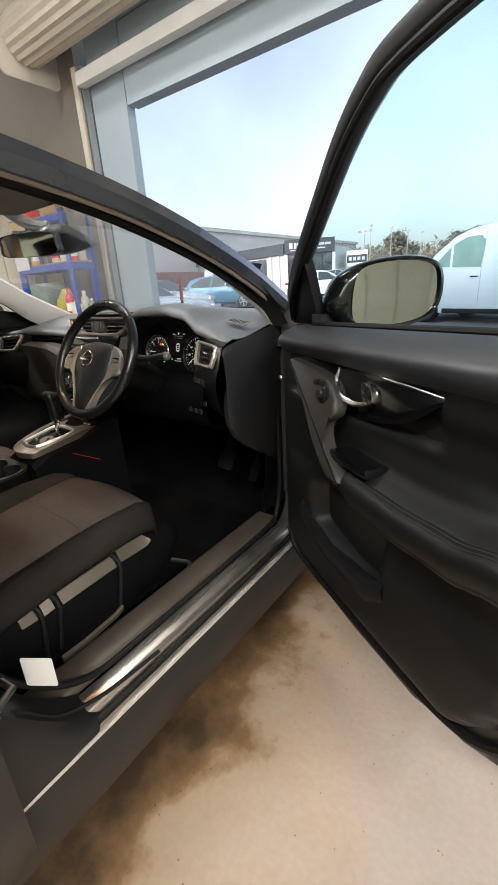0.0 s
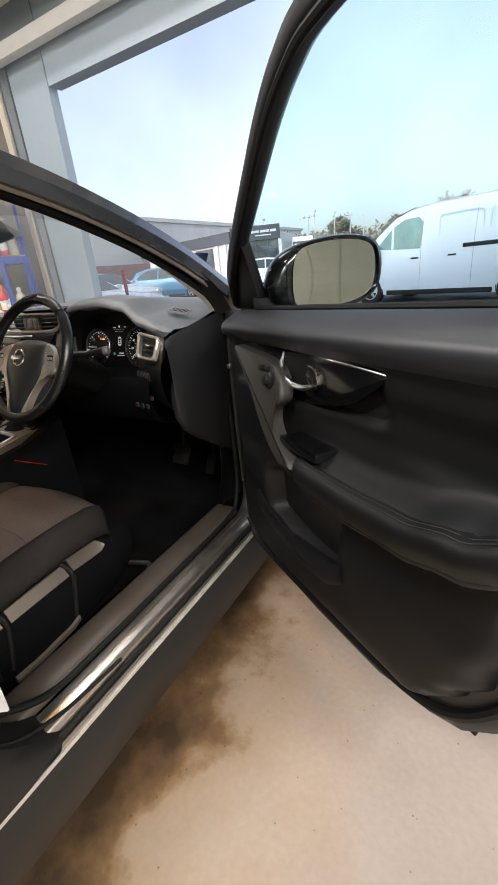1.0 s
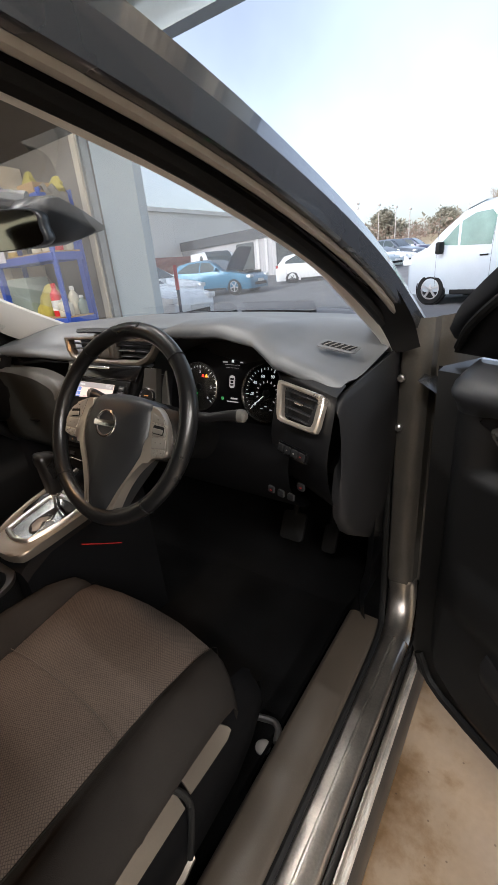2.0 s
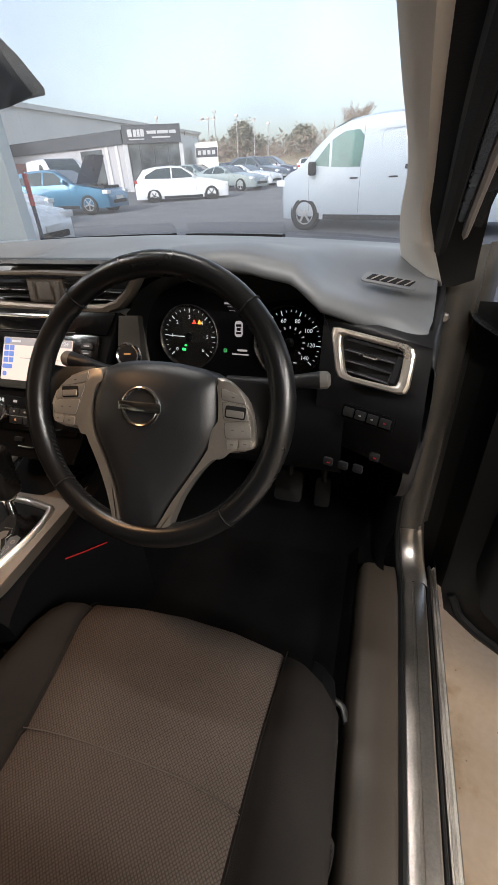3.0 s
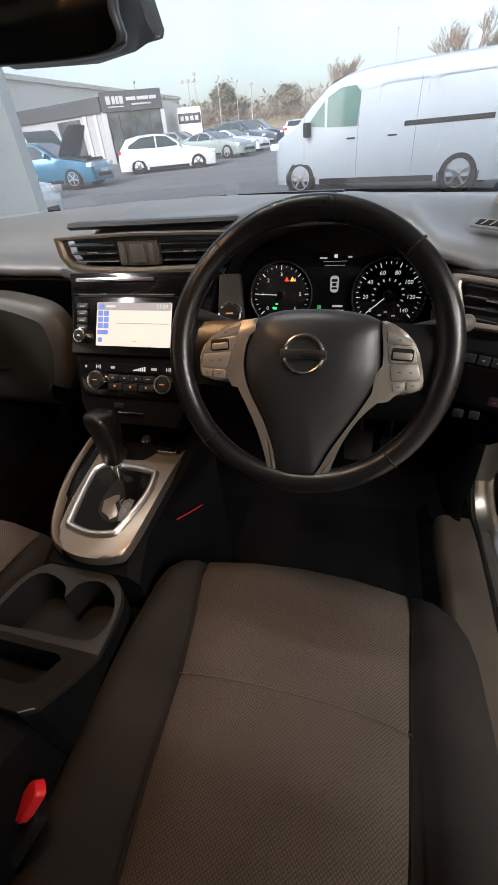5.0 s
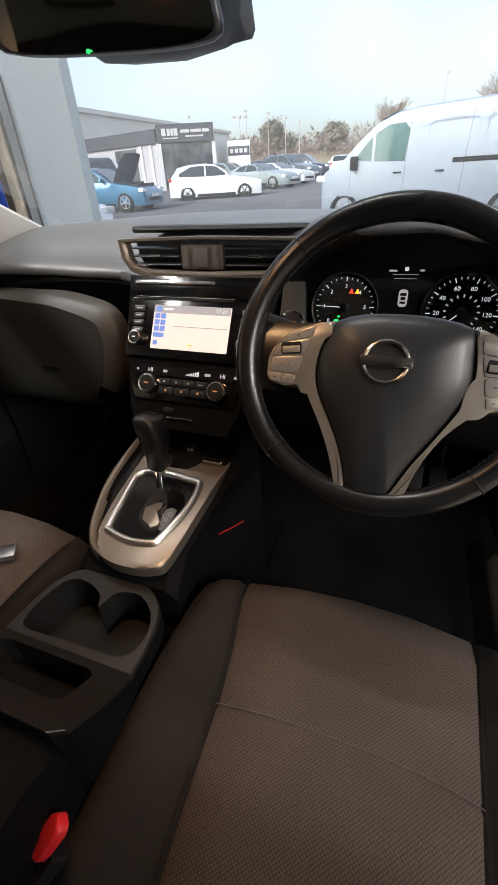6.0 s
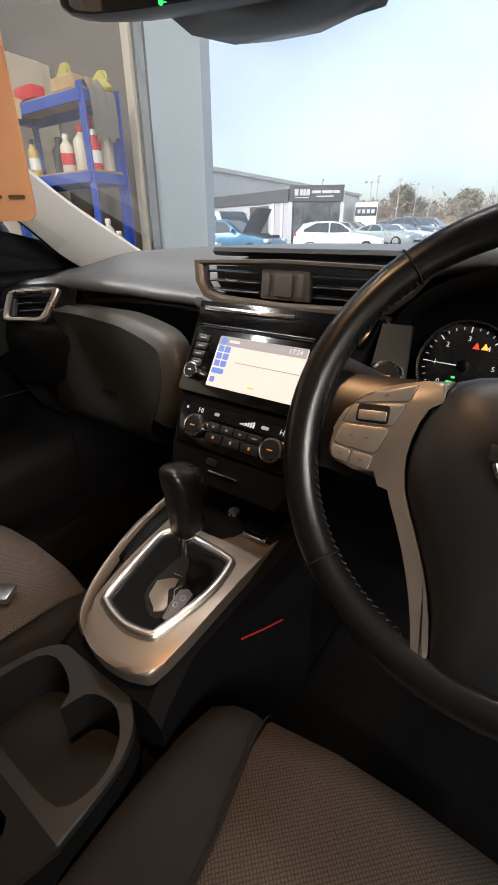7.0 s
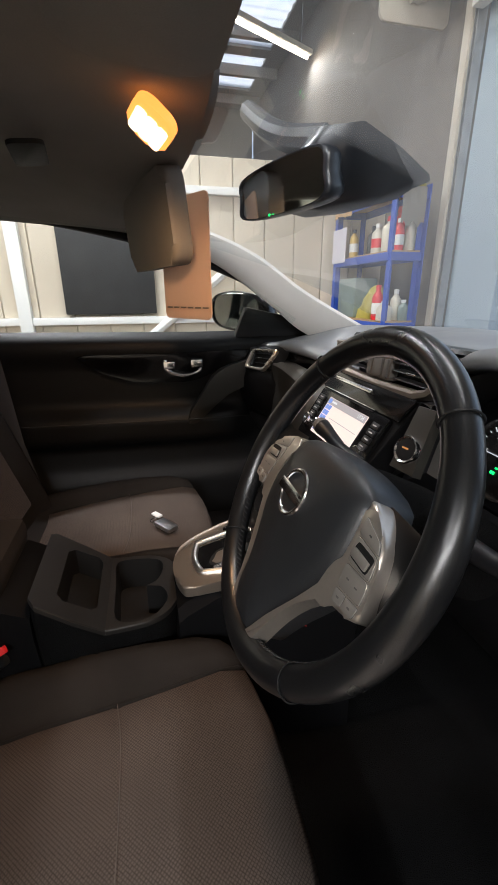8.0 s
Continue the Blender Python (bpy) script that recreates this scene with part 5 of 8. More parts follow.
BELT = mat("dark_belt_webbing", (0.045, 0.050, 0.060), 0.7, vary=0.08, fine=500, bump=0.2, depth=0.0005)
GREY_KEY = mat("grey_plastic_key", (0.30, 0.28, 0.26), 0.45, 0.1, vary=0.06, bump=0.03)
WARM_TRIM = mat("satin_bronze_grey_trim", (0.26, 0.222, 0.185), 0.34, 0.7, vary=0.06, fine=300, bump=0.04, depth=0.0004)
DARK_TRIM = mat("dark_grey_door_trim", (0.11, 0.103, 0.093), 0.5, vary=0.08, fine=500, bump=0.12, depth=0.0005)
GRIP = mat("brown_grey_grip_plastic", (0.027, 0.025, 0.021), 0.52, vary=0.08, fine=500, bump=0.12, depth=0.0005)
STITCH = mat("grey_stitch_thread", (0.026, 0.025, 0.024), 0.8, vary=0.1, bump=0)
BUTTON = mat("satin_button_plastic", (0.44, 0.41, 0.37), 0.34, 0.7, vary=0.05, fine=300, bump=0.03, depth=0.0003)
CONSOLE_BLACK = mat("matte_black_console", (0.0045, 0.0045, 0.005), 0.7, vary=0.12, fine=500, bump=0.25, depth=0.0005, spec=0.06)
SLAT = mat("black_vent_slat", (0.02, 0.02, 0.021), 0.4, vary=0.08, bump=0)


def lettering(text, size, m, material, parent, name="lettering"):
    """A word or number in the built-in font, laid on the plane of m."""
    curve = bpy.data.curves.new(name, "FONT")
    curve.body, curve.size, curve.align_x, curve.align_y, curve.extrude = text, size, "CENTER", "CENTER", 0.0002
    curve.resolution_u = 2
    ob = bpy.data.objects.new(name, curve)
    scene.collection.objects.link(ob)
    me = bpy.data.meshes.new_from_object(ob.evaluated_get(bpy.context.evaluated_depsgraph_get()))
    bpy.data.objects.remove(ob)
    me.transform(m)
    me.materials.clear()
    me.materials.append(material)
    out = new(name, me)
    out.parent = parent
    out["label"] = "lit figures " + text if material is not GREY_KEY else "figures " + text
    return out


def along(keys, x):
    """A value between (position, value) keys, eased."""
    for (a, va), (b, vb) in zip(keys, keys[1:]):
        if x <= b:
            t = min(1, max(0, (x - a) / (b - a)))
            t = t * t * (3 - 2 * t)
            return va + (vb - va) * t
    return keys[-1][1]


LIP_Z = ((-0.71, 1.078), (-0.55, 1.094), (-0.40, 1.088), (-0.29, 1.083), (-0.168, 1.079), (-0.10, 1.148), (0.15, 1.150), (0.28, 1.170), (0.39, 1.175), (0.47, 1.160), (0.545, 1.108), (0.62, 1.088), (0.71, 1.072))
LIP_Y = ((-0.71, 0.235), (-0.58, 0.285), (-0.40, 0.318), (-0.15, 0.330), (0.15, 0.330), (0.22, 0.292), (0.36, 0.272), (0.50, 0.280), (0.60, 0.272), (0.71, 0.225))


def pad_row(x):
    k = abs(x) / 0.70
    far = 0.935 - 0.22 * k * k
    zl, yl = along(LIP_Z, x), along(LIP_Y, x)
    mid = 1.162 - 0.03 * k * k
    out = [Vector(p) for p in ((x, far, 1.118), (x, far - 0.02, 1.128), (x, far - 0.14, 1.145 - 0.01 * k), (x, 0.62 - 0.06 * k, mid), (x, 0.48, mid * 0.65 + zl * 0.35 + 0.004), (x, yl + 0.09, zl + 0.008), (x, yl + 0.035, zl + 0.006), (x, yl + 0.012, zl + 0.001), (x, yl, zl - 0.010), (x, yl + 0.004, zl - 0.024), (x, yl + 0.03, zl - 0.030))]
    # the ends flare out ahead of the door opening
    flare = max(0, abs(x) - 0.5) / 0.19
    return [Vector((p.x * (1 + 0.036 * flare * min(1, max(0, (p.y - 0.23) / 0.17))), p.y, p.z)) for p in out]


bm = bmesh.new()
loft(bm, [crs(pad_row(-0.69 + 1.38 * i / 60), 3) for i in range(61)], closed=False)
dashboard = part("dashboard", bm, DASH, car, "black soft-touch dashboard with blue sky sheen put into its colour", smooth=60)

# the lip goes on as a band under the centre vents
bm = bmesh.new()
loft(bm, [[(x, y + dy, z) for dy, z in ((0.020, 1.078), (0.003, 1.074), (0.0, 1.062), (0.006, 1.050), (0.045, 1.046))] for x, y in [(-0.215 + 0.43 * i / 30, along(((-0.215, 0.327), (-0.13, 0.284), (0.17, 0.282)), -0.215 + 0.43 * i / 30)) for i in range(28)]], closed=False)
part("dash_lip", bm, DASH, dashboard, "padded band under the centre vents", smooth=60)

# demister slots along the screen
for x0, x1 in ((-0.42, -0.02), (0.03, 0.34)):
    bm = bmesh.new()
    loft(bm, [[(x, 0.915 - 0.22 * (x / 0.7) ** 2 + dy, z) for dy, z in ((-0.022, 1.130), (-0.022, 1.137), (0.02, 1.135), (0.02, 1.125))] for x in [x0 + (x1 - x0) * i / 8 for i in range(9)]])
    part("demister_slot", bm, TRIM, dashboard, "black demister slot")
# corner demister grille, both ends
for s in (1, -1):
    g = basis((s * 0.631, 0.374 if s > 0 else 0.400, 1.1190 if s > 0 else 1.096), (1, -0.22 * s, -0.12 * s), (0.1 * s, 1, 0.30))
    bm = bmesh.new()
    plate(bm, rrect(0.092, 0.032, 0.008), 0.0026, g, 0.0012)
    grille = part("corner_grille", bm, DASH, dashboard, "corner demister grille")
    bm = bmesh.new()
    plate(bm, [(-0.038, -0.009), (0.034, -0.009), (0.040, 0.009), (-0.032, 0.009)], 0.0006, g @ pose(0, 0.0, 0.0028))
    part("slot_bed", bm, RUBBER, grille, "dark grille slot")
    for i in range(5):
        bm = bmesh.new()
        plate(bm, [(-0.004, -0.009), (-0.0018, -0.009), (0.0078, 0.009), (0.0056, 0.009)], 0.0012, g @ pose(-0.026 + 0.0138 * i, 0, 0.0032))
        part("fin", bm, GREY_KEY, grille)

# body of the dash behind everything
bm = bmesh.new()
loft(bm, [[(x, along(LIP_Y, x) + 0.09, along(LIP_Z, x) - 0.02), (x, along(LIP_Y, x) + 0.10, 1.0), (x, 0.42, 0.80), (x, 0.75, 0.72), (x, 0.75, 1.10)] for x in [-0.70 + 0.1 * i for i in range(15)]])
part("dash_core", bm, TRIM, car, "dark dashboard carcass")

# passenger side: black inlay and padded glovebox panel
# its upper edge runs along the dash and turns down beside the stack
TURN_DOWN = crs([(-0.60, 0.256, 1.047), (-0.534, 0.262, 1.047), (-0.433, 0.260, 1.046), (-0.352, 0.256, 1.046), (-0.277, 0.250, 1.037), (-0.216, 0.244, 1.021), (-0.184, 0.240, 0.986), (-0.178, 0.236, 0.927), (-0.200, 0.238, 0.856), (-0.240, 0.250, 0.795)], 4)
edge_rows = []
for i, (a, p, b) in enumerate(zip(TURN_DOWN, TURN_DOWN[1:], TURN_DOWN[2:])):
    inward = Vector((b.z - a.z, 0, a.x - b.x)).normalized()
    edge_rows.append((p + inward * 0.013, inward, 0.010 + 0.026 * min(1, max(0, (i - 5) / 18))))
bm = bmesh.new()
rows = []
for i, (p, inward, wide) in enumerate(edge_rows):
    foot = Vector((-0.66 + 0.36 * i / (len(edge_rows) - 1), 0.262, 0.785))
    start_at = p + inward * wide * 0.98 + Vector((0, -0.006, 0))
    rows.append([start_at.lerp(foot, k) + Vector((0, -0.008 * math.sin(math.pi * min(1, k * 1.15)) ** 0.8 if 0 < k < 0.87 else 0, 0)) for k in (0, 0.08, 0.2, 0.35, 0.5, 0.65, 0.8, 1.0)])
    rows[-1] += [foot + Vector((0, 0.02, -0.03)), foot + Vector((0, 0.08, -0.055)), foot + Vector((0, 0.20, -0.06))]
loft(bm, rows, closed=False)
glovebox = part("glovebox", bm, GLOVE, car, "dark padded glovebox panel", smooth=60)
bm = bmesh.new()
loft(bm, [[(x, along(LIP_Y, x) + dy, along(LIP_Z, x) - dz) for dy, dz in ((0.03, 0.026), (0.008, 0.028), (0.012, 0.06), (0.03, 0.13))] for x in [-0.545 + 0.40 * i / 14 for i in range(15)]], closed=False)
part("inlay", bm, PIANO, dashboard, "gloss black dash inlay")
bm = bmesh.new()
box(bm, -0.40, 0.2415, 0.872, 0.050, 0.012, 0.005, 0.002)
part("latch", bm, TRIM, glovebox, "black glovebox latch")
# chamfer round the glovebox panel, coloured paler for the light it catches
bm = bmesh.new()
loft(bm, [[p + Vector((0, 0.045, 0)) - inward * 0.004, p + Vector((0, 0.014, 0)) - inward * 0.002, p + Vector((0, 0.008, 0)) + inward * 0.002, p + inward * wide * 0.5 + Vector((0, 0.0, 0)), p + inward * wide * 0.94 + Vector((0, -0.0065, 0)), p + inward * wide + Vector((0, -0.004, 0))] for p, inward, wide in edge_rows], closed=False)
part("glovebox_edge", bm, BAND, glovebox, "glovebox edge turning down beside the stack, its highlight in a paler grey", smooth=60)

# outer air vents
def side_vent(s):
    corner = [Vector((s * 0.556, 0.270, 1.070)), Vector((s * 0.677, 0.220, 1.061)), Vector((s * 0.671, 0.186, 1.004)), Vector((s * 0.574, 0.226, 1.004))]
    m = basis(sum(corner, Vector()) / 4, (corner[1] - corner[0]) * s, corner[0] - corner[3])
    if s < 0:
        m = basis(sum(corner, Vector()) / 4, corner[0] - corner[1], corner[0] - corner[3])
    inv = m.inverted()
    flat = [(inv @ c).to_2d() for c in corner]
    ring = []
    for i, p in enumerate(flat):
        a, b = flat[i - 1], flat[(i + 1) % 4]
        p0, p1 = p + (a - p).normalized() * 0.013, p + (b - p).normalized() * 0.013
        ring += [p0, p0 * 0.25 + p * 0.5 + p1 * 0.25, p1]
    inner = [p * 0.80 for p in ring]
    bm = bmesh.new()
    frame_plate(bm, [tuple(p * 1.05) for p in ring], [tuple(p) for p in inner], 0.012, m)
    vent = part("air_vent", bm, BEIGE, dashboard, "angular air vent with satin silver surround")
    bm = bmesh.new()
    plate(bm, [tuple(p * 0.99) for p in ring], 0.002, m @ pose(0, 0, -0.022))
    part("vent_back", bm, RUBBER, vent, "dark vent throat")
    for i in range(4):
        bm = bmesh.new()
        yy = -0.024 + 0.0155 * i
        box(bm, 0.0, yy, -0.006, 0.086 + 0.02 * i / 4, 0.0022, 0.016, 0.0008, m @ pose(0, 0, 0, 14), 1)
        part("slat", bm, SLAT, vent)
    bm = bmesh.new()
    box(bm, -0.005, 0.006, 0.003, 0.024, 0.005, 0.008, 0.002, m, 1)
    part("tab", bm, CHROME, vent, "chrome vent tab")
    bm = bmesh.new()
    box(bm, 0.040 * (1 if s > 0 else -1), -0.002, 0.002, 0.014, 0.044, 0.008, 0.003, m, 1)
    part("thumbwheel", bm, TRIM, vent, "ribbed black thumbwheel")
    # moulded panel round the vent
    bm = bmesh.new()
    rows = []
    for i in range(9):
        t = i / 8
        x = s * (0.535 + 0.163 * t)
        yv = 0.285 - 0.085 * max(0, (t - 0.1) / 0.9)
        rows.append(crs([(x, yv + 0.05, 1.09 - 0.012 * t), (x, yv + 0.012, 1.080 - 0.012 * t), (x, yv + 0.006, 1.06), (x, yv - 0.022, 1.00), (x, yv - 0.035, 0.96), (x, yv - 0.025, 0.90), (x, yv + 0.01, 0.845), (x, yv + 0.10, 0.81)], 3))
    loft(bm, rows, closed=False)
    return part("end_panel", bm, TRIM, dashboard, "black moulded panel round the air vent", smooth=60)


side_vent(1)
side_vent(-1)
for s in (1, -1):
    # padded cover on the dashboard's end
    bm = bmesh.new()
    rows = []
    for y, z0, z1, d in ((0.212, 0.93, 1.050, -0.010), (0.200, 0.88, 1.066, 0.000), (0.206, 0.83, 1.078, 0.006), (0.235, 0.78, 1.087, 0.009), (0.28, 0.74, 1.095, 0.010), (0.34, 0.70, 1.105, 0.010), (0.40, 0.66, 1.114, 0.008), (0.47, 0.62, 1.120, 0.0)):
        f = 0.022 * min(1, max(0, (y - 0.23) / 0.17))
        rows.append(crs([(s * (0.686 + f), y + 0.010, z1 - 0.026), (s * (0.697 + f), y + 0.002, z1 - 0.020), (s * (0.705 + f), y, z1 - 0.034), (s * (0.709 + f + d * 0.5), y, (z0 + z1) / 2), (s * (0.706 + d * 0.6), y, z0 + 0.02), (s * 0.690, y, z0)], 3))
    loft(bm, rows, closed=False)
    part("dash_end_cover", bm, END_BLACK, car, "dark padded cover on the dashboard's end", smooth=60)

# centre air vents
CV = basis((0.004, 0.290, 1.106), (1, 0, 0), (0, 0.1, 1))
outer = [(-0.176, 0.036), (-0.172, 0.0), (-0.155, -0.022), (-0.12, -0.034), (0, -0.038), (0.13, -0.034), (0.165, -0.022), (0.19, 0.0), (0.215, 0.036), (0.0, 0.040)]
inner = [(-0.158, 0.028), (-0.154, 0.002), (-0.142, -0.012), (-0.115, -0.018), (0, -0.021), (0.12, -0.018), (0.15, -0.010), (0.172, 0.006), (0.19, 0.028), (0.0, 0.032)]
bm = bmesh.new()
frame_plate(bm, outer, inner, 0.022, CV @ pose(0, 0, -0.008))
centre_vent = part("centre_vent", bm, WARM_TRIM, dashboard, "wide centre air vents in satin bronze-grey surround")
bm = bmesh.new()
plate(bm, inner, 0.002, CV @ pose(0, 0, -0.03))
part("vent_back", bm, RUBBER, centre_vent, "dark vent throat")
bm = bmesh.new()
loft(bm, [[(x, 0.290 + dy, z) for dy, z in ((0.05, 1.160), (0.028, 1.160), (0.022, 1.154), (0.03, 1.148), (0.05, 1.146))] for x in [-0.155 + 0.355 * i / 8 for i in range(9)]])
part("brow", bm, TRIM, centre_vent, "black brow over the vents")
for side, (x0, x1) in enumerate(((-0.150, -0.047), (0.046, 0.165))):
    for i in range(3):
        bm = bmesh.new()
        box(bm, (x0 + x1) / 2, -0.010 + 0.0145 * i, -0.006, x1 - x0, 0.0022, 0.018, 0.0008, CV @ pose(0, 0, 0, 10), 1)
        part("slat", bm, SLAT, centre_vent)
    bm = bmesh.new()
    box(bm, (x0 + x1) / 2, 0.006, 0.004, 0.026, 0.004, 0.010, 0.0015, CV, 1)
    part("tab", bm, CHROME, centre_vent, "chrome vent tab")
bm = bmesh.new()
box(bm, 0, 0.004, -0.004, 0.084, 0.044, 0.018, 0.004, CV)
box(bm, 0, 0.004, 0.004, 0.030, 0.034, 0.010, 0.003, CV)
for x in (-0.030, 0.030):
    box(bm, x, 0.004, 0.005, 0.010, 0.034, 0.010, 0.003, CV)
part("thumbwheel", bm, DARK_TRIM, centre_vent, "ribbed black thumbwheel block")

# centre stack: gloss panel with screen, then climate controls
U = basis((0.004, 0.183, 0.957), (1, 0, 0), (0, 0.535, 0.845))
bm = bmesh.new()
plate(bm, [(-0.150, 0.150), (-0.140, 0.02), (-0.128, -0.018), (-0.112, -0.10), (-0.10, -0.14), (0.10, -0.14), (0.112, -0.10), (0.128, -0.018), (0.140, 0.02), (0.165, 0.150)], 0.05, U @ pose(0, 0, -0.056), 0.004)
stack = part("console_panel", bm, CONSOLE_BLACK, dashboard, "gloss black centre panel with lit screen and controls")
bm = bmesh.new()
plate(bm, rrect(0.268, 0.112, 0.006), 0.008, U @ pose(0, 0.048, -0.006), 0.002)
part("head_unit", bm, PIANO, stack, "gloss black screen unit")
bm = bmesh.new()
plate(bm, [(-0.146, 0.147), (-0.139, 0.106), (0.147, 0.106), (0.160, 0.147)], 0.006, U @ pose(0, 0, -0.006), 0.002)
part("gloss_panel", bm, PIANO, stack, "gloss black panel over the screen")
bm = bmesh.new()
plate(bm, rrect(0.158, 0.082, 0.002), 0.0012, U @ pose(0, 0.050, 0.0022))
screen = part("display", bm, SCREEN_TAN, stack, "lit cream map display")
bm = bmesh.new()
plate(bm, rrect(0.156, 0.014, 0.001), 0.0008, U @ pose(0, 0.0835, 0.0036))
part("status_bar", bm, SCREEN_GREY, stack, "grey status bar")
for r in range(3):
    for c in range(2):
        bm = bmesh.new()
        plate(bm, rrect(0.0105, 0.0098, 0.001), 0.0008, U @ pose(-0.0700 + 0.0125 * c, 0.0705 - 0.0118 * r, 0.0036))
        part("icon", bm, SCREEN_BLUE, stack, "blue screen icon")
for x, y, w, h, m in ((-0.0638, 0.0345, 0.023, 0.0085, SCREEN_BLUE), (-0.068, 0.0835, 0.012, 0.010, SCREEN_BLUE), (-0.069, 0.020, 0.009, 0.009, SCREEN_BLUE), (0.005, 0.0185, 0.010, 0.0022, GLOW_AMBER), (0.02, 0.052, 0.11, 0.0012, SCREEN_GREY), (-0.048, 0.0835, 0.02, 0.004, GLOW_WHITE)):
    bm = bmesh.new()
    plate(bm, rrect(w, h, min(w, h) * 0.3), 0.0008, U @ pose(x, y, 0.0046))
    part("icon", bm, m, stack, "screen symbol")
lettering("17:24", 0.0105, U @ pose(0.060, 0.0835, 0.0047), GLOW_WHITE, stack)
bm = bmesh.new()
box(bm, -0.02, 0.103, 0.003, 0.20, 0.0025, 0.002, 0, U)
part("disc_slot", bm, RUBBER, stack, "disc slot")
bm = bmesh.new()
box(bm, -0.02, 0.1065, 0.003, 0.205, 0.0012, 0.0015, 0, U)
part("slot_edge", bm, CHROME, stack, "bright slot edge")
bm = bmesh.new()
box(bm, -0.045, 0.134, 0.0, 0.17, 0.008, 0.008, 0.003, U)
part("gloss_ledge", bm, CHROME, stack, "gloss ledge over the screen")
for i in range(4):
    for s in (1, -1):
        bm = bmesh.new()
        plate(bm, rrect(0.024, 0.0115, 0.002), 0.003, U @ pose(s * 0.111, 0.083 - 0.0135 * i, 0.002), 0.0008)
        part("key", bm, TRIM, stack, "small black key")
        bm = bmesh.new()
        plate(bm, rrect(0.012, 0.002, 0.0006), 0.0004, U @ pose(s * 0.111, 0.083 - 0.0135 * i, 0.0054))
        part("key_mark", bm, SCREEN_GREY, stack, "pale key mark")


def knob(x, y, r, mark=None):
    bm = bmesh.new()
    lathe(bm, [(r, 0), (r, 0.010), (r * 0.96, 0.013), (r * 0.80, 0.0135), (r * 0.78, 0.010)], 28, U @ pose(x, y, 0.0))
    k = part("knob", bm, CHROME, stack, "rotary knob with chrome ring")
    bm = bmesh.new()
    lathe(bm, [(r * 0.79, 0.006), (r * 0.79, 0.012), (r * 0.7, 0.0135), (0.001, 0.0138)], 24, U @ pose(x, y, 0.0))
    part("knob_face", bm, TRIM, k, "black knob face")
    if mark:
        bm = bmesh.new()
        plate(bm, rrect(r * 0.5, 0.002, 0.0006), 0.0004, U @ pose(x, y, 0.0142))
        part("knob_mark", bm, mark, k, "lit knob mark")


knob(-0.111, 0.026, 0.0135, GLOW_WHITE)
knob(0.111, 0.026, 0.0135, GLOW_WHITE)
knob(-0.071, -0.058, 0.0185, DIM_AMBER)
knob(0.072, -0.060, 0.0185, DIM_AMBER)
bm = bmesh.new()
plate(bm, [(-0.118, -0.022), (0.118, -0.022), (0.104, -0.088), (-0.104, -0.088)], 0.006, U @ pose(0, 0, -0.006), 0.002)
climate = part("climate_panel", bm, PIANO, stack, "climate control panel")
bm = bmesh.new()
plate(bm, rrect(0.195, 0.017, 0.003), 0.001, U @ pose(0, -0.032, 0.0006))
part("climate_display", bm, GAUGE, stack, "dark climate display")
for x in (-0.072, 0.078):
    lettering("HI", 0.011, U @ pose(x, -0.032, 0.0022), GLOW_WHITE, stack)
for i in range(6):
    bm = bmesh.new()
    box(bm, 0.006 + 0.0045 * i, -0.0355 + 0.0006 * i, 0.002, 0.003, 0.002 + 0.0014 * i, 0.001, 0, U)
    part("fan_bar", bm, GLOW_WHITE, stack, "lit fan bar")
for x, w in ((-0.040, 0.009), (0.048, 0.012), (-0.10, 0.004), (0.103, 0.006)):
    bm = bmesh.new()
    plate(bm, rrect(w, 0.005, 0.0015), 0.0006, U @ pose(x, -0.032, 0.0018))
    part("display_mark", bm, SCREEN_GREY, stack, "pale display mark")
for i in range(4):
    bm = bmesh.new()
    plate(bm, rrect(0.0235, 0.0125, 0.002), 0.004, U @ pose(-0.038 + 0.0252 * i, -0.0515, 0.0), 0.001)
    part("key", bm, TRIM, stack, "small black key")
    bm = bmesh.new()
    plate(bm, rrect(0.0045 if i < 3 else 0.009, 0.0034 if i < 3 else 0.0022, 0.0008), 0.0004, U @ pose(-0.038 + 0.0252 * i, -0.0515, 0.0044))
    part("key_mark", bm, GREY_KEY, stack, "pale key mark")
for i in range(3):
    bm = bmesh.new()
    plate(bm, rrect(0.0315, 0.0135, 0.002), 0.004, U @ pose(-0.033 + 0.0335 * i, -0.0685, 0.0), 0.001)
    part("key", bm, TRIM, stack, "wide black key")
    bm = bmesh.new()
    plate(bm, rrect(0.0036, 0.0046, 0.0012), 0.0004, U @ pose(-0.033 + 0.0335 * i, -0.0675, 0.0044))
    part("key_mark", bm, DIM_AMBER, stack, "dim amber key mark")
bm = bmesh.new()
box(bm, 0, -0.060, 0.004, 0.105, 0.0012, 0.002, 0, U)
part("bright_line", bm, CHROME, stack, "bright line between the keys")
bm = bmesh.new()
box(bm, 0.0, -0.118, -0.004, 0.055, 0.004, 0.006, 0.001, U)
part("slot_edge", bm, CHROME, stack, "bright pocket edge")
bm = bmesh.new()
plate(bm, rrect(0.02, 0.009, 0.002), 0.003, U @ pose(-0.025, -0.104, -0.002), 0.001)
part("socket_cover", bm, TRIM, stack, "small socket cover")

# instrument cluster under its hood
C = basis((0.36, 0.352, 1.016), (1, 0, 0), (0, 0.25, 1))
bm = bmesh.new()
plate(bm, [(p.x, p.y) for p in crs([(-0.20, -0.08, 0), (-0.195, 0.03, 0), (-0.13, 0.085, 0), (0, 0.10, 0), (0.13, 0.085, 0), (0.185, 0.03, 0), (0.19, -0.08, 0)], 4)], 0.01, C @ pose(0, 0, -0.012))
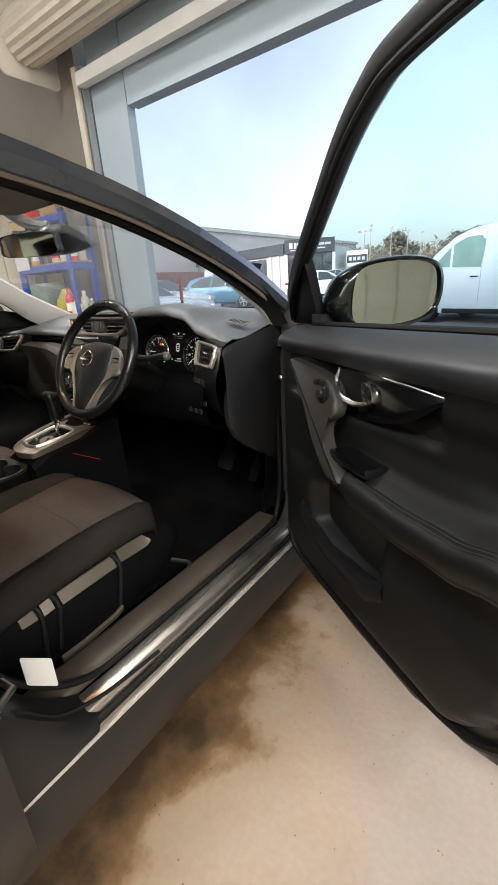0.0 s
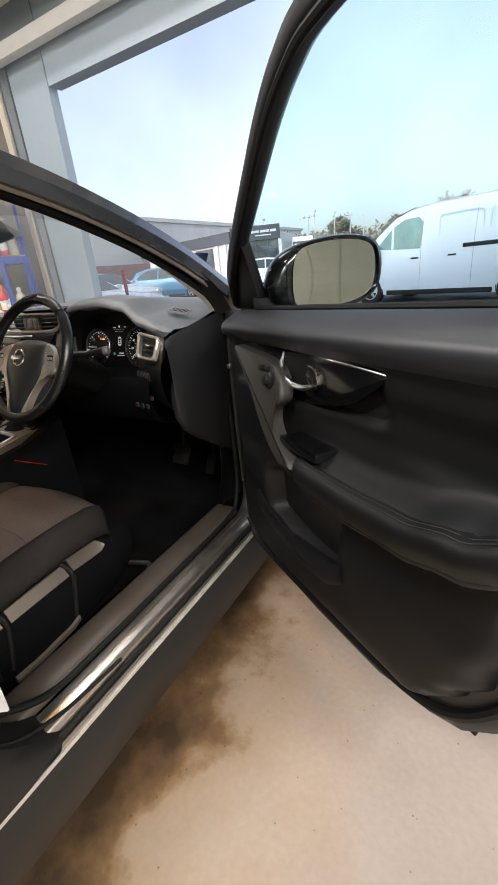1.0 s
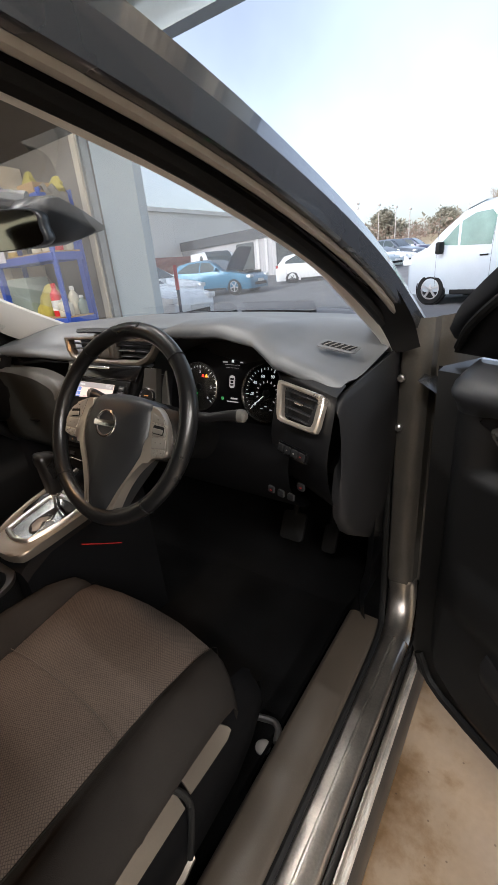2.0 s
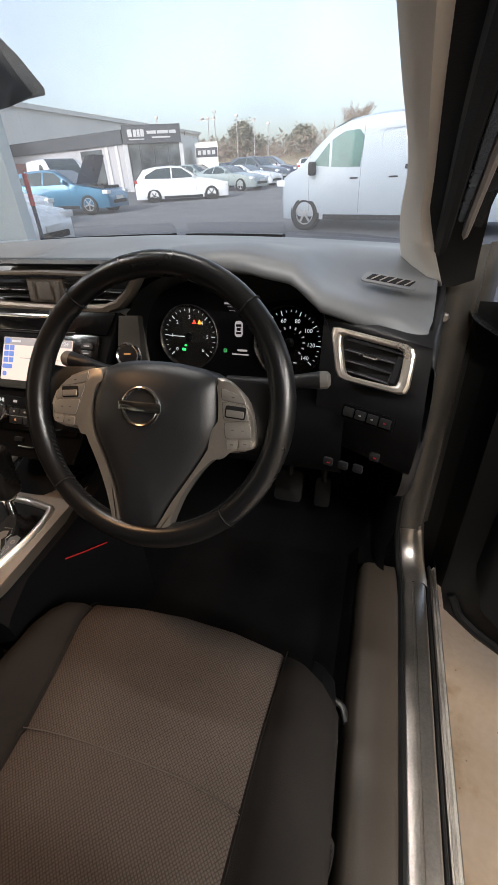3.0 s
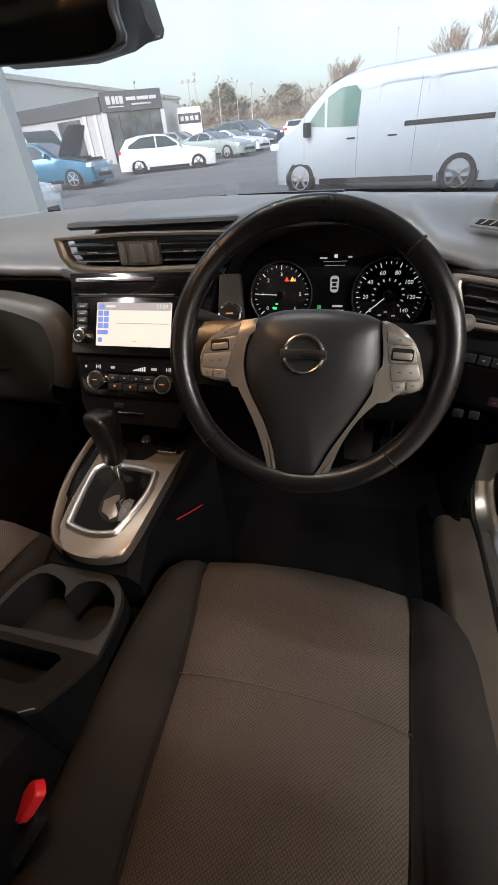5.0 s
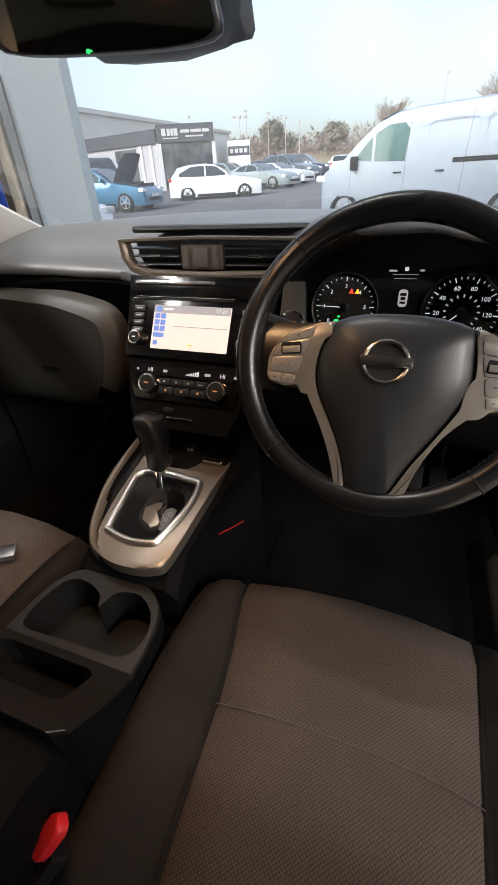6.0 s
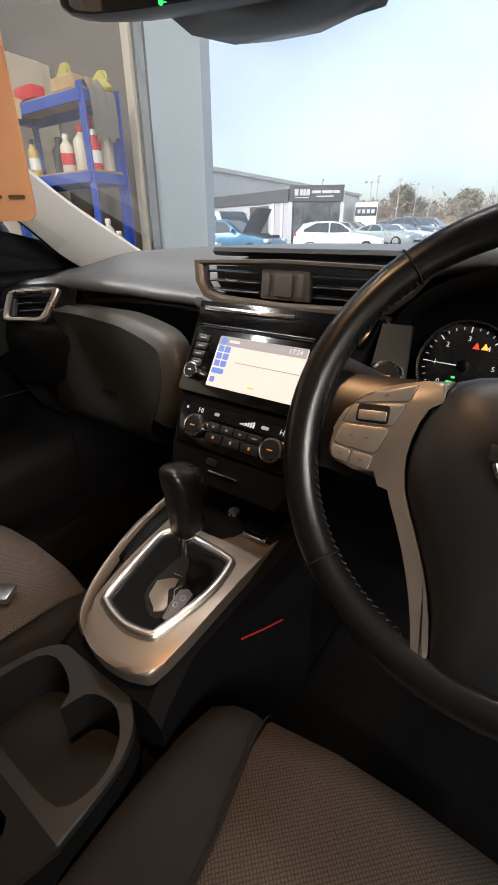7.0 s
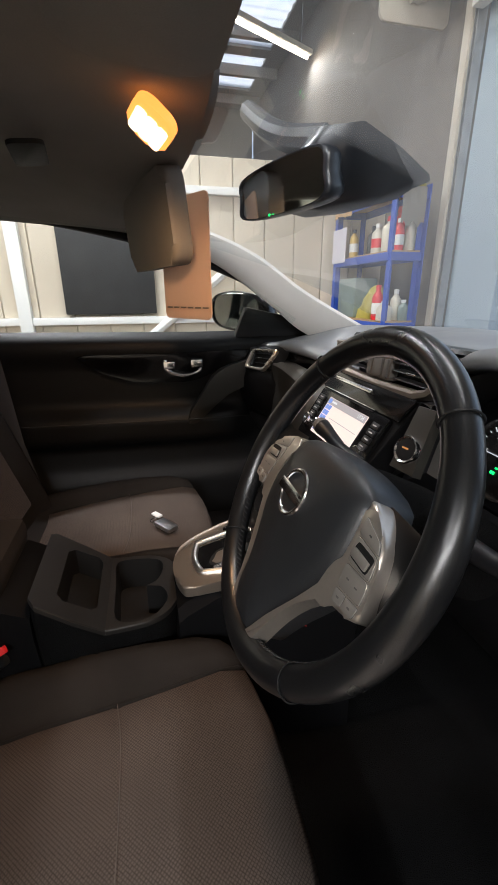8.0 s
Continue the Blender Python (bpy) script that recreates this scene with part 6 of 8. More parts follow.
cluster = part("dial_panel", bm, GAUGE, dashboard, "black instrument cluster with lit dials")
bm = bmesh.new()
arch = [(-0.200, -0.09), (-0.195, 0.03), (-0.15, 0.10), (-0.06, 0.135), (0.03, 0.140), (0.11, 0.122), (0.175, 0.07), (0.19, 0.0), (0.19, -0.09)]
front = crs([(0.36 + x, 0.285 if z > -0.05 else 0.25, 1.016 + z) for x, z in arch], 3)
back = crs([(0.36 + x * 0.98, 0.365, 1.016 + z * 0.80) for x, z in arch], 3)
loft(bm, [front, [a.lerp(b, 0.5) + Vector((0, 0, -0.003)) for a, b in zip(front, back)], back], closed=False)
part("hood_lining", bm, TRIM, cluster, "dark inside of the instrument hood", smooth=60)
bm = bmesh.new()
plate(bm, [(-0.195, -0.075), (-0.150, -0.075), (-0.168, 0.035), (-0.200, 0.03)], 0.006, C @ pose(-0.02, 0, 0.028), 0.002)
part("bezel_cheek", bm, DARK_TRIM, cluster, "brown-grey cheek beside the dials")


def dial(cx, r, first, last, count, labels, needle):
    m = C @ pose(cx, -0.004, 0.0)
    bm = bmesh.new()
    lathe(bm, [(r, 0.0), (r, 0.008), (r * 0.97, 0.010), (r * 0.95, 0.006), (r * 0.95, 0.0)], 40, m)
    d = part("dial", bm, DIAL_RIM, cluster, "round dial with bright rim")
    for i in range(count + 1):
        a = radians(first + (last - first) * i / count)
        big = i % 4 == 0
        bm = bmesh.new()
        box(bm, r * (0.80 if big else 0.83), 0, 0.001, r * (0.12 if big else 0.06), r * (0.022 if big else 0.014), 0.0008, 0, m @ Matrix.Rotation(a, 4, "Z"))
        part("tick", bm, GLOW_WHITE, d)
    for i, txt in enumerate(labels):
        a = radians(first + (last - first) * i / (len(labels) - 1))
        lettering(txt, r * 0.155, m @ pose(r * 0.60 * math.cos(a), r * 0.60 * math.sin(a), 0.001), GLOW_WHITE, d)
    if len(labels) > 7:
        # the finer inner scale
        for i in range(13):
            a = radians(first + (last - first) * i / 12)
            bm = bmesh.new()
            box(bm, r * 0.40, 0, 0.001, r * 0.07, r * 0.035, 0.0006, 0, m @ Matrix.Rotation(a, 4, "Z"))
            part("inner_mark", bm, SCREEN_GREY, d)
    a = radians(first + (last - first) * needle)
    bm = bmesh.new()
    loft(bm, [[m @ Matrix.Rotation(a, 4, "Z") @ Vector(q) for q in ((x, -w, 0.003), (x, w, 0.003), (x, w, 0.0042), (x, -w, 0.0042))] for x, w in ((-r * 0.12, r * 0.016), (r * 0.72, r * 0.006))])
    part("needle", bm, GLOW_WHITE, d, "white needle")
    bm = bmesh.new()
    lathe(bm, [(r * 0.13, 0.0), (r * 0.13, 0.006), (r * 0.08, 0.008)], 20, m)
    part("boss", bm, GAUGE, d, "black needle boss")


dial(-0.097, 0.063, 222, -42, 24, "0123456", 0.165)
dial(0.106, 0.068, 222, -42, 28, ("0", "20", "40", "60", "80", "100", "120", "140"), 0.005)
for x, m in ((-0.0865, GLOW_RED), (-0.0755, GLOW_AMBER)):
    bm = bmesh.new()
    plate(bm, [(-0.0045, -0.0036), (0.0045, -0.0036), (0.0006, 0.0044), (-0.0006, 0.0044)], 0.0006, C @ pose(x, 0.025, 0.0012))
    part("warning_triangle", bm, m, cluster, "lit warning triangle")
for x, y, w, h, m in ((-0.110, -0.029, 0.0085, 0.005, GLOW_GREEN), (-0.106, -0.021, 0.005, 0.003, GLOW_GREEN), (-0.021, -0.026, 0.007, 0.0075, DIM_GREEN), (0.014, -0.024, 0.020, 0.0038, SCREEN_GREY), (0.010, -0.032, 0.034, 0.0026, SCREEN_GREY), (0.006, 0.065, 0.0065, 0.0065, GLOW_WHITE), (-0.017, 0.062, 0.014, 0.003, SCREEN_GREY), (0.032, 0.063, 0.008, 0.003, SCREEN_GREY), (0.005, 0.056, 0.044, 0.0007, SCREEN_GREY), (0.005, 0.049, 0.038, 0.0007, SCREEN_GREY)):
    bm = bmesh.new()
    plate(bm, rrect(w, h, min(w, h) * 0.3), 0.0006, C @ pose(x, y, 0.0012))
    part("lit_symbol", bm, m, cluster, "lit dashboard symbol")
bm = bmesh.new()
plate(bm, rrect(0.016, 0.030, 0.006), 0.0006, C @ pose(0.006, 0.016, 0.0012))
part("car_symbol", bm, SCREEN_GREY, cluster, "small lit picture of a car from above")
bm = bmesh.new()
for y, h, w in ((0.0225, 0.005, 0.011), (0.0085, 0.004, 0.010), (0.0155, 0.006, 0.008)):
    plate(bm, rrect(w, h, 0.0012), 0.0004, C @ pose(0.006, y, 0.0019))
part("car_windows", bm, GAUGE, cluster, "dark windows of the car picture")
lettering("P", 0.007, C @ pose(-0.021, -0.026, 0.0022), GAUGE, cluster)
for a in (-25, 35, 80):
    bm = bmesh.new()
    box(bm, 0.016 * math.cos(radians(a + 60)), 0.016 * math.sin(radians(a + 60)) - 0.05, 0.0014, 0.006, 0.0015, 0.0006, 0, C @ pose(0.106, 0, 0, 0, 0, 0))
    part("fuel_tick", bm, GLOW_WHITE, cluster)

# lower panel under the wheel, switches, start button, column
bm = bmesh.new()
loft(bm, [crs([(x, 0.30, 0.955), (x, 0.245, 0.935), (x, 0.225, 0.90), (x, 0.235, 0.84), (x, 0.28, 0.78), (x, 0.42, 0.74)], 4) for x in [0.135 + 0.05 * i for i in range(10)]], closed=False)
part("lower_panel", bm, CONSOLE_BLACK, dashboard, "black panel under the steering wheel", smooth=60)
sw = basis((0.622, 0.180, 0.965), (1, -0.45, 0), (0, 0.3, 1))
bm = bmesh.new()
plate(bm, rrect(0.085, 0.022, 0.004), 0.006, sw @ pose(0, 0, -0.004), 0.002)
switches = part("switch_bank", bm, PIANO, dashboard, "small black switch bank")
for i in range(4):
    bm = bmesh.new()
    plate(bm, rrect(0.017, 0.014, 0.002), 0.003, sw @ pose(-0.030 + 0.020 * i, 0, 0.002), 0.001)
    part("switch", bm, END_BLACK, switches)
    bm = bmesh.new()
    plate(bm, rrect(0.004, 0.002, 0.0007), 0.0004, sw @ pose(-0.030 + 0.020 * i, 0, 0.0054))
    part("switch_mark", bm, GREY_KEY if i in (1, 2) else DIM_RED if i == 3 else TRIM, switches, "switch symbol")
for x, y, z, m in ((0.569, 0.190, 0.872, DIM_RED), (0.594, 0.185, 0.871, TRIM), (0.618, 0.181, 0.871, TRIM), (0.641, 0.181, 0.898, DIM_RED)):
    bm = bmesh.new()
    plate(bm, rrect(0.016, 0.014, 0.003), 0.005, basis((x, y - 0.004, z), (1, -0.3, 0), (0, 0.1, 1)), 0.0015)
    b = part("round_switch", bm, END_BLACK, dashboard, "small black switch")
    bm = bmesh.new()
    plate(bm, rrect(0.005, 0.0022, 0.0006), 0.0006, basis((x, y - 0.0095, z), (1, -0.3, 0), (0, 0.1, 1)))
    part("switch_light", bm, m, b, "lit switch mark")
m = basis((0.190, 0.238, 1.012), (1, 0.15, 0), (0, 0.4, 1))
bm = bmesh.new()
lathe(bm, [(0.023, -0.01), (0.023, 0.004), (0.021, 0.007), (0.018, 0.005), (0.018, 0.0)], 28, m)
start = part("start_button", bm, CHROME, dashboard, "round start button with chrome ring")
bm = bmesh.new()
lathe(bm, [(0.0175, 0.0), (0.0175, 0.005), (0.001, 0.006)], 24, m)
part("button_face", bm, TRIM, start, "black button face")
bm = bmesh.new()
plate(bm, rrect(0.013, 0.0026, 0.001), 0.0005, m @ pose(0, 0.002, 0.0062))
part("button_mark", bm, DIM_AMBER, start, "lit red mark")
bm = bmesh.new()
plate(bm, [(-0.026, -0.05), (0.026, -0.05), (0.020, 0.055), (-0.018, 0.055)], 0.02, m @ pose(0, 0.015, -0.022), 0.004)
part("button_panel", bm, GRIP, dashboard, "brown-grey panel round the start button")

# steering wheel: its axis leans back by 28 degrees
WHEEL = Matrix.Translation((0.3615, 0.0115, 1.0482)) @ Matrix.Rotation(radians(61.9), 4, "X")


def ring_at(a, r=0.168, z=0.0):
    return WHEEL @ Vector((r * math.cos(a), r * math.sin(a), z))


WUP = WHEEL.to_3x3() @ Vector((0, 0, 1))
bm = bmesh.new()
tube(bm, [ring_at(2 * math.pi * i / 96) for i in range(96)], [0.0140 + 0.0014 * (math.cos(4 * math.pi * i / 96) ** 2) for i in range(96)], 16, True, up=WUP)
steering_wheel = part("steering_wheel", bm, LEATHER, car, "black leather three-spoke steering wheel", smooth=60)
for a in (46, 133, 225, 312):
    bm = bmesh.new()
    a = radians(a)
    tube(bm, [ring_at(a) + (WHEEL.to_3x3() @ Vector((math.cos(a), math.sin(a), 0))) * 0.0150 * math.cos(b) + WUP * 0.0150 * math.sin(b) for b in [2 * math.pi * i / 24 for i in range(24)]], 0.0010, 6, True, up=WHEEL.to_3x3() @ Vector((-math.sin(a), math.cos(a), 0)))
    part("seam", bm, RUBBER, steering_wheel, "leather seam round the rim")
bm = bmesh.new()
for i in range(150):
    a = 2 * math.pi * i / 150
    if 50 < math.degrees(a) < 130:
        continue
    p, q = ring_at(a, 0.1532, 0.003), ring_at(a + 0.022, 0.1532, -0.003)
    tube(bm, [p, q], 0.0007, 4)
stitch = part("stitching", bm, STITCH, steering_wheel, "grey stitching on the rim's inside")
stitch["kind"] = "stuff"
# hub: domed airbag cover
hub = [(-0.060, 0.041), (-0.030, 0.050), (0.013, 0.052), (0.054, 0.049), (0.087, 0.039), (0.092, 0.015), (0.094, -0.013), (0.091, -0.033), (0.076, -0.063), (0.060, -0.090), (0.043, -0.118), (0.031, -0.142), (0.022, -0.159), (0.0, -0.163), (-0.025, -0.161), (-0.032, -0.129), (-0.044, -0.098), (-0.058, -0.072), (-0.072, -0.046), (-0.078, -0.020), (-0.076, 0.005), (-0.068, 0.026)]
out = [p for p in crs([(x, y, 0) for x, y in hub], 2, True)]
bm = bmesh.new()
loft(bm, [[WHEEL @ Vector((p.x * k, p.y * k - 0.02 * (1 - k), z)) for p in out] for k, z in ((1.0, -0.04), (1.0, -0.002), (0.985, 0.003), (0.93, 0.009), (0.78, 0.016), (0.5, 0.021), (0.2, 0.023))])
part("airbag_cover", bm, HUB, steering_wheel, "black domed airbag cover", smooth=60)
# chrome emblem: a ring and a plain bar
bm = bmesh.new()
tube(bm, [WHEEL @ Vector((0.0235 * math.cos(a) + 0.001, 0.0225 * math.sin(a) - 0.005, 0.0235)) for a in [2 * math.pi * i / 40 for i in range(40)]], 0.0026, 8, True, up=WUP)
emblem = part("emblem_ring", bm, CHROME, steering_wheel, "chrome ring emblem")
bm = bmesh.new()
box(bm, 0.001, -0.005, 0.0255, 0.056, 0.0115, 0.004, 0.0012, WHEEL)
part("emblem_bar", bm, CHROME, steering_wheel, "plain chrome bar across the emblem")
# satin Y-shaped side pieces: button pod and lower spoke in one
LEFT_PIECE = [(-0.061, 0.040), (-0.098, 0.030), (-0.120, 0.019), (-0.132, 0.004), (-0.138, -0.014), (-0.138, -0.030), (-0.130, -0.039), (-0.098, -0.043), (-0.088, -0.043), (-0.079, -0.058), (-0.063, -0.086), (-0.049, -0.117), (-0.040, -0.144), (-0.035, -0.160), (-0.025, -0.163), (-0.032, -0.129), (-0.044, -0.098), (-0.058, -0.072), (-0.072, -0.046), (-0.078, -0.020), (-0.076, 0.005), (-0.068, 0.026)]
RIGHT_PIECE = [(0.088, 0.038), (0.103, 0.034), (0.119, 0.023), (0.129, 0.012), (0.136, -0.007), (0.141, -0.030), (0.139, -0.040), (0.120, -0.047), (0.104, -0.049), (0.092, -0.058), (0.072, -0.080), (0.056, -0.108), (0.046, -0.135), (0.038, -0.157), (0.022, -0.161), (0.031, -0.142), (0.043, -0.118), (0.060, -0.090), (0.076, -0.063), (0.091, -0.033), (0.094, -0.013), (0.092, 0.015)]
LEFT_KEYS = (((-0.1165, 0.0185), (-0.0830, 0.0330), (-0.0865, 0.0188), (-0.1268, 0.0098)), ((-0.1275, 0.0082), (-0.0870, 0.0174), (-0.0928, -0.0022), (-0.1325, -0.0068)), ((-0.1325, -0.0082), (-0.0938, -0.0036), (-0.1002, -0.0258), (-0.1352, -0.0246)), ((-0.1350, -0.0262), (-0.1190, -0.0270), (-0.1190, -0.0375), (-0.1325, -0.0365)), ((-0.1178, -0.0270), (-0.1008, -0.0274), (-0.1020, -0.0388), (-0.1178, -0.0382)))
RIGHT_KEYS = (((0.0947, 0.0268), (0.1231, 0.0178), (0.1275, 0.0096), (0.0968, 0.0122)), ((0.0970, 0.0106), (0.1282, 0.0080), (0.1330, -0.0092), (0.1010, -0.0112)), ((0.1018, -0.0128), (0.1338, -0.0106), (0.1372, -0.0280), (0.1050, -0.0318)), ((0.1060, -0.0334), (0.1206, -0.0318), (0.1210, -0.0418), (0.1082, -0.0443)), ((0.1220, -0.0316), (0.1374, -0.0296), (0.1364, -0.0396), (0.1224, -0.0416)))


def rounded(quad, grow=1.0, soft_edge=0.22):
    """A four-cornered outline with rounded corners, grown about its middle."""
    c = sum((Vector(q) for q in quad), Vector((0, 0))) / 4
    q, out = [c + (Vector(p) - c) * grow for p in quad], []
    for i, p in enumerate(q):
        a, b = q[i - 1], q[(i + 1) % 4]
        r = soft_edge * min((a - p).length, (b - p).length)
        p0, p1 = p + (a - p).normalized() * r, p + (b - p).normalized() * r
        out += [p0, p0 * 0.2 + p * 0.6 + p1 * 0.2, p1]
    return [tuple(v) for v in out]


for s, outline, keys in ((-1, LEFT_PIECE, LEFT_KEYS), (1, RIGHT_PIECE, RIGHT_KEYS)):
    bm = bmesh.new()
    ordered = [(p.x, p.y) for p in crs([(x, y, 0) for x, y in outline], 2, True)]
    plate(bm, ordered, 0.019, WHEEL @ pose(0, 0, -0.011), 0.0055, 4)
    pod = part("silver_spoke", bm, BEIGE, steering_wheel, "satin silver spoke with its button pod", smooth=50)
    for k, quad in enumerate(keys):
        bm = bmesh.new()
        plate(bm, rounded(quad, 1.02), 0.0006, WHEEL @ pose(0, 0, 0.0077))
        part("button_gap", bm, DARK_TRIM, pod, "dark gap round the button")
        bm = bmesh.new()
        plate(bm, rounded(quad, 0.98), 0.0014, WHEEL @ pose(0, 0, 0.0078), 0.0006)
        key = part("pod_button", bm, BUTTON, pod, "satin button")
        mid = sum((Vector(q) for q in quad), Vector((0, 0))) / 4
        tilt = math.degrees(math.atan2(quad[1][1] - quad[0][1], quad[1][0] - quad[0][0])) * 0.5
        at = WHEEL @ pose(mid.x, mid.y, 0.0091, 0, 0, tilt)
        if k == 1:
            bm = bmesh.new()
            plate(bm, rounded(((-0.0125, 0.0072), (0.0125, 0.0072), (0.0125, -0.0072), (-0.0125, -0.0072))), 0.0004, at)
            part("rocker_well", bm, RUBBER, key, "dark rocker well")
            bm = bmesh.new()
            box(bm, 0, -0.0016, 0.0012, 0.0215, 0.0078, 0.0026, 0.0011, at, 2)
            part("rocker", bm, BUTTON, key, "satin rocker switch")
        else:
            for dx in ((-0.006, 0.006) if k == 2 else (0.0,)):
                bm = bmesh.new()
                plate(bm, rrect(0.0036, 0.0014, 0.0005), 0.0003, at @ pose(dx, 0, 0))
                part("button_mark", bm, DARK_TRIM, key, "dark button mark")
    # black spoke to the rim
    bm = bmesh.new()
    loft(bm, [[WHEEL @ Vector((s * x, y, z)) for y, z in ((0.034 * k + 0.004, -0.012), (0.020 * k, -0.004), (-0.020 * k, -0.004), (-0.050 * k, -0.010), (-0.02, -0.024), (0.01, -0.024))] for x, k in ((0.090, 1.05), (0.115, 1.0), (0.140, 0.95), (0.160, 1.0))])
    part("side_spoke", bm, LEATHER, steering_wheel, "black side spoke", smooth=60)
bm = bmesh.new()
lathe(bm, [(0.048, -0.04), (0.052, -0.07), (0.054, -0.12), (0.05, -0.24)], 24, WHEEL)
part("column_shroud", bm, CARPET, dashboard, "black steering column shroud", smooth=60)
for s, tip in ((1, Vector((0.556, 0.118, 1.048))), (-1, Vector((0.188, 0.095, 1.060)))):
    root = Vector((0.362 + s * 0.07, 0.10, 1.04))
    bm = bmesh.new()
    tube(bm, [root, root.lerp(tip, 0.5) + Vector((0, 0.0, -0.004)), root.lerp(tip, 0.8), tip], [0.012, 0.0090, 0.0095, 0.0120], 12)
    st = part("stalk", bm, TRIM, dashboard, "black column stalk")
    bm = bmesh.new()
    tube(bm, [tip, tip + (tip - root).normalized() * 0.010, tip + (tip - root).normalized() * 0.014], [0.0122, 0.0112, 0.007], 12)
    part("stalk_tip", bm, DARK_TRIM, st, "grey stalk tip")

# ---- inside the car: console, seats, doors, roof ----
# centre console with gear gate
bm = bmesh.new()
rows = []
for y, zt, w, cx in ((0.22, 0.80, 0.115, 0.004), (0.12, 0.765, 0.108, 0.0), (0.05, 0.742, 0.100, -0.006), (-0.05, 0.728, 0.092, -0.004), (-0.11, 0.708, 0.095, 0.004), (-0.125, 0.700, 0.098, 0.006), (-0.13, 0.615, 0.098, 0.006), (-0.25, 0.612, 0.100, 0.006), (-0.355, 0.612, 0.105, 0.0), (-0.364, 0.765, 0.104, 0.0), (-0.40, 0.785, 0.106, 0.0), (-0.80, 0.79, 0.106, 0.0)):
    rows.append([(cx - w - 0.01, y, 0.34), (cx - w - 0.004, y, zt - 0.06), (cx - w, y, zt - 0.022), (cx - w + 0.02, y, zt - 0.006), (cx, y, zt - 0.005), (cx + w - 0.02, y, zt - 0.006), (cx + w, y, zt - 0.022), (cx + w + 0.004, y, zt - 0.06), (cx + w + 0.01, y, 0.34)])
loft(bm, rows, closed=False)
console = part("centre_console", bm, CONSOLE_BLACK, car, "black plastic centre console")
TRAY = mat("brown_grey_tray_plastic", (0.013, 0.012, 0.011), 0.44, vary=0.08, fine=500, bump=0.1, depth=0.0004, spec=0.35)
SATIN_CHROME = mat("satin_chrome", (0.86, 0.85, 0.84), 0.34, 1.0, vary=0.03, bump=0)
K = basis((-0.012, 0.0, 0.742), (1, 0, 0), (0, 1, 0.12))
gate = [(-0.058, 0.069), (-0.022, 0.082), (0.060, 0.077), (0.077, 0.065), (0.080, 0.008), (0.064, -0.066), (0.054, -0.080), (0.013, -0.087), (-0.033, -0.077), (-0.043, -0.063), (-0.060, 0.035)]
cover = [(-0.092, 0.195), (-0.078, 0.126), (-0.070, 0.015), (-0.058, -0.060), (-0.042, -0.103), (-0.012, -0.122), (0.032, -0.127), (0.076, -0.117), (0.093, -0.090), (0.100, 0.055), (0.107, 0.148), (0.095, 0.175), (0.060, 0.170), (0.052, 0.115), (0.030, 0.100), (-0.040, 0.098), (-0.062, 0.115), (-0.078, 0.200)]


def shrink(outline, k, cx=0.010, cy=-0.002):
    return [(cx + (x - cx) * k, cy + (y - cy) * k) for x, y in outline]


def soft(outline, n=3):
    return [(p.x, p.y) for p in crs([(x, y, 0) for x, y in outline], n, True)]


bm = bmesh.new()
plate(bm, soft(cover), 0.022, K @ pose(0, 0, -0.018), 0.007, 4)
surround = part("gear_surround", bm, WARM_TRIM, console, "satin bronze-grey gear surround", smooth=50)
bm = bmesh.new()
tube(bm, [K @ Vector((x, y, 0.0045)) for x, y in soft(shrink(gate, 0.95), 3)], 0.0072, 10, True)
part("gear_bezel", bm, SATIN_CHROME, console, "thick rounded chrome gear gate bezel", smooth=70)
bm = bmesh.new()
plate(bm, soft(shrink(gate, 0.93), 2), 0.003, K @ pose(0, 0, 0.0015))
part("gate_plate", bm, PIANO, console, "gloss black gear gate")
bm = bmesh.new()
plate(bm, soft([(0.001, 0.050), (0.012, 0.046), (0.030, 0.018), (0.039, 0.004), (0.050, -0.044), (0.034, -0.056), (0.004, -0.038), (-0.004, -0.010)], 2), 0.0010, K @ pose(0, 0, 0.0046))
slot = part("gate_slot", bm, RUBBER, console, "black stepped gear slot")
bm = bmesh.new()
plate(bm, [(0.002, -0.012), (0.018, 0.004), (0.027, 0.006), (0.031, -0.006), (0.026, -0.014), (0.044, -0.034), (0.044, -0.042), (0.034, -0.050), (0.028, -0.044), (0.010, -0.036)], 0.0016, K @ pose(0, 0, 0.0058), 0.0006)
part("slot_plate", bm, WARM_TRIM, slot, "satin silver plate in the gear slot")
bm = bmesh.new()
tube(bm, [K @ Vector((x, y, 0.0062)) for x, y in ((0.014, 0.010), (0.030, 0.012), (0.037, 0.0), (0.034, -0.010), (0.050, -0.030), (0.051, -0.042))], 0.0011, 6)
part("gate_edge", bm, CHROME, slot, "bright edge of the gear slot")
GATE_GREY = mat("blue_grey_gate_plastic", (0.12, 0.13, 0.145), 0.3, vary=0.05, bump=0)
bm = bmesh.new()
plate(bm, soft([(0.040, -0.006), (0.060, -0.002), (0.061, -0.040), (0.050, -0.050)], 2), 0.0010, K @ pose(0, 0, 0.0052))
scale_strip = part("gear_scale", bm, GATE_GREY, console, "blue-grey gear position strip")
for i in range(2):
    bm = bmesh.new()
    lathe(bm, [(0.0042, 0.0), (0.0042, 0.0010), (0.0028, 0.0010), (0.0028, 0.0)], 14, K @ pose(0.053 - 0.002 * i, -0.014 - 0.013 * i, 0.0061))
    part("gear_mark", bm, GREY_KEY, scale_strip, "pale ring mark")
# satin side rail with a gloss infill beside the gate
RAIL = [(-0.136, 0.19), (-0.132, 0.11), (-0.127, 0.053), (-0.112, -0.006), (-0.089, -0.064), (-0.060, -0.104), (-0.030, -0.120)]
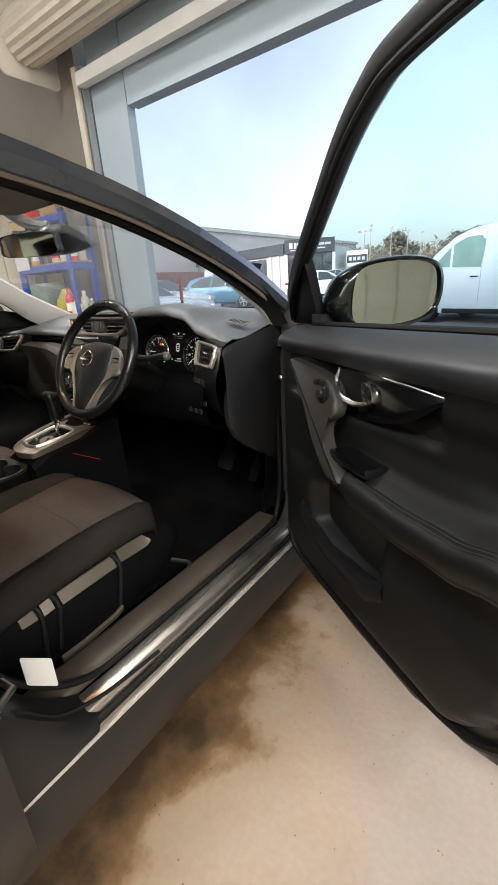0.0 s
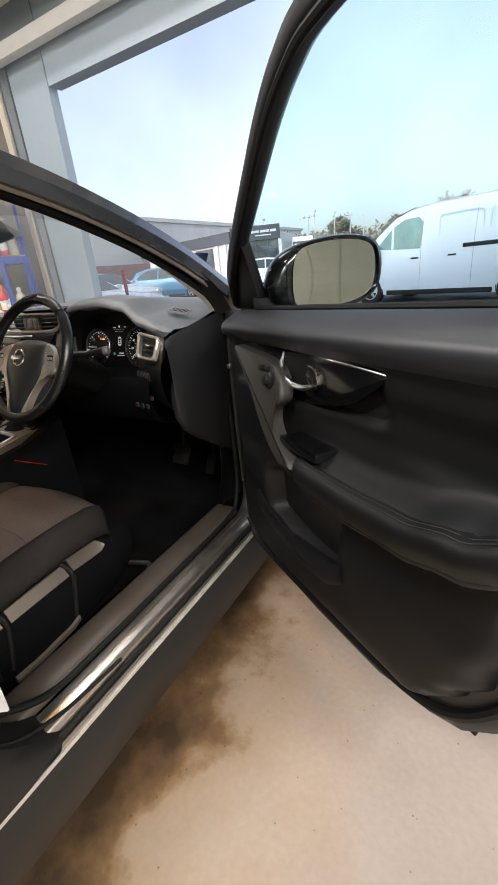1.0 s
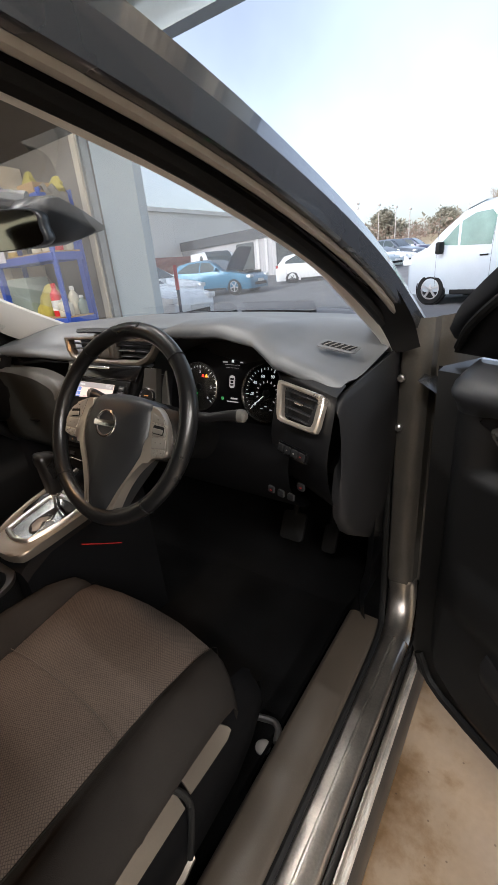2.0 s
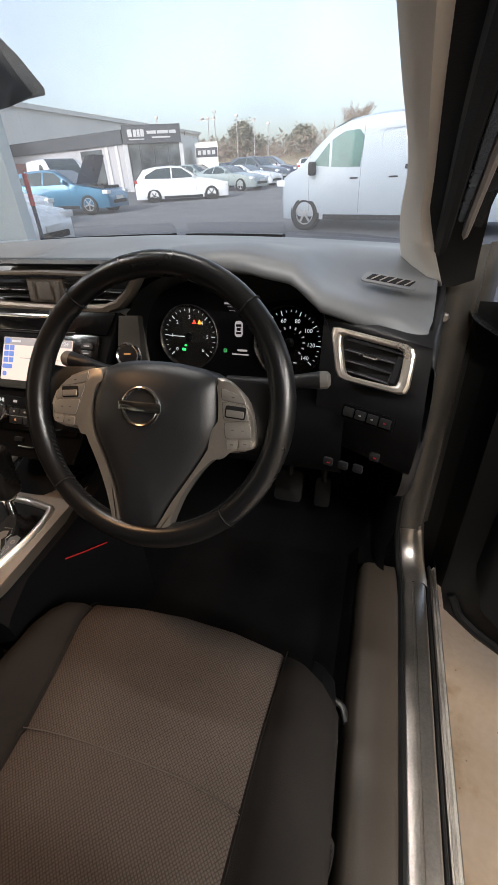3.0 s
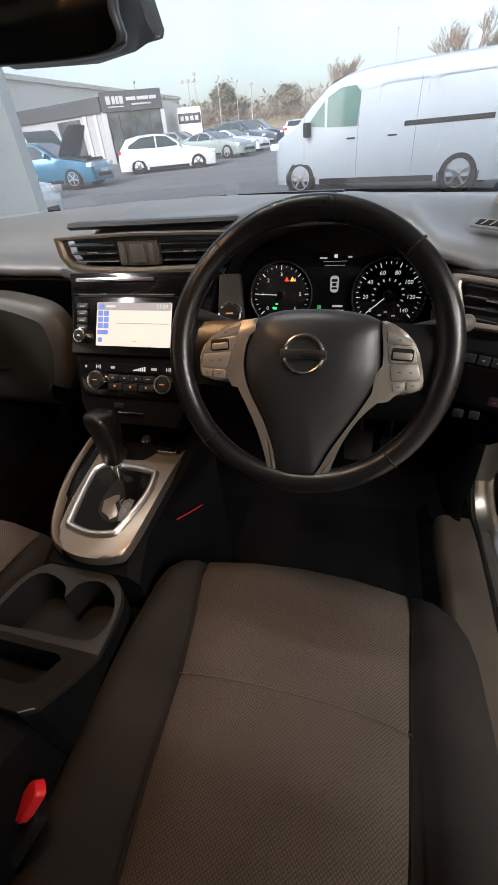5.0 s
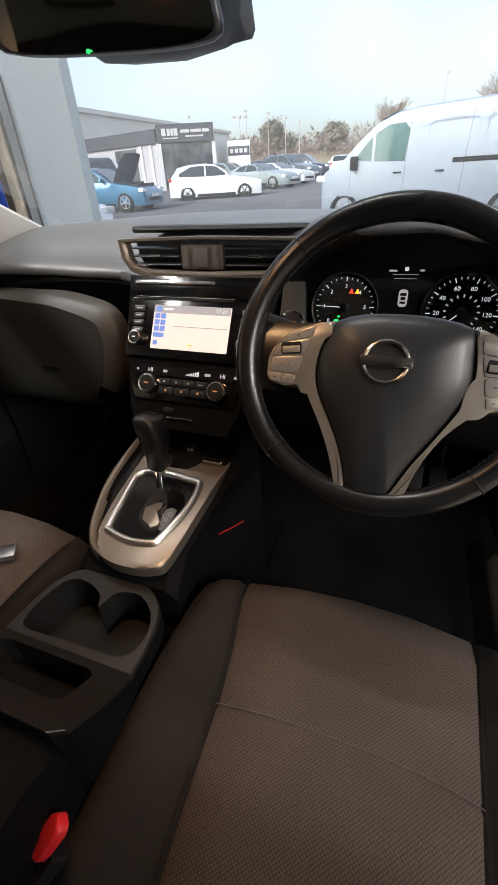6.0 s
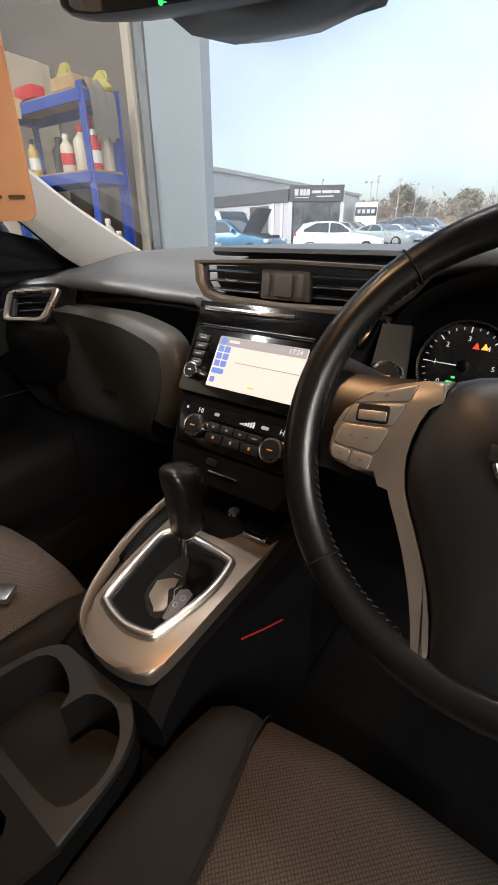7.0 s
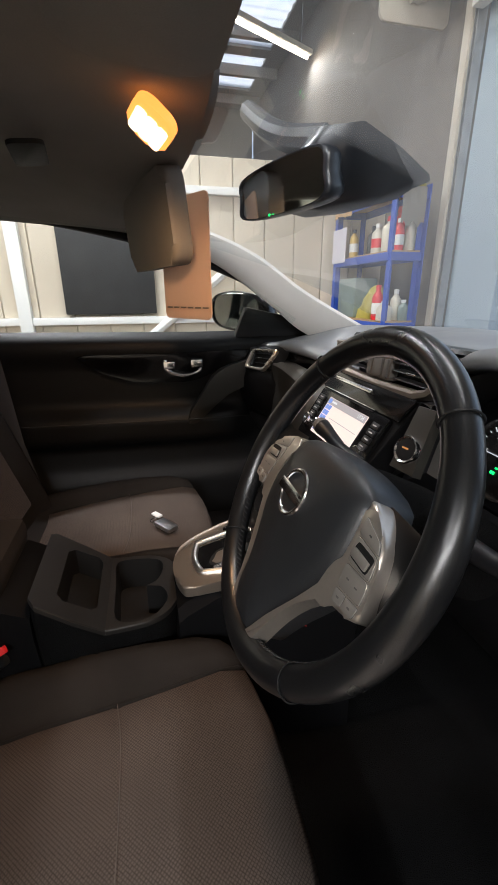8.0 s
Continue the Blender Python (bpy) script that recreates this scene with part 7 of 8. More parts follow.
rail_line = crs([(x, y, 0.742 + 0.12 * y + 0.002) for x, y in RAIL], 3)
bm = bmesh.new()
loft(bm, [[p + Vector(d) for d in ((-0.006, 0, -0.016), (-0.005, 0, -0.002), (0.0, 0, 0.003), (0.008, 0.002, 0.001), (0.012, 0.003, -0.010))] for p in rail_line], closed=False)
part("side_rail", bm, WARM_TRIM, console, "satin bronze-grey side rail", smooth=60)
bm = bmesh.new()
loft(bm, [[p + Vector((0.010, 0.002, -0.004)), p.lerp(Vector((-0.088, p.y, p.z)), 0.5) + Vector((0.002, 0, -0.012)), Vector((max(p.x + 0.012, -0.080), p.y + 0.003, p.z - 0.009))] for p in rail_line[:-4]], closed=False)
part("side_infill", bm, PIANO, console, "gloss black infill beside the rail", smooth=60)
bm = bmesh.new()
tube(bm, [(-0.008, 0.040, 0.745), (-0.006, 0.045, 0.80), (-0.004, 0.048, 0.84)], [0.008, 0.009, 0.012], 12)
part("gear_lever", bm, CHROME, console, "gear lever")
bm = bmesh.new()
squarish = [(math.copysign(abs(math.cos(a)) ** 0.62, math.cos(a)), math.copysign(abs(math.sin(a)) ** 0.62, math.sin(a))) for a in [2 * math.pi * j / 28 for j in range(28)]]
loft(bm, [[Vector((-0.004 + lean + r * cx, 0.050 + r * 1.28 * cy - 0.25 * lean, z - slope * (0.35 * cx + cy))) for cx, cy in squarish] for r, z, lean, slope in ((0.0165, 0.798, 0, 0), (0.0188, 0.804, 0, 0), (0.0192, 0.830, 0, 0), (0.0205, 0.855, -0.002, 0.001), (0.0225, 0.876, -0.004, 0.003), (0.0232, 0.887, -0.005, 0.005), (0.0220, 0.895, -0.006, 0.006), (0.0180, 0.900, -0.006, 0.006), (0.008, 0.902, -0.006, 0.004))])
knob_part = part("gear_knob", bm, LEATHER, console, "black leather gear knob", smooth=60)
bm = bmesh.new()
lathe(bm, [(0.0105, 0.0), (0.0135, 0.004), (0.0135, 0.014), (0.0115, 0.018)], 20, pose(-0.005, 0.048, 0.786))
part("collar", bm, CHROME, knob_part, "chrome collar under the knob")
bm = bmesh.new()
box(bm, 0.062, 0.143, 0.026, 0.034, 0.036, 0.014, 0.003, K @ pose(0.012, 0, -0.012))
part("brake_switch", bm, PIANO, console, "gloss parking-brake switch")
bm = bmesh.new()
frame_plate(bm, rrect(0.042, 0.046, 0.005), rrect(0.035, 0.039, 0.004), 0.006, K @ pose(0.074, 0.143, 0.010))
part("switch_rim", bm, CHROME, console, "bright switch rim")
bm = bmesh.new()
lathe(bm, [(0.012, 0), (0.012, 0.012), (0.009, 0.015), (0.002, 0.015)], 16, K @ pose(0.018, 0.150, 0.004))
part("power_socket", bm, CHROME, console, "small round socket")
bm = bmesh.new()
tube(bm, [(0.119, 0.010, 0.698), (0.121, 0.060, 0.667), (0.122, 0.115, 0.634)], 0.0013, 6)
part("red_strip", bm, DIM_RED, console, "thin red footwell light")
# cup holders: a level tray with two joined wells, then a slope up to the armrest with a pocket in it
FRONT_RIM = [(-0.112, -0.252), (-0.106, -0.188), (-0.094, -0.150), (-0.066, -0.124), (-0.012, -0.113), (0.043, -0.121), (0.080, -0.143), (0.097, -0.174), (0.1015, -0.21), (0.103, -0.252)]
JOINED_WELLS = [(-0.001, -0.181), (0.007, -0.154), (0.027, -0.143), (0.052, -0.143), (0.080, -0.162), (0.0935, -0.190), (0.0925, -0.216), (0.079, -0.236), (0.040, -0.240), (-0.011, -0.240), (-0.060, -0.243), (-0.090, -0.241), (-0.098, -0.225), (-0.096, -0.194), (-0.086, -0.158), (-0.064, -0.145), (-0.031, -0.151), (-0.010, -0.163)]
REAR_RIM = [(-0.112, -0.252), (0.104, -0.252), (0.110, -0.30), (0.110, -0.352), (0.098, -0.362), (-0.096, -0.362), (-0.108, -0.352), (-0.112, -0.30)]
POCKET = [(-0.092, -0.276), (-0.080, -0.268), (0.055, -0.268), (0.068, -0.276), (0.074, -0.318), (0.064, -0.328), (-0.066, -0.328), (-0.082, -0.318)]


def tray_top(y):
    return 0.692 + 0.8 * max(0, -0.252 - y)


def tray_piece(name, rim, hole, material, parent, label):
    bm = bmesh.new()
    for loop in (rim, hole):
        vs = [bm.verts.new((x, y, tray_top(y))) for x, y in loop]
        for a, b in zip(vs, vs[1:] + vs[:1]):
            bm.edges.new((a, b))
    bmesh.ops.triangle_fill(bm, edges=bm.edges[:], use_beauty=True)
    loft(bm, [[(x, y, tray_top(y)) for x, y in rim], [(x * 1.02, y, tray_top(y) - 0.002) for x, y in rim], [(x * 1.03, y, tray_top(y) - 0.009) for x, y in rim]], cap=False, closed=True)
    return part(name, bm, material, parent, label)


def open_soft(points):
    return [(p.x, p.y) for p in crs([(x, y, 0) for x, y in points], 3)]


front_rim, wells = open_soft(FRONT_RIM), soft(JOINED_WELLS, 2)
tray = tray_piece("cup_tray", front_rim, wells, TRAY, console, "brown-grey cup-holder tray")
tray_piece("tray_slope", REAR_RIM, POCKET, TRAY, tray, "sloping rear part of the tray")
for rim in (front_rim, REAR_RIM):
    bm = bmesh.new()
    loft(bm, [[(x * 1.025, y, tray_top(y) - 0.008) for x, y in rim], [(x * 1.02, y, 0.58) for x, y in rim]], cap=False)
    part("tray_skirt", bm, CARPET, tray, "black side of the tray")
for name, loop, deep, lab in (("cup_well", wells, 0.070, "dark joined cup wells"), ("pocket", POCKET, 0.055, "dark square pocket")):
    cx, cy = sum(p[0] for p in loop) / len(loop), sum(p[1] for p in loop) / len(loop)
    bm = bmesh.new()
    vs = loft(bm, [[(x, y, tray_top(y)) for x, y in loop], [(cx + (x - cx) * 0.95, cy + (y - cy) * 0.95, tray_top(y) - deep) for x, y in loop]], cap=False)
    bm.faces.new(vs[1])
    part(name, bm, RUBBER, tray, lab)
bm = bmesh.new()
box(bm, -0.003, -0.60, 0.800, 0.20, 0.40, 0.06, 0.025)
part("armrest", bm, CLOTH_SIDE, console, "dark padded centre armrest")

# seats
def weave(name, a):
    """Knitted cloth: small raised lozenges in rows."""
    m = mat(name, a, 0.93, vary=0.16, fine=400, bump=0.3, depth=0.0008, spec=0.12)
    n, l = m.node_tree.nodes, m.node_tree.links
    at = n.new("ShaderNodeTexCoord")
    turn = n.new("ShaderNodeMapping")
    turn.inputs["Rotation"].default_value = (0, 0, radians(45))
    l.new(at.outputs["Object"], turn.inputs["Vector"])
    check = n.new("ShaderNodeTexVoronoi")
    check.voronoi_dimensions = "2D"
    check.inputs["Scale"].default_value, check.inputs["Randomness"].default_value = 290, 0.10
    check.distance = "CHEBYCHEV"
    l.new(turn.outputs[0], check.inputs["Vector"])
    mix = n.new("ShaderNodeMix")
    mix.data_type, mix.blend_type = "RGBA", "MULTIPLY"
    mix.inputs[0].default_value = 1.0
    fade = n.new("ShaderNodeMapRange")
    fade.inputs["From Min"].default_value, fade.inputs["From Max"].default_value = 0.28, 0.52
    fade.inputs["To Min"].default_value, fade.inputs["To Max"].default_value = 1.24, 0.48
    l.new(check.outputs["Distance"], fade.inputs["Value"])
    base = n["Principled BSDF"].inputs["Base Color"]
    l.new(base.links[0].from_socket, mix.inputs[6])
    l.new(fade.outputs[0], mix.inputs[7])
    l.new(mix.outputs[2], base)
    return m


WEAVE = weave("woven_brown_seat_cloth", (0.072, 0.0572, 0.0482))


def cushion_ring(cx, y, z, w, half=1.0):
    prof = ((-1.07, -0.15), (-1.06, -0.07), (-1.03, -0.02), (-0.96, 0.012), (-0.86, 0.020), (-0.76, 0.012), (-0.72, 0.0), (-0.40, -0.002), (0, 0.002), (0.40, -0.002), (0.72, 0.0), (0.76, 0.012), (0.86, 0.020)) + (((0.98, 0.015), (1.07, -0.006), (1.095, -0.022), (1.07, -0.038), (0.98, -0.052)) if cx > 0 else ((0.96, 0.012), (1.03, -0.02), (1.05, -0.05), (1.06, -0.07), (1.07, -0.15)))
    return [Vector((cx + u * w, y - 0.055 * abs(u) ** 3.2, z + h)) for u, h in prof]


LINE = ((-0.025, 0.50, 0.234), (-0.008, 0.555, 0.242), (0.004, 0.600, 0.248), (-0.008, 0.628, 0.251), (-0.05, 0.642, 0.253), (-0.14, 0.646, 0.256), (-0.215, 0.643, 0.258), (-0.222, 0.640, 0.258), (-0.230, 0.643, 0.258), (-0.34, 0.632, 0.260), (-0.46, 0.615, 0.258), (-0.56, 0.62, 0.25))


def panel_edges(y):
    """The woven panel's two edges, as shares of the half width: it narrows towards the back."""
    return -along(((-0.50, 0.53), (-0.22, 0.57), (0.01, 0.715)), y), along(((-0.50, 0.63), (-0.22, 0.68), (0.01, 0.735)), y)


def seat(cx, label):
    bm = bmesh.new()
    loft(bm, [cushion_ring(cx, *p) for p in LINE], closed=False)
    s = part("seat", bm, CLOTH_SIDE, car, label, smooth=60)
    bm = bmesh.new()
    rows = []
    for y, z, w in LINE[1:-1]:
        a, b = panel_edges(y)
        rows.append([Vector((cx + u * w, y - 0.055 * abs(u) ** 3.2, z + 0.0030 + h)) for u, h in ((a, -0.006), (a + 0.035, 0.001), (a * 0.5, 0.0), (0, 0.004), (b * 0.5, 0.0), (b - 0.035, 0.001), (b, -0.006))])
    loft(bm, rows, closed=False)
    part("seat_panel", bm, WEAVE, s, "woven brown-grey seat panel with a cross seam", smooth=60)
    bm = bmesh.new()
    tube(bm, [(cx + u * 0.258, -0.222 - 0.055 * abs(u) ** 3.2, 0.6475 + (0.018 if abs(u) > 0.8 else 0)) for u in [-0.565 + 1.24 * i / 10 for i in range(11)]], 0.0008, 5)
    part("seam", bm, CLOTH, s, "dark cross seam")
    for side in (1, -1):
        bm = bmesh.new()
        tube(bm, crs([(cx + panel_edges(y)[side > 0] * w, y - 0.012, z + 0.0018) for y, z, w in LINE[1:-1]], 2), 0.0007, 4)
        part("piping", bm, CLOTH_SIDE, s, "dark seam piping")
    bm = bmesh.new()
    rows = []
    for z, y, w in ((0.58, -0.50, 0.22), (0.66, -0.53, 0.245), (0.80, -0.575, 0.255), (1.0, -0.635, 0.25), (1.14, -0.675, 0.225), (1.20, -0.70, 0.17)):
        rows.append([Vector((cx + u * w, y + d, z)) for u, d in ((-1.0, -0.10), (-1.02, -0.02), (-0.95, 0.035), (-0.80, 0.045), (-0.62, 0.012), (0, 0.0), (0.62, 0.012), (0.80, 0.045), (0.95, 0.035), (1.02, -0.02), (1.0, -0.10))])
    loft(bm, rows)
    part("backrest", bm, CLOTH_SIDE, s, "dark cloth seat back", smooth=60)
    bm = bmesh.new()
    loft(bm, [[Vector((cx + u * w, y + d, z)) for u, d in ((-0.58, 0.010), (-0.5, 0.017), (0, 0.008), (0.5, 0.017), (0.58, 0.010))] for z, y, w in ((0.66, -0.525, 0.245), (0.80, -0.57, 0.255), (1.0, -0.63, 0.25), (1.14, -0.67, 0.225))], closed=False)
    part("backrest_panel", bm, WEAVE, s, "woven brown-grey panel", smooth=60)
    bm = bmesh.new()
    box(bm, cx, -0.72, 1.32, 0.26, 0.10, 0.18, 0.04, None, 3)
    part("headrest", bm, CLOTH_SIDE, s, "dark cloth headrest")
    bm = bmesh.new()
    box(bm, cx, -0.26, 0.44, 0.40, 0.50, 0.14, 0.02)
    part("seat_base", bm, RUBBER, s, "dark seat frame and runners")
    return s


driver_seat = seat(0.36, "driver's seat in brown-grey cloth with dark bolsters")
seat(-0.37, "passenger seat in brown-grey cloth with dark bolsters")
LEVER = mat("grey_brown_lever_plastic", (0.15, 0.128, 0.105), 0.36, 0.5, vary=0.06, fine=400, bump=0.08, depth=0.0004)
# side valance and levers of the driver's seat
bm = bmesh.new()
rows = []
for y, z0, z1, d in ((0.030, 0.50, 0.540, -0.030), (0.010, 0.47, 0.570, -0.012), (-0.04, 0.44, 0.588, -0.004), (-0.10, 0.415, 0.594, 0.0), (-0.20, 0.405, 0.596, 0.0), (-0.30, 0.400, 0.594, 0.0), (-0.42, 0.405, 0.590, 0.0), (-0.50, 0.44, 0.588, -0.006), (-0.55, 0.47, 0.58, -0.03)):
    rows.append([(0.580, y, z0 - 0.01), (0.618 + d, y, z0), (0.634 + d, y, z0 + 0.02), (0.637 + d, y, (z0 + z1) / 2), (0.632 + d, y, z1 - 0.034), (0.612 + d, y, z1 - 0.004), (0.585, y, z1)])
loft(bm, rows, closed=False)
part("seat_valance", bm, CONSOLE_BLACK, driver_seat, "black plastic seat side", smooth=40)


def seat_strip(name, stations, label, wide=0.0):
    """A satin strip along the bevelled upper edge of the seat side: (y, lower z, upper z)."""
    bm = bmesh.new()
    loft(bm, [[(0.6345 + wide, y, a), (0.6375 + wide, y, a + 0.003), (0.6365 + wide - (b - a) * 0.62, y, b), (0.6325 + wide - (b - a) * 0.62, y, b)] for y, a, b in stations])
    return part(name, bm, LEVER, driver_seat, label, smooth=30)


seat_strip("valance_top", ((-0.100, 0.572, 0.578), (-0.112, 0.562, 0.591), (-0.16, 0.562, 0.593), (-0.204, 0.564, 0.594)), "satin grey upper edge of the seat side", 0.001)
seat_strip("valance_top", ((-0.204, 0.594, 0.599), (-0.30, 0.592, 0.597), (-0.385, 0.587, 0.592)), "thin satin upper edge", -0.016)
seat_strip("height_lever", ((-0.221, 0.562, 0.590), (-0.30, 0.559, 0.587), (-0.374, 0.556, 0.583)), "long satin grey seat lever", 0.005)
seat_strip("tilt_lever", ((-0.392, 0.558, 0.583), (-0.418, 0.556, 0.580)), "short satin grey seat lever", 0.003)
seat_strip("tilt_lever", ((-0.432, 0.556, 0.582), (-0.468, 0.558, 0.586)), "short satin grey seat lever", 0.002)
bm = bmesh.new()
loft(bm, [[(0.634 + dx, y, z + dz) for dx, dz in ((-0.006, -0.009), (0.006, -0.008), (0.008, 0.004), (-0.006, 0.010))] for y, z in ((-0.225, 0.434), (-0.25, 0.424), (-0.33, 0.416), (-0.405, 0.413))])
part("valance_rib", bm, LEVER, driver_seat, "dark satin rib along the lower seat side", smooth=30)
for y, lean in ((-0.212, -0.02), (-0.384, -0.02), (-0.426, -0.01)):
    bm = bmesh.new()
    tube(bm, crs([(0.618, y - 0.012, 0.600), (0.640, y, 0.570), (0.643, y + lean * 0.3, 0.52), (0.640, y + lean, 0.45)], 4), 0.0055, 8)
    part("lever_gap", bm, RUBBER, driver_seat, "black gap beside the lever")
bm = bmesh.new()
tube(bm, crs([(0.46, -0.02, 0.40), (0.60, 0.03, 0.405), (0.64, 0.03, 0.41), (0.655, 0.0, 0.41)], 5), 0.007, 8)
part("slide_bar", bm, STEEL, driver_seat, "steel slide bar")
# red belt buckle
B = basis((0.124, -0.414, 0.688), (0.72, -0.62, 0.10), (0.42, 0.58, 0.62))
bm = bmesh.new()
box(bm, 0, -0.040, -0.004, 0.036, 0.075, 0.020, 0.007, B, 2)
buckle = part("belt_buckle", bm, RUBBER, driver_seat, "belt buckle beside the console")
bm = bmesh.new()
plate(bm, rrect(0.021, 0.044, 0.008, 5), 0.012, B @ pose(0, 0.004, 0.004), 0.004, 3)
part("buckle_button", bm, RED_PLASTIC, buckle, "red buckle button", smooth=50)

# floor furniture: pedals, carpet plug
for x, y, z, w in ((0.525, 0.565, 0.487, 0.045), (0.440, 0.49, 0.556, 0.075)):
    bm = bmesh.new()
    plate(bm, rrect(w, 0.085, 0.012), 0.012, basis((x, y, z), (1, 0, 0), (0, 0.5, 0.86)), 0.003)
    p = part("pedal", bm, RUBBER, car, "ribbed black pedal")
    bm = bmesh.new()
    tube(bm, [(x, y + 0.012, z + 0.03), (x, y + 0.08, z + 0.22)], 0.010, 8)
    part("pedal_arm", bm, RUBBER, p, "pedal arm")
bm = bmesh.new()
loft(bm, [[(x, y, z) for x, z in ((0.12, 0.335), (0.16, 0.338), (0.35, 0.342), (0.55, 0.345), (0.62, 0.355), (0.645, 0.40))] for y in (-0.1, 0.0, 0.1, 0.2, 0.3, 0.4, 0.46)], closed=False)
part("floor_mat", bm, CARPET, car, "black carpet mat")
bm = bmesh.new()
lathe(bm, [(0.016, 0), (0.016, 0.004), (0.010, 0.007), (0.002, 0.007)], 16, pose(0.616, 0.005, 0.354))
part("carpet_plug", bm, GREY_KEY, car, "grey carpet plug")
# kick panel ahead of the sill
bm = bmesh.new()
loft(bm, [crs([(x0, y, z0), (x0 - 0.006, y + 0.004, z0 + 0.06), (x0 + 0.006, y + 0.012, z0 + 0.14), (x0 + 0.010, y + 0.03, z1)], 4) for y, x0, z0, z1 in ((0.355, 0.708, 0.44, 0.78), (0.375, 0.690, 0.43, 0.80), (0.42, 0.676, 0.42, 0.82), (0.55, 0.672, 0.40, 0.90), (0.68, 0.672, 0.40, 0.95))], closed=False)
part("kick_panel", bm, TRIM, car, "black plastic kick panel", smooth=60)

# ---- driver's door, swung open by 57 degrees ----
DU, DN, DO = Vector((math.sin(radians(57)), -math.cos(radians(57)), 0)), Vector((-math.cos(radians(57)), -math.sin(radians(57)), 0)), Vector((0.88, 0.40, 0))


def D(u, n, z):
    """A place on the door: along it from the hinge, inward from its skin, and up."""
    return DO + DU * u + DN * n + Vector((0, 0, z))


def hill(x, a, b, soft):
    t = lambda v: min(1, max(0, v)) ** 2 * (3 - 2 * min(1, max(0, v)))
    return t((x - a) / soft) * t((b - x) / soft)


ARM_TOP = ((0.43, 0.868), (0.62, 0.866), (0.74, 0.873), (0.83, 0.893), (0.90, 0.922), (0.95, 0.95))


def door_top(u):
    return 1.118 + 0.035 * u


def door_relief(u, z):
    """How far the inner trim stands in from the door's skin."""
    n, top, arm = 0.130, door_top(u), along(ARM_TOP, u) - 0.868
    n += 0.024 * hill(z, 1.050, 1.40, 0.045)
    n -= 0.062 * (max(0, z - top + 0.045) / 0.045) ** 2
    n -= 0.022 * hill(z, 0.950, 1.063, 0.018) * hill(u, 0.10, 0.655, 0.05)
    n -= 0.016 * hill(z, 0.890, 1.03, 0.05) * hill(u, 0.40, 1.0, 0.14)
    n += 0.066 * hill(z, 0.775 + arm, 0.895 + arm, 0.034) * hill(u, 0.40, 1.2, 0.10)
    n += 0.014 * hill(z, 0.40, 0.76, 0.12) * hill(u, 0.10, 1.0, 0.20)
    n += 0.012 * hill(z, 0.66, 0.80, 0.05) * hill(u, 0.08, 0.30, 0.06)
    n -= 0.075 * hill(z, 0.585 + 0.22 * max(0, 0.42 - u), 0.765, 0.035) * hill(u, 0.24, 0.545, 0.06)
    n -= 0.030 * (max(0, 0.485 - z) / 0.04) ** 2
    return n - 0.055 * (max(0, 0.095 - u) / 0.05) ** 2


def door_ends(z):
    front = along(((0.44, 0.275), (0.47, 0.17), (0.52, 0.095), (0.60, 0.055), (1.2, 0.045)), z)
    rear = along(((0.44, 0.69), (0.47, 0.755), (0.50, 0.79), (0.54, 0.825), (0.60, 0.865), (0.72, 0.910), (0.90, 0.938), (1.2, 0.945)), z)
    return front, rear


bm = bmesh.new()
rows = []
for j in range(80):
    z = 0.446 + (1.118 - 0.446) * j / 79
    f, r = door_ends(z)
    row = []
    for i in range(71):
        u = f + (r - f) * i / 70
        zz = z + 0.035 * u * max(0, (z - 0.95) / 0.168)
        row.append(D(u, door_relief(u, zz) - 0.06 * max(0, (i - 65) / 5) ** 2, zz))
    rows.append(row)
loft(bm, rows[:72], closed=False)
door = part("front_door", bm, DOOR_TRIM, car, "open driver's door with black padded trim", smooth=60)
bm = bmesh.new()
loft(bm, rows[71:], closed=False)
part("top_pad", bm, DOOR_TOP, door, "soft black pad along the door's upper edge, sky sheen in its colour", smooth=60)


def on_door(outline, depth, thick, bevel=0.0):
    """An outline (u, z) laid on the door at a depth that may change over it."""
    bm = bmesh.new()
    plate(bm, outline, thick, None, bevel)
    for v in bm.verts:
        u, z, h = v.co
        v.co = D(u, (depth(u, z) if callable(depth) else depth) + h, z)
    return bm


def ring(pts, n=3):
    return [(p.x, p.y) for p in crs([(u, z, 0) for u, z in pts], n, True)]


# metal shell, outer skin and seals
shell = [(0.0, 1.10), (0.0, 0.46), (0.02, 0.40), (0.10, 0.375), (0.40, 0.372), (0.62, 0.378), (0.745, 0.400), (0.815, 0.435), (0.870, 0.500), (0.915, 0.585), (0.958, 0.70), (0.978, 0.85), (0.985, 1.0), (0.985, 1.135), (0.5, 1.118)]
part("door_shell", on_door(shell, 0.0, 0.098, 0.020), DARKENED_PAINT, door, "grey painted metal door shell", smooth=50)
bm = bmesh.new()
skin = [(0.0, 0.335), (0.62, 0.335), (0.78, 0.355), (0.87, 0.41), (0.945, 0.52), (0.995, 0.68), (1.02, 0.88), (1.02, 1.13), (0.0, 1.10)]
plate(bm, skin, 0.030, None, 0.008)
for v in bm.verts:
    u, z, h = v.co
    v.co = D(u, h - 0.012 - 0.075 * max(0.0, math.sin(min(1, max(0, (1.12 - z) / 0.78)) * 3.1416)) ** 0.8 * (1 if h < 0.02 else 0.4), z)
part("door_skin", bm, PAINT, door, "gunmetal painted outer door skin", smooth=60)
bm = bmesh.new()
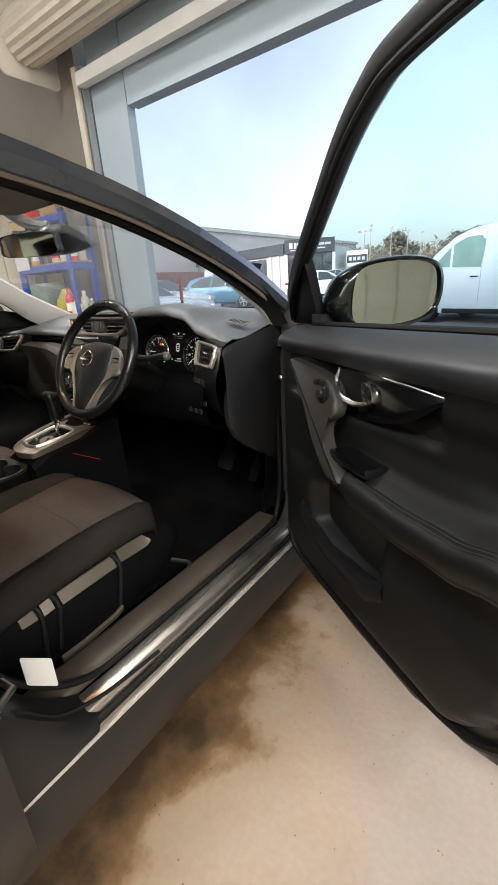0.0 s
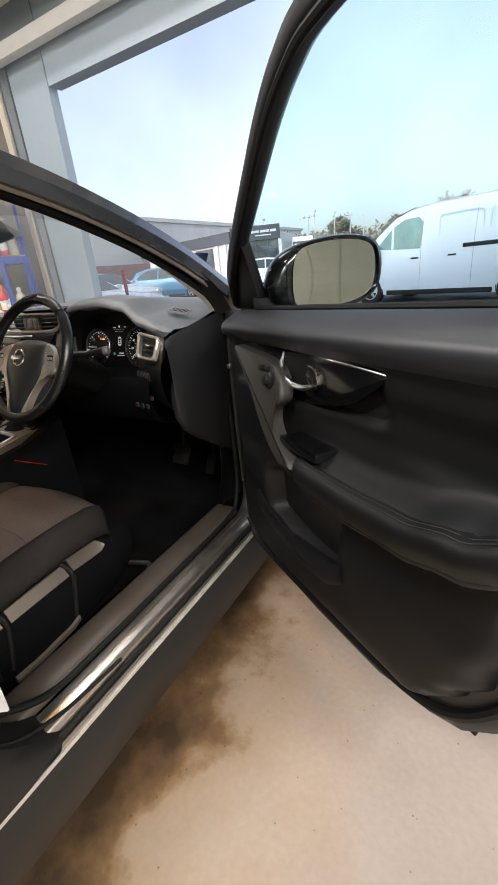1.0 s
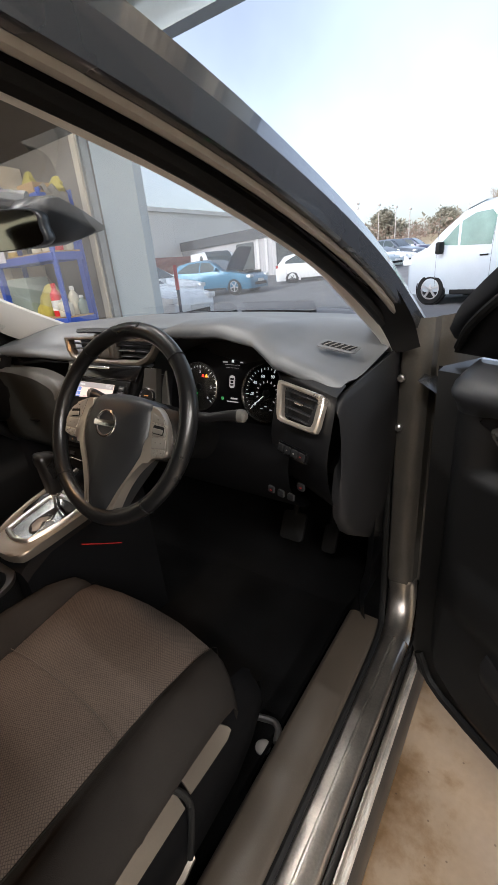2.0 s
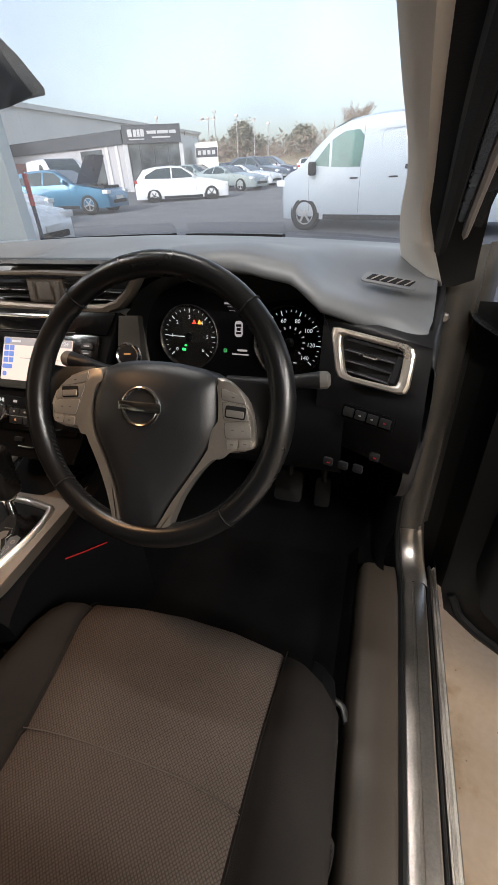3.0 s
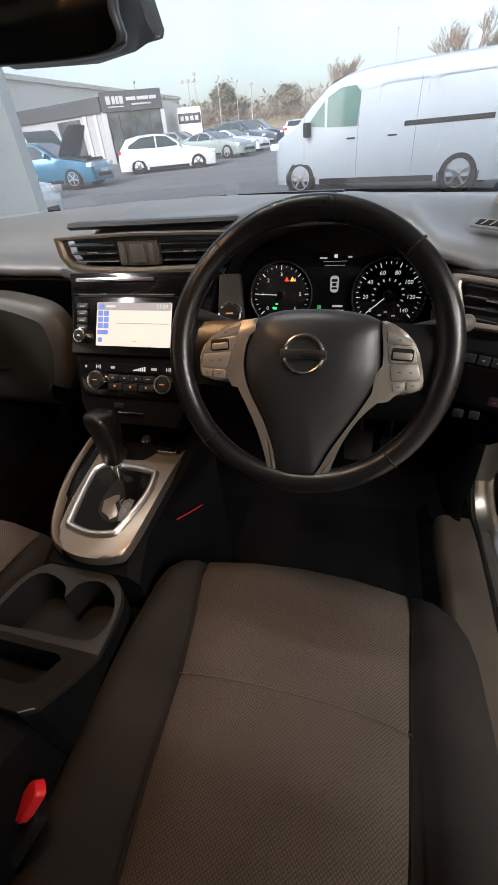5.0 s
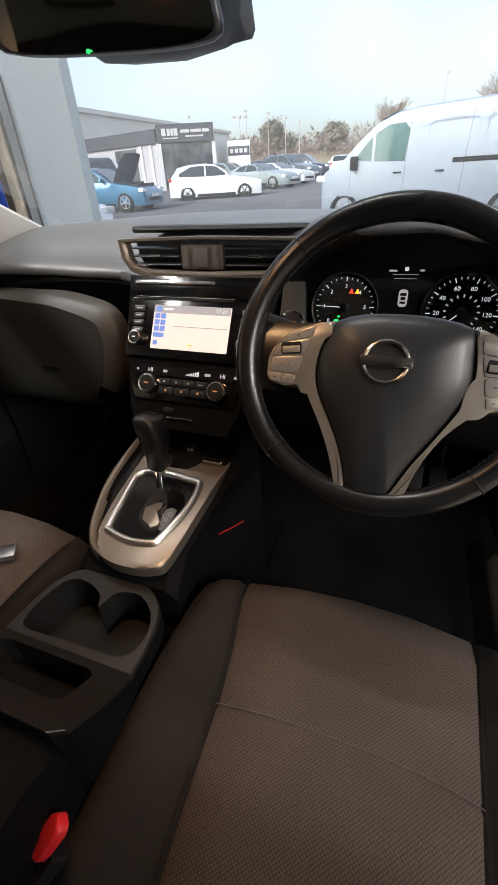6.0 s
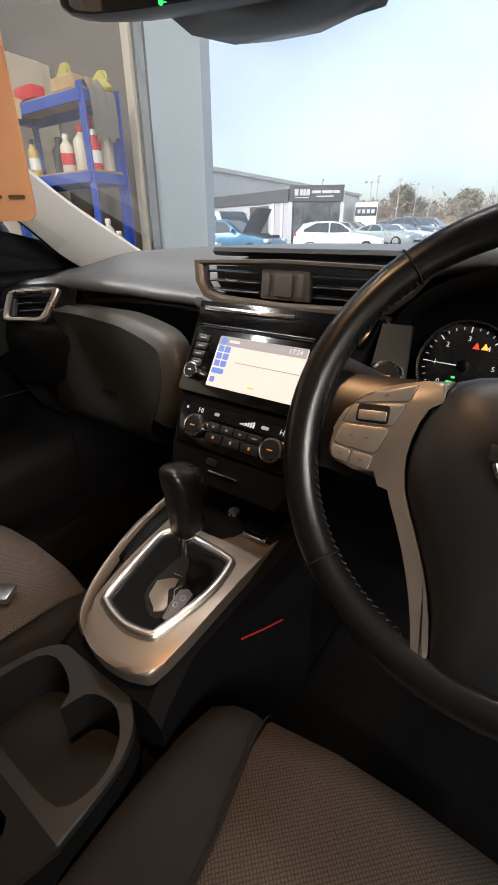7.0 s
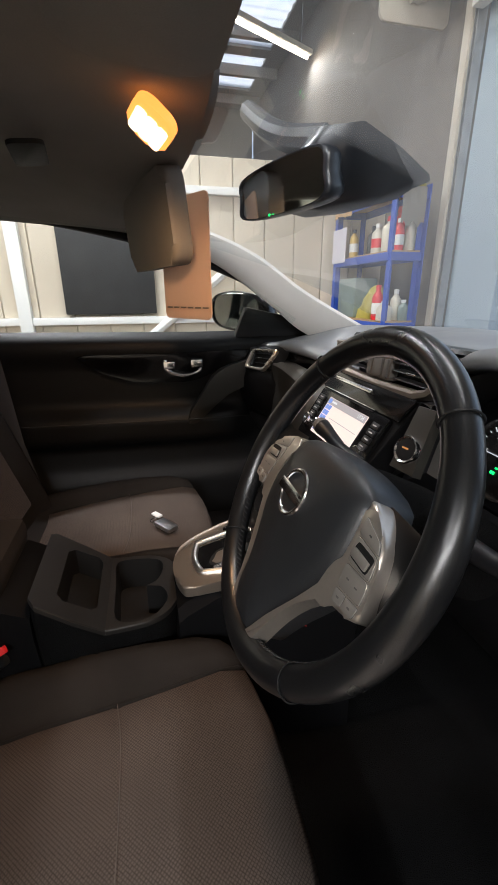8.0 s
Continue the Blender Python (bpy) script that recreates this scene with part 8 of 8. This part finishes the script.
tube(bm, crs([D(u, 0.100, z) for u, z in [(p[0], p[1]) for p in ((0.03, 0.47), (0.10, 0.408), (0.40, 0.402), (0.62, 0.408), (0.735, 0.430), (0.795, 0.465), (0.845, 0.525), (0.888, 0.605), (0.930, 0.72), (0.956, 0.88), (0.962, 1.06))]], 4), 0.0105, 8)
part("door_seal", bm, RUBBER, door, "black rubber seal round the door's edge")
bm = bmesh.new()
tube(bm, [D(u, 0.024, 0.338 + max(0, u - 0.62) * 0.1) for u in (0.12, 0.5, 0.80)], 0.006, 6)
part("door_seal", bm, RUBBER, door, "black lower weather strip")
bm = bmesh.new()
box(bm, 0.978, 0.060, 0.74, 0.012, 0.030, 0.11, 0.006, Matrix.Translation(DO) @ Matrix((DU, DN, (0, 0, 1))).transposed().to_4x4())
part("door_latch", bm, STEEL, door, "steel door latch")
# gloss inlay with chrome line and release lever
inlay = ring([(0.10, 1.060), (0.22, 1.064), (0.34, 1.062), (0.52, 1.055), (0.645, 1.047), (0.635, 1.036), (0.607, 1.014), (0.553, 0.982), (0.453, 0.960), (0.36, 0.956), (0.28, 0.990), (0.15, 1.030)])
part("gloss_inlay", on_door(inlay, 0.108, 0.016, 0.004), PIANO, door, "gloss black door inlay")
bm = bmesh.new()
tube(bm, crs([D(0.12, 0.122, 1.063), D(0.25, 0.1255, 1.0645), D(0.40, 0.1255, 1.0605), D(0.53, 0.1255, 1.0545), D(0.648, 0.124, 1.0475)], 6), 0.0021, 6)
part("chrome_line", bm, CHROME, door, "thin chrome line")
part("lever_bowl", on_door(ring([(0.355, 1.050), (0.455, 1.046), (0.478, 1.015), (0.45, 0.985), (0.39, 0.985), (0.352, 1.01)]), 0.1245, 0.001), RUBBER, door, "dark lever bowl")
bm = bmesh.new()
tube(bm, crs([D(0.350, 0.122, 1.050), D(0.356, 0.134, 1.026), D(0.375, 0.140, 1.005), D(0.405, 0.142, 0.995), D(0.440, 0.140, 0.994), D(0.468, 0.134, 1.002)], 5), [0.0040 + 0.0032 * math.sin(i / 25 * 3.14) for i in range(26)], 10)
part("release_lever", bm, CHROME, door, "curved chrome door release")
part("lock_tab", on_door(ring([(0.448, 1.040), (0.474, 1.034), (0.482, 1.006), (0.462, 0.996), (0.450, 1.012)], 3), 0.124, 0.014, 0.003), CHROME, door, "chrome lock tab")
# pull grip panel with mirror switch
grip = ring([(0.150, 1.046), (0.24, 1.043), (0.32, 1.034), (0.372, 1.016), (0.400, 0.985), (0.402, 0.962), (0.380, 0.944), (0.386, 0.918), (0.420, 0.888), (0.482, 0.858), (0.462, 0.846), (0.40, 0.872), (0.335, 0.915), (0.275, 0.965), (0.20, 1.015)])
grip_depth = lambda u, z: 0.118 + 0.32 * (1.045 - z)
part("pull_grip", on_door(grip, grip_depth, 0.030, 0.009), GRIP, door, "brown-grey moulded pull grip", smooth=60)
MK = Matrix.Translation(D(0.353, 0.1635, 0.998)) @ Matrix((DU, Vector((0, 0, 1)), DN)).transposed().to_4x4() @ Matrix.Rotation(radians(-18), 4, "X")
bm = bmesh.new()
lathe(bm, [(0.0175, -0.003), (0.0175, 0.003), (0.012, 0.005), (0.011, 0.014), (0.009, 0.016), (0.001, 0.016)], 20, MK)
part("mirror_knob", bm, TRIM, door, "black mirror control knob")
for dx in (-0.042, -0.018):
    bm = bmesh.new()
    box(bm, dx, 0.022, 0.001, 0.018, 0.011, 0.007, 0.002, MK)
    part("mirror_key", bm, TRIM, door, "small black key")
# window switches ahead of the armrest
SW = Matrix.Translation(D(0.475, 0.160, 0.876)) @ Matrix((DU, DN, DU.cross(DN))).transposed().to_4x4() @ Matrix.Rotation(radians(-7), 4, "X")
bm = bmesh.new()
box(bm, 0, 0, -0.010, 0.125, 0.058, 0.022, 0.006, SW)
panel = part("switch_panel", bm, PIANO, door, "gloss window-switch panel")
for x, y in ((-0.040, 0.012), (-0.040, -0.014), (0.0, 0.0), (0.036, 0.0)):
    bm = bmesh.new()
    box(bm, x, y, 0.003, 0.026, 0.021 if x < -0.01 else 0.030, 0.009, 0.003, SW, 2)
    switch = part("window_switch", bm, TRIM, panel, "black window switch")
    bm = bmesh.new()
    box(bm, x + 0.010, y, 0.0078, 0.003, 0.016, 0.002, 0.0007, SW, 1)
    part("switch_edge", bm, CHROME, panel, "bright switch edge")
# armrest with stitching
bm = bmesh.new()
rows = []
for i in range(27):
    u = 0.425 + 0.52 * i / 26
    z, k = along(ARM_TOP, u), min(1, 0.45 + (u - 0.425) / 0.12)
    rows.append(crs([D(u, 0.105, z - 0.004), D(u, 0.105 + 0.055 * k, z + 0.004), D(u, 0.105 + 0.093 * k, z + 0.001), D(u, 0.105 + 0.105 * k, z - 0.014), D(u, 0.105 + 0.100 * k, z - 0.040), D(u, 0.105 + 0.075 * k, z - 0.066), D(u, 0.110, z - 0.080)], 3))
loft(bm, rows, closed=False)
armrest = part("armrest", bm, DOOR_TRIM, door, "black padded armrest with stitched edge", smooth=60)
for dn in (0.0, 0.010):
    bm = bmesh.new()
    for i in range(74):
        u = 0.50 + 0.44 * i / 74
        tube(bm, [D(u, 0.186 + dn, along(ARM_TOP, u) + 0.0036 - 0.12 * dn), D(u + 0.0045, 0.186 + dn, along(ARM_TOP, u + 0.0045) + 0.0036 - 0.12 * dn)], 0.0008, 4)
    st = part("stitching", bm, STITCH, armrest, "grey armrest stitching")
    st["kind"] = "stuff"
# door pocket lip
bm = bmesh.new()
rows = []
for u, z in ((0.20, 0.655), (0.27, 0.622), (0.35, 0.602), (0.43, 0.594), (0.50, 0.602), (0.555, 0.64)):
    rows.append([D(u, n, z + dz) for n, dz in ((0.085, -0.020), (0.118, 0.004), (0.142, 0.006), (0.150, -0.008), (0.146, -0.040), (0.130, -0.085))])
loft(bm, rows, closed=False)
part("pocket_lip", bm, TRIM, door, "black door pocket lip", smooth=60)
# mirror sail, window frame, glass: all lean inward towards the roof
lean = lambda u, z: 0.030 + 0.40 * (z - 1.12)
sail = [(-0.005, 1.118), (0.03, 1.17), (0.09, 1.222), (0.15, 1.268), (0.178, 1.282), (0.176, 1.25), (0.158, 1.18), (0.148, 1.118)]
part("mirror_sail", on_door(sail, lean, 0.026, 0.006), TRIM, door, "black mirror sail")
bar = crs([D(0.0, 0.045, 1.150), D(0.05, 0.075, 1.200), D(0.15, 0.105, 1.270), D(0.22, 0.124, 1.308), D(0.32, 0.148, 1.366), D(0.43, 0.175, 1.425), D(0.52, 0.193, 1.462), D(0.60, 0.200, 1.482), D(0.80, 0.205, 1.490), D(0.98, 0.200, 1.480)], 5)
bm = bmesh.new()
rows = []
for i, p in enumerate(bar):
    along_bar = (bar[min(i + 1, len(bar) - 1)] - bar[max(i - 1, 0)]).normalized()
    up = DN.cross(along_bar).normalized()
    up = up if up.z > 0 else -up
    rows.append([p + DN * a + up * b for a, b in ((0.018, 0.013), (0.020, -0.006), (0.012, -0.017), (-0.008, -0.018), (-0.020, -0.010), (-0.020, 0.012), (0.0, 0.019))])
loft(bm, rows)
part("window_frame", bm, FRAME_BLACK, door, "black window frame", smooth=60)
bm = bmesh.new()
tube(bm, [p + DU * 0.010 - Vector((0, 0, 0.020)) + DN * 0.016 for p in bar], 0.007, 8)
part("frame_seal", bm, RUBBER, door, "black rubber window seal")
bm = bmesh.new()
loft(bm, [[D(0.98, 0.02, 1.12).lerp(D(0.98, 0.200, 1.48), t) + DU * (a - 0.03) + DN * b for a, b in ((0.0, 0.02), (0.06, 0.02), (0.06, -0.02), (0.0, -0.02))] for t in (0, 0.5, 1)])
part("rear_frame", bm, FRAME_BLACK, door, "black rear window frame")
bm = bmesh.new()
rows = []
for i in range(21):
    u = 0.12 + 0.85 * i / 20
    top = min(bar, key=lambda p: abs((p - DO).dot(DU) - u))
    tn, tz = (top - DO).dot(DN), top.z
    rows.append([D(u, 0.018 + (tn - 0.018) * t, 1.09 + (tz - 1.09) * t) for t in (0, 0.25, 0.5, 0.75, 1)])
loft(bm, rows, closed=False)
pane = part("door_glass", bm, TINT, door, "blue-green tinted door glass")
pane.visible_shadow = False
bm = bmesh.new()
tube(bm, [D(u, 0.070, door_top(u) + 0.001) for u in (0.15, 0.4, 0.7, 0.94)], 0.007, 8)
part("glass_seal", bm, RUBBER, door, "black seal along the glass")


def door_mirror(place, out, back, parent, size=1.0):
    """A door mirror; place its inner foot, out the way outward, back the way it looks."""
    m = basis(place, out, (0, 0, 1))
    turn = 1 if (m.to_3x3() @ Vector((0, 0, 1))).dot(back) > 0 else -1
    shape = [p * size for p in crs([(-0.042, -0.030, 0), (-0.030, 0.030, 0), (0.010, 0.066, 0), (0.08, 0.084, 0), (0.17, 0.090, 0), (0.25, 0.076, 0), (0.278, 0.032, 0), (0.270, -0.034, 0), (0.22, -0.072, 0), (0.11, -0.086, 0), (0.02, -0.076, 0)], 4, True)]
    pane_edge = [p * size for p in crs([(0.014, -0.040, 0), (0.020, 0.040, 0), (0.055, 0.070, 0), (0.16, 0.078, 0), (0.238, 0.064, 0), (0.258, 0.024, 0), (0.250, -0.034, 0), (0.206, -0.062, 0), (0.11, -0.072, 0), (0.04, -0.068, 0)], 4, True)]
    bm = bmesh.new()
    c = Vector((0.125 * size, 0.0, 0))
    loft(bm, [[m @ (c + (p - c) * k + Vector((0, 0, turn * z))) for p in shape] for k, z in ((0.25, -0.095), (0.62, -0.085), (0.86, -0.058), (0.97, -0.015), (1.0, 0.022))] + [[m @ (p + (q - p) * k + Vector((0, 0, turn * z))) for p, q in zip(shape, [min(pane_edge, key=lambda e: (e - p).length) for p in shape])] for k, z in ((0.35, 0.038), (0.85, 0.042), (0.98, 0.030))])
    h = part("mirror_housing", bm, PIANO, parent, "black door mirror housing", smooth=60)
    bm = bmesh.new()
    c = Vector((0.136 * size, 0.0, 0))
    loft(bm, [[m @ (c + (p - c) * k + Vector((0, 0, turn * z))) for p in pane_edge] for k, z in ((1.0, 0.028), (1.0, 0.034), (0.5, 0.0345), (0.1, 0.035))])
    part("mirror_face", bm, MIRROR, parent, "silver mirror glass", smooth=80)
    bm = bmesh.new()
    loft(bm, [[m @ Vector((x, y, turn * z)) for y, z in ((-0.060, -0.04), (-0.035, -0.04), (-0.035, 0.01), (-0.060, 0.01))] for x in (-0.06, 0.02, 0.09)])
    part("mirror_arm", bm, TRIM, parent, "black mirror arm")
    return h


door_mirror(D(0.175, 0.012, 1.183), (-DN * 0.99 + DU * 0.06), DU, door)

# ---- passenger's door, shut ----
bm = bmesh.new()
rows = []
for j in range(40):
    z = 0.42 + 0.70 * j / 39
    rows.append([])
    for i in range(40):
        y = -0.62 + 1.06 * i / 39
        u = 0.44 - y
        n = 0.02 * hill(z, 1.00, 1.2, 0.06) + 0.05 * hill(z, 0.72, 0.88, 0.05) * hill(u, 0.2, 1.1, 0.12) + 0.02 * hill(z, 0.40, 0.66, 0.08)
        n -= 0.05 * max(0, (z - 1.085) / 0.035) ** 2 if z > 1.085 else 0
        rows[-1].append((-0.735 + n, y, z + 0.02 * max(0, -y)))
loft(bm, rows, closed=False)
pdoor = part("passenger_door", bm, DOOR_TRIM, car, "shut passenger door with black padded trim", smooth=60)
bm = bmesh.new()
plate(bm, [(p.x, p.y) for p in crs([(-0.36, 1.052, 0), (-0.22, 1.058, 0), (0.0, 1.058, 0), (0.2, 1.06, 0), (0.22, 1.04, 0), (0.12, 1.01, 0), (0.02, 0.965, 0), (-0.10, 0.962, 0), (-0.24, 0.98, 0)], 3, True)], 0.014, basis((-0.715, 0, 0), (0, 1, 0), (0, 0, 1)), 0.004)
part("gloss_inlay", bm, PIANO, pdoor, "gloss black door inlay")
bm = bmesh.new()
tube(bm, crs([(-0.698, -0.085, 1.035), (-0.690, -0.080, 1.005), (-0.688, -0.05, 0.990), (-0.688, -0.01, 0.985), (-0.692, 0.03, 1.0), (-0.698, 0.035, 1.035)], 5), 0.007, 8)
part("release_lever", bm, CHROME, pdoor, "curved chrome door release")
for y, z in ((-0.072, 1.018), (0.020, 1.022)):
    bm = bmesh.new()
    box(bm, -0.690, y, z, 0.012, 0.040, 0.028, 0.005)
    part("lock_tab", bm, CHROME, pdoor, "chrome lock tab")
bm = bmesh.new()
plate(bm, [(p.x, p.y) for p in crs([(0.36, 1.03, 0), (0.24, 1.035, 0), (0.10, 1.0, 0), (0.04, 0.93, 0), (-0.02, 0.83, 0), (0.02, 0.82, 0), (0.12, 0.92, 0), (0.30, 0.96, 0)], 3, True)], 0.03, basis((-0.705, 0, 0), (0, 1, 0), (0, 0, 1)), 0.008)
part("pull_grip", bm, GRIP, pdoor, "dark grey moulded pull grip")
bm = bmesh.new()
tube(bm, [(-0.668, y, 0.835 + 0.02 * max(0, -y)) for y in (0.2, 0.0, -0.3, -0.6)], 0.0018, 5)
part("stitching", bm, STITCH, pdoor, "pale stitched line")
bm = bmesh.new()
loft(bm, [[(-0.775 + 0.17 * t * (1 if y > -9 else 0), y, 1.10 + ((1.47 if y < -0.2 else 1.47 - 0.62 * (y + 0.2) ** 1.15) - 1.10) * t) for t in (0, 0.5, 1)] for y in [-0.62 + 0.08 * i for i in range(13)]], closed=False)
pglass = part("door_glass", bm, GLASS, pdoor, "clear door glass")
pglass.visible_shadow = False
bm = bmesh.new()
plate(bm, [(0.16, 1.10), (0.20, 1.20), (0.34, 1.17), (0.50, 1.10)], 0.03, basis((-0.755, 0, 0), (0, 1, 0), (0, 0, 1)), 0.006)
part("mirror_sail", bm, TRIM, pdoor, "black mirror sail")
bm = bmesh.new()
box(bm, -0.70, -0.66, 1.0, 0.10, 0.10, 1.2, 0.03)
part("middle_pillar", bm, TRIM, car, "dark middle pillar trim")
bm = bmesh.new()
loft(bm, [[Vector((x, y, z)) + Vector(d) for d in ((0, -0.022, 0), (0.003, 0, 0), (0, 0.022, 0), (-0.003, 0, 0))] for x, y, z in ((-0.655, -0.60, 1.34), (-0.652, -0.585, 1.1), (-0.645, -0.56, 0.8), (-0.62, -0.52, 0.62))])
part("seat_belt", bm, BELT, car, "dark blue-grey seat belt strap")
door_mirror(Vector((-0.875, 0.315, 1.175)), Vector((-0.72, -0.69, 0)), Vector((0.7, -0.7, 0)), pdoor, 0.86)

# ---- roof fittings ----
bm = bmesh.new()
loft(bm, [[Vector((0.02 + u * w, y, z + h)) for u, h in ((-1, 0.02), (-0.85, 0.004), (-0.5, -0.004), (0, -0.006), (0.5, -0.004), (0.85, 0.004), (1, 0.02))] for y, z, w in ((-0.03, 1.468, 0.10), (-0.06, 1.468, 0.13), (-0.14, 1.478, 0.135), (-0.24, 1.49, 0.12), (-0.30, 1.50, 0.08))], closed=False)
roof_console = part("roof_console", bm, HEADLINE, car, "grey roof console", smooth=60)
DOME = glow("lit_amber_dome_lamp", (1.0, 0.60, 0.24), 2.0)
DOME_RIM = glow("amber_lamp_lens", (1.0, 0.27, 0.04), 0.75)
m = basis((0.100, -0.112, 1.436), (0.95, 0.30, 0.15), Vector((0.3, -0.55, -0.78)).cross(Vector((0.95, 0.30, 0.15))))
bm = bmesh.new()
plate(bm, rrect(0.064, 0.056, 0.020, 5), 0.012, m @ pose(0, 0, -0.006), 0.005, 3)
lamp = part("dome_lamp", bm, DOME_RIM, car, "lit amber dome lamp", smooth=50)
for i in range(3):
    bm = bmesh.new()
    plate(bm, rrect(0.044, 0.0150, 0.006, 4), 0.003, m @ pose(-0.005, -0.0145 + 0.0145 * i, 0.005), 0.0012)
    part("lamp_rib", bm, DOME, lamp, "bright lamp rib")
dome = bpy.data.lights.new("dome_light", "AREA")
dome.shape, dome.size, dome.size_y, dome.spread = "RECTANGLE", 0.045, 0.035, radians(140)
dome.energy, dome.color = 0.75, (1.0, 0.55, 0.24)
new("dome_light", dome).matrix_world = Matrix.Translation(m @ Vector((0, 0, 0.016))) @ Vector((-0.38, -0.20, -0.90)).to_track_quat("-Z", "Y").to_matrix().to_4x4()
# sun visors; the passenger's is turned down and holds a card
bm = bmesh.new()
plate(bm, rrect(0.34, 0.165, 0.035, 5), 0.036, basis((-0.297, -0.087, 1.378), (0.97, 0.24, 0.0), (0, -0.10, 1)), 0.015, 4)
part("sun_visor", bm, HEADLINE, car, "grey sun visor turned down")
bm = bmesh.new()
plate(bm, rrect(0.40, 0.15, 0.035, 5), 0.020, basis((0.40, -0.125, 1.468), (1, 0, 0), (0, -1, 0.10)), 0.006, 3)
part("sun_visor", bm, HEADLINE, car, "grey sun visor folded up")
CARD = mat("peach_card", (0.70, 0.56, 0.46), 0.8, vary=0.05, bump=0.05)
n, l = CARD.node_tree.nodes, CARD.node_tree.links
through_card, blend = n.new("ShaderNodeBsdfTranslucent"), n.new("ShaderNodeMixShader")
through_card.inputs[0].default_value = (0.85, 0.62, 0.46, 1)
blend.inputs[0].default_value = 0.6
l.new(n["Principled BSDF"].outputs[0], blend.inputs[1])
l.new(through_card.outputs[0], blend.inputs[2])
l.new(blend.outputs[0], n["Material Output"].inputs["Surface"])
CARD_AT = basis((-0.197, -0.049, 1.305), (0.87, 0.50, 0), (0, 0, 1))
bm = bmesh.new()
plate(bm, rrect(0.16, 0.225, 0.012, 3), 0.0025, CARD_AT)
card = part("visor_card", bm, CARD, car, "peach-coloured card hung on the sun visor")
bm = bmesh.new()
for i in range(6):
    box(bm, -0.062 + 0.025 * i, -0.090, 0.001, 0.017, 0.003, 0.006, 0, CARD_AT)
part("card_notch", bm, WARM_TRIM, card, "row of notches on the card")
# shallow dark tray let into the headlining
bm = bmesh.new()
plate(bm, rrect(0.115, 0.050, 0.014, 4), 0.006, basis((-0.06, -0.285, 1.440), (1, 0.12, 0), (0.12, -1, -0.10)), 0.002)
part("roof_recess", bm, RUBBER, car, "dark recess in the headlining")
# inner mirror with its sensor housing
G = basis((0.018, 0.080, 1.388), (0.97, 0.22, -0.03), (0, -0.08, 1))
shape = [p for p in crs([(-0.122, -0.026, 0), (-0.128, 0.005, 0), (-0.118, 0.034, 0), (0.0, 0.042, 0), (0.118, 0.036, 0), (0.130, 0.005, 0), (0.122, -0.026, 0), (0.0, -0.032, 0)], 4, True)]
bm = bmesh.new()
sign_g = 1 if (G.to_3x3() @ Vector((0, 0, 1))).y < 0 else -1
loft(bm, [[G @ Vector((p.x * k, p.y * k, sign_g * z)) for p in shape] for k, z in ((0.5, -0.042), (0.85, -0.034), (0.98, -0.012), (1.0, 0.004), (0.97, 0.010), (0.93, 0.010), (0.92, 0.004))])
rear_mirror = part("rear_view_mirror", bm, HOUSING, car, "black interior mirror on a sensor housing", smooth=60)
bm = bmesh.new()
loft(bm, [[G @ Vector((p.x * k, p.y * k, sign_g * z)) for p in shape] for k, z in ((0.925, 0.004), (0.925, 0.007), (0.5, 0.0075), (0.1, 0.0078))])
part("mirror_face", bm, MIRROR, rear_mirror, "dark silver mirror glass", smooth=80)
bm = bmesh.new()
lathe(bm, [(0.0022, 0), (0.0022, 0.002), (0.0005, 0.002)], 8, G @ pose(-0.02, -0.029, 0.0095 * sign_g))
part("pilot_light", bm, GLOW_GREEN, rear_mirror, "small green pilot light")
bm = bmesh.new()
rows = []
for y, x0, x1, z0, z1 in ((0.075, -0.035, 0.035, 1.385, 1.41), (0.10, -0.045, 0.150, 1.365, 1.442), (0.14, -0.045, 0.160, 1.358, 1.446), (0.20, -0.035, 0.148, 1.364, 1.426), (0.255, -0.020, 0.134, 1.378, 1.402), (0.264, -0.010, 0.126, 1.384, 1.396)):
    rows.append([(x0, y, (z0 + z1) / 2), (x0 + 0.015, y, z0 + 0.004), ((x0 + x1) / 2, y, z0), (x1 - 0.035, y, z0 + 0.006), (x1, y, z1 - 0.008), (x1 - 0.03, y, z1), ((x0 + x1) / 2, y, z1), (x0 + 0.02, y, z1 - 0.004)])
loft(bm, rows)
part("sensor_housing", bm, HOUSING, rear_mirror, "black sensor housing behind the mirror", smooth=60)
bm = bmesh.new()
tube(bm, crs([(0.075, 0.125, 1.440), (0.035, 0.09, 1.452), (-0.02, 0.07, 1.480), (-0.09, 0.055, 1.525)], 4), [0.021 - 0.0005 * i for i in range(13)], 10)
part("mirror_stem", bm, HOUSING, rear_mirror, "black mirror stem")

# keys left on the passenger seat
keys = thing("car_key", "silver and black car key on the passenger seat", "key", at=pose(-0.275, -0.13, 0.6555, 0, 0, 35))
bm = bmesh.new()
box(bm, 0, 0, 0.007, 0.065, 0.034, 0.013, 0.005)
part("fob", bm, ALLOY, keys, "silver fob")
bm = bmesh.new()
tube(bm, [(-0.045 + 0.014 * math.cos(a), 0.014 * math.sin(a), 0.004) for a in [2 * math.pi * i / 20 for i in range(20)]], 0.0016, 6, True)
part("key_ring", bm, CHROME, keys, "steel ring")
bm = bmesh.new()
box(bm, -0.068, 0.022, 0.004, 0.034, 0.018, 0.006, 0.002, None, 1)
part("tag", bm, WHITE_PLASTIC, keys, "white tag")
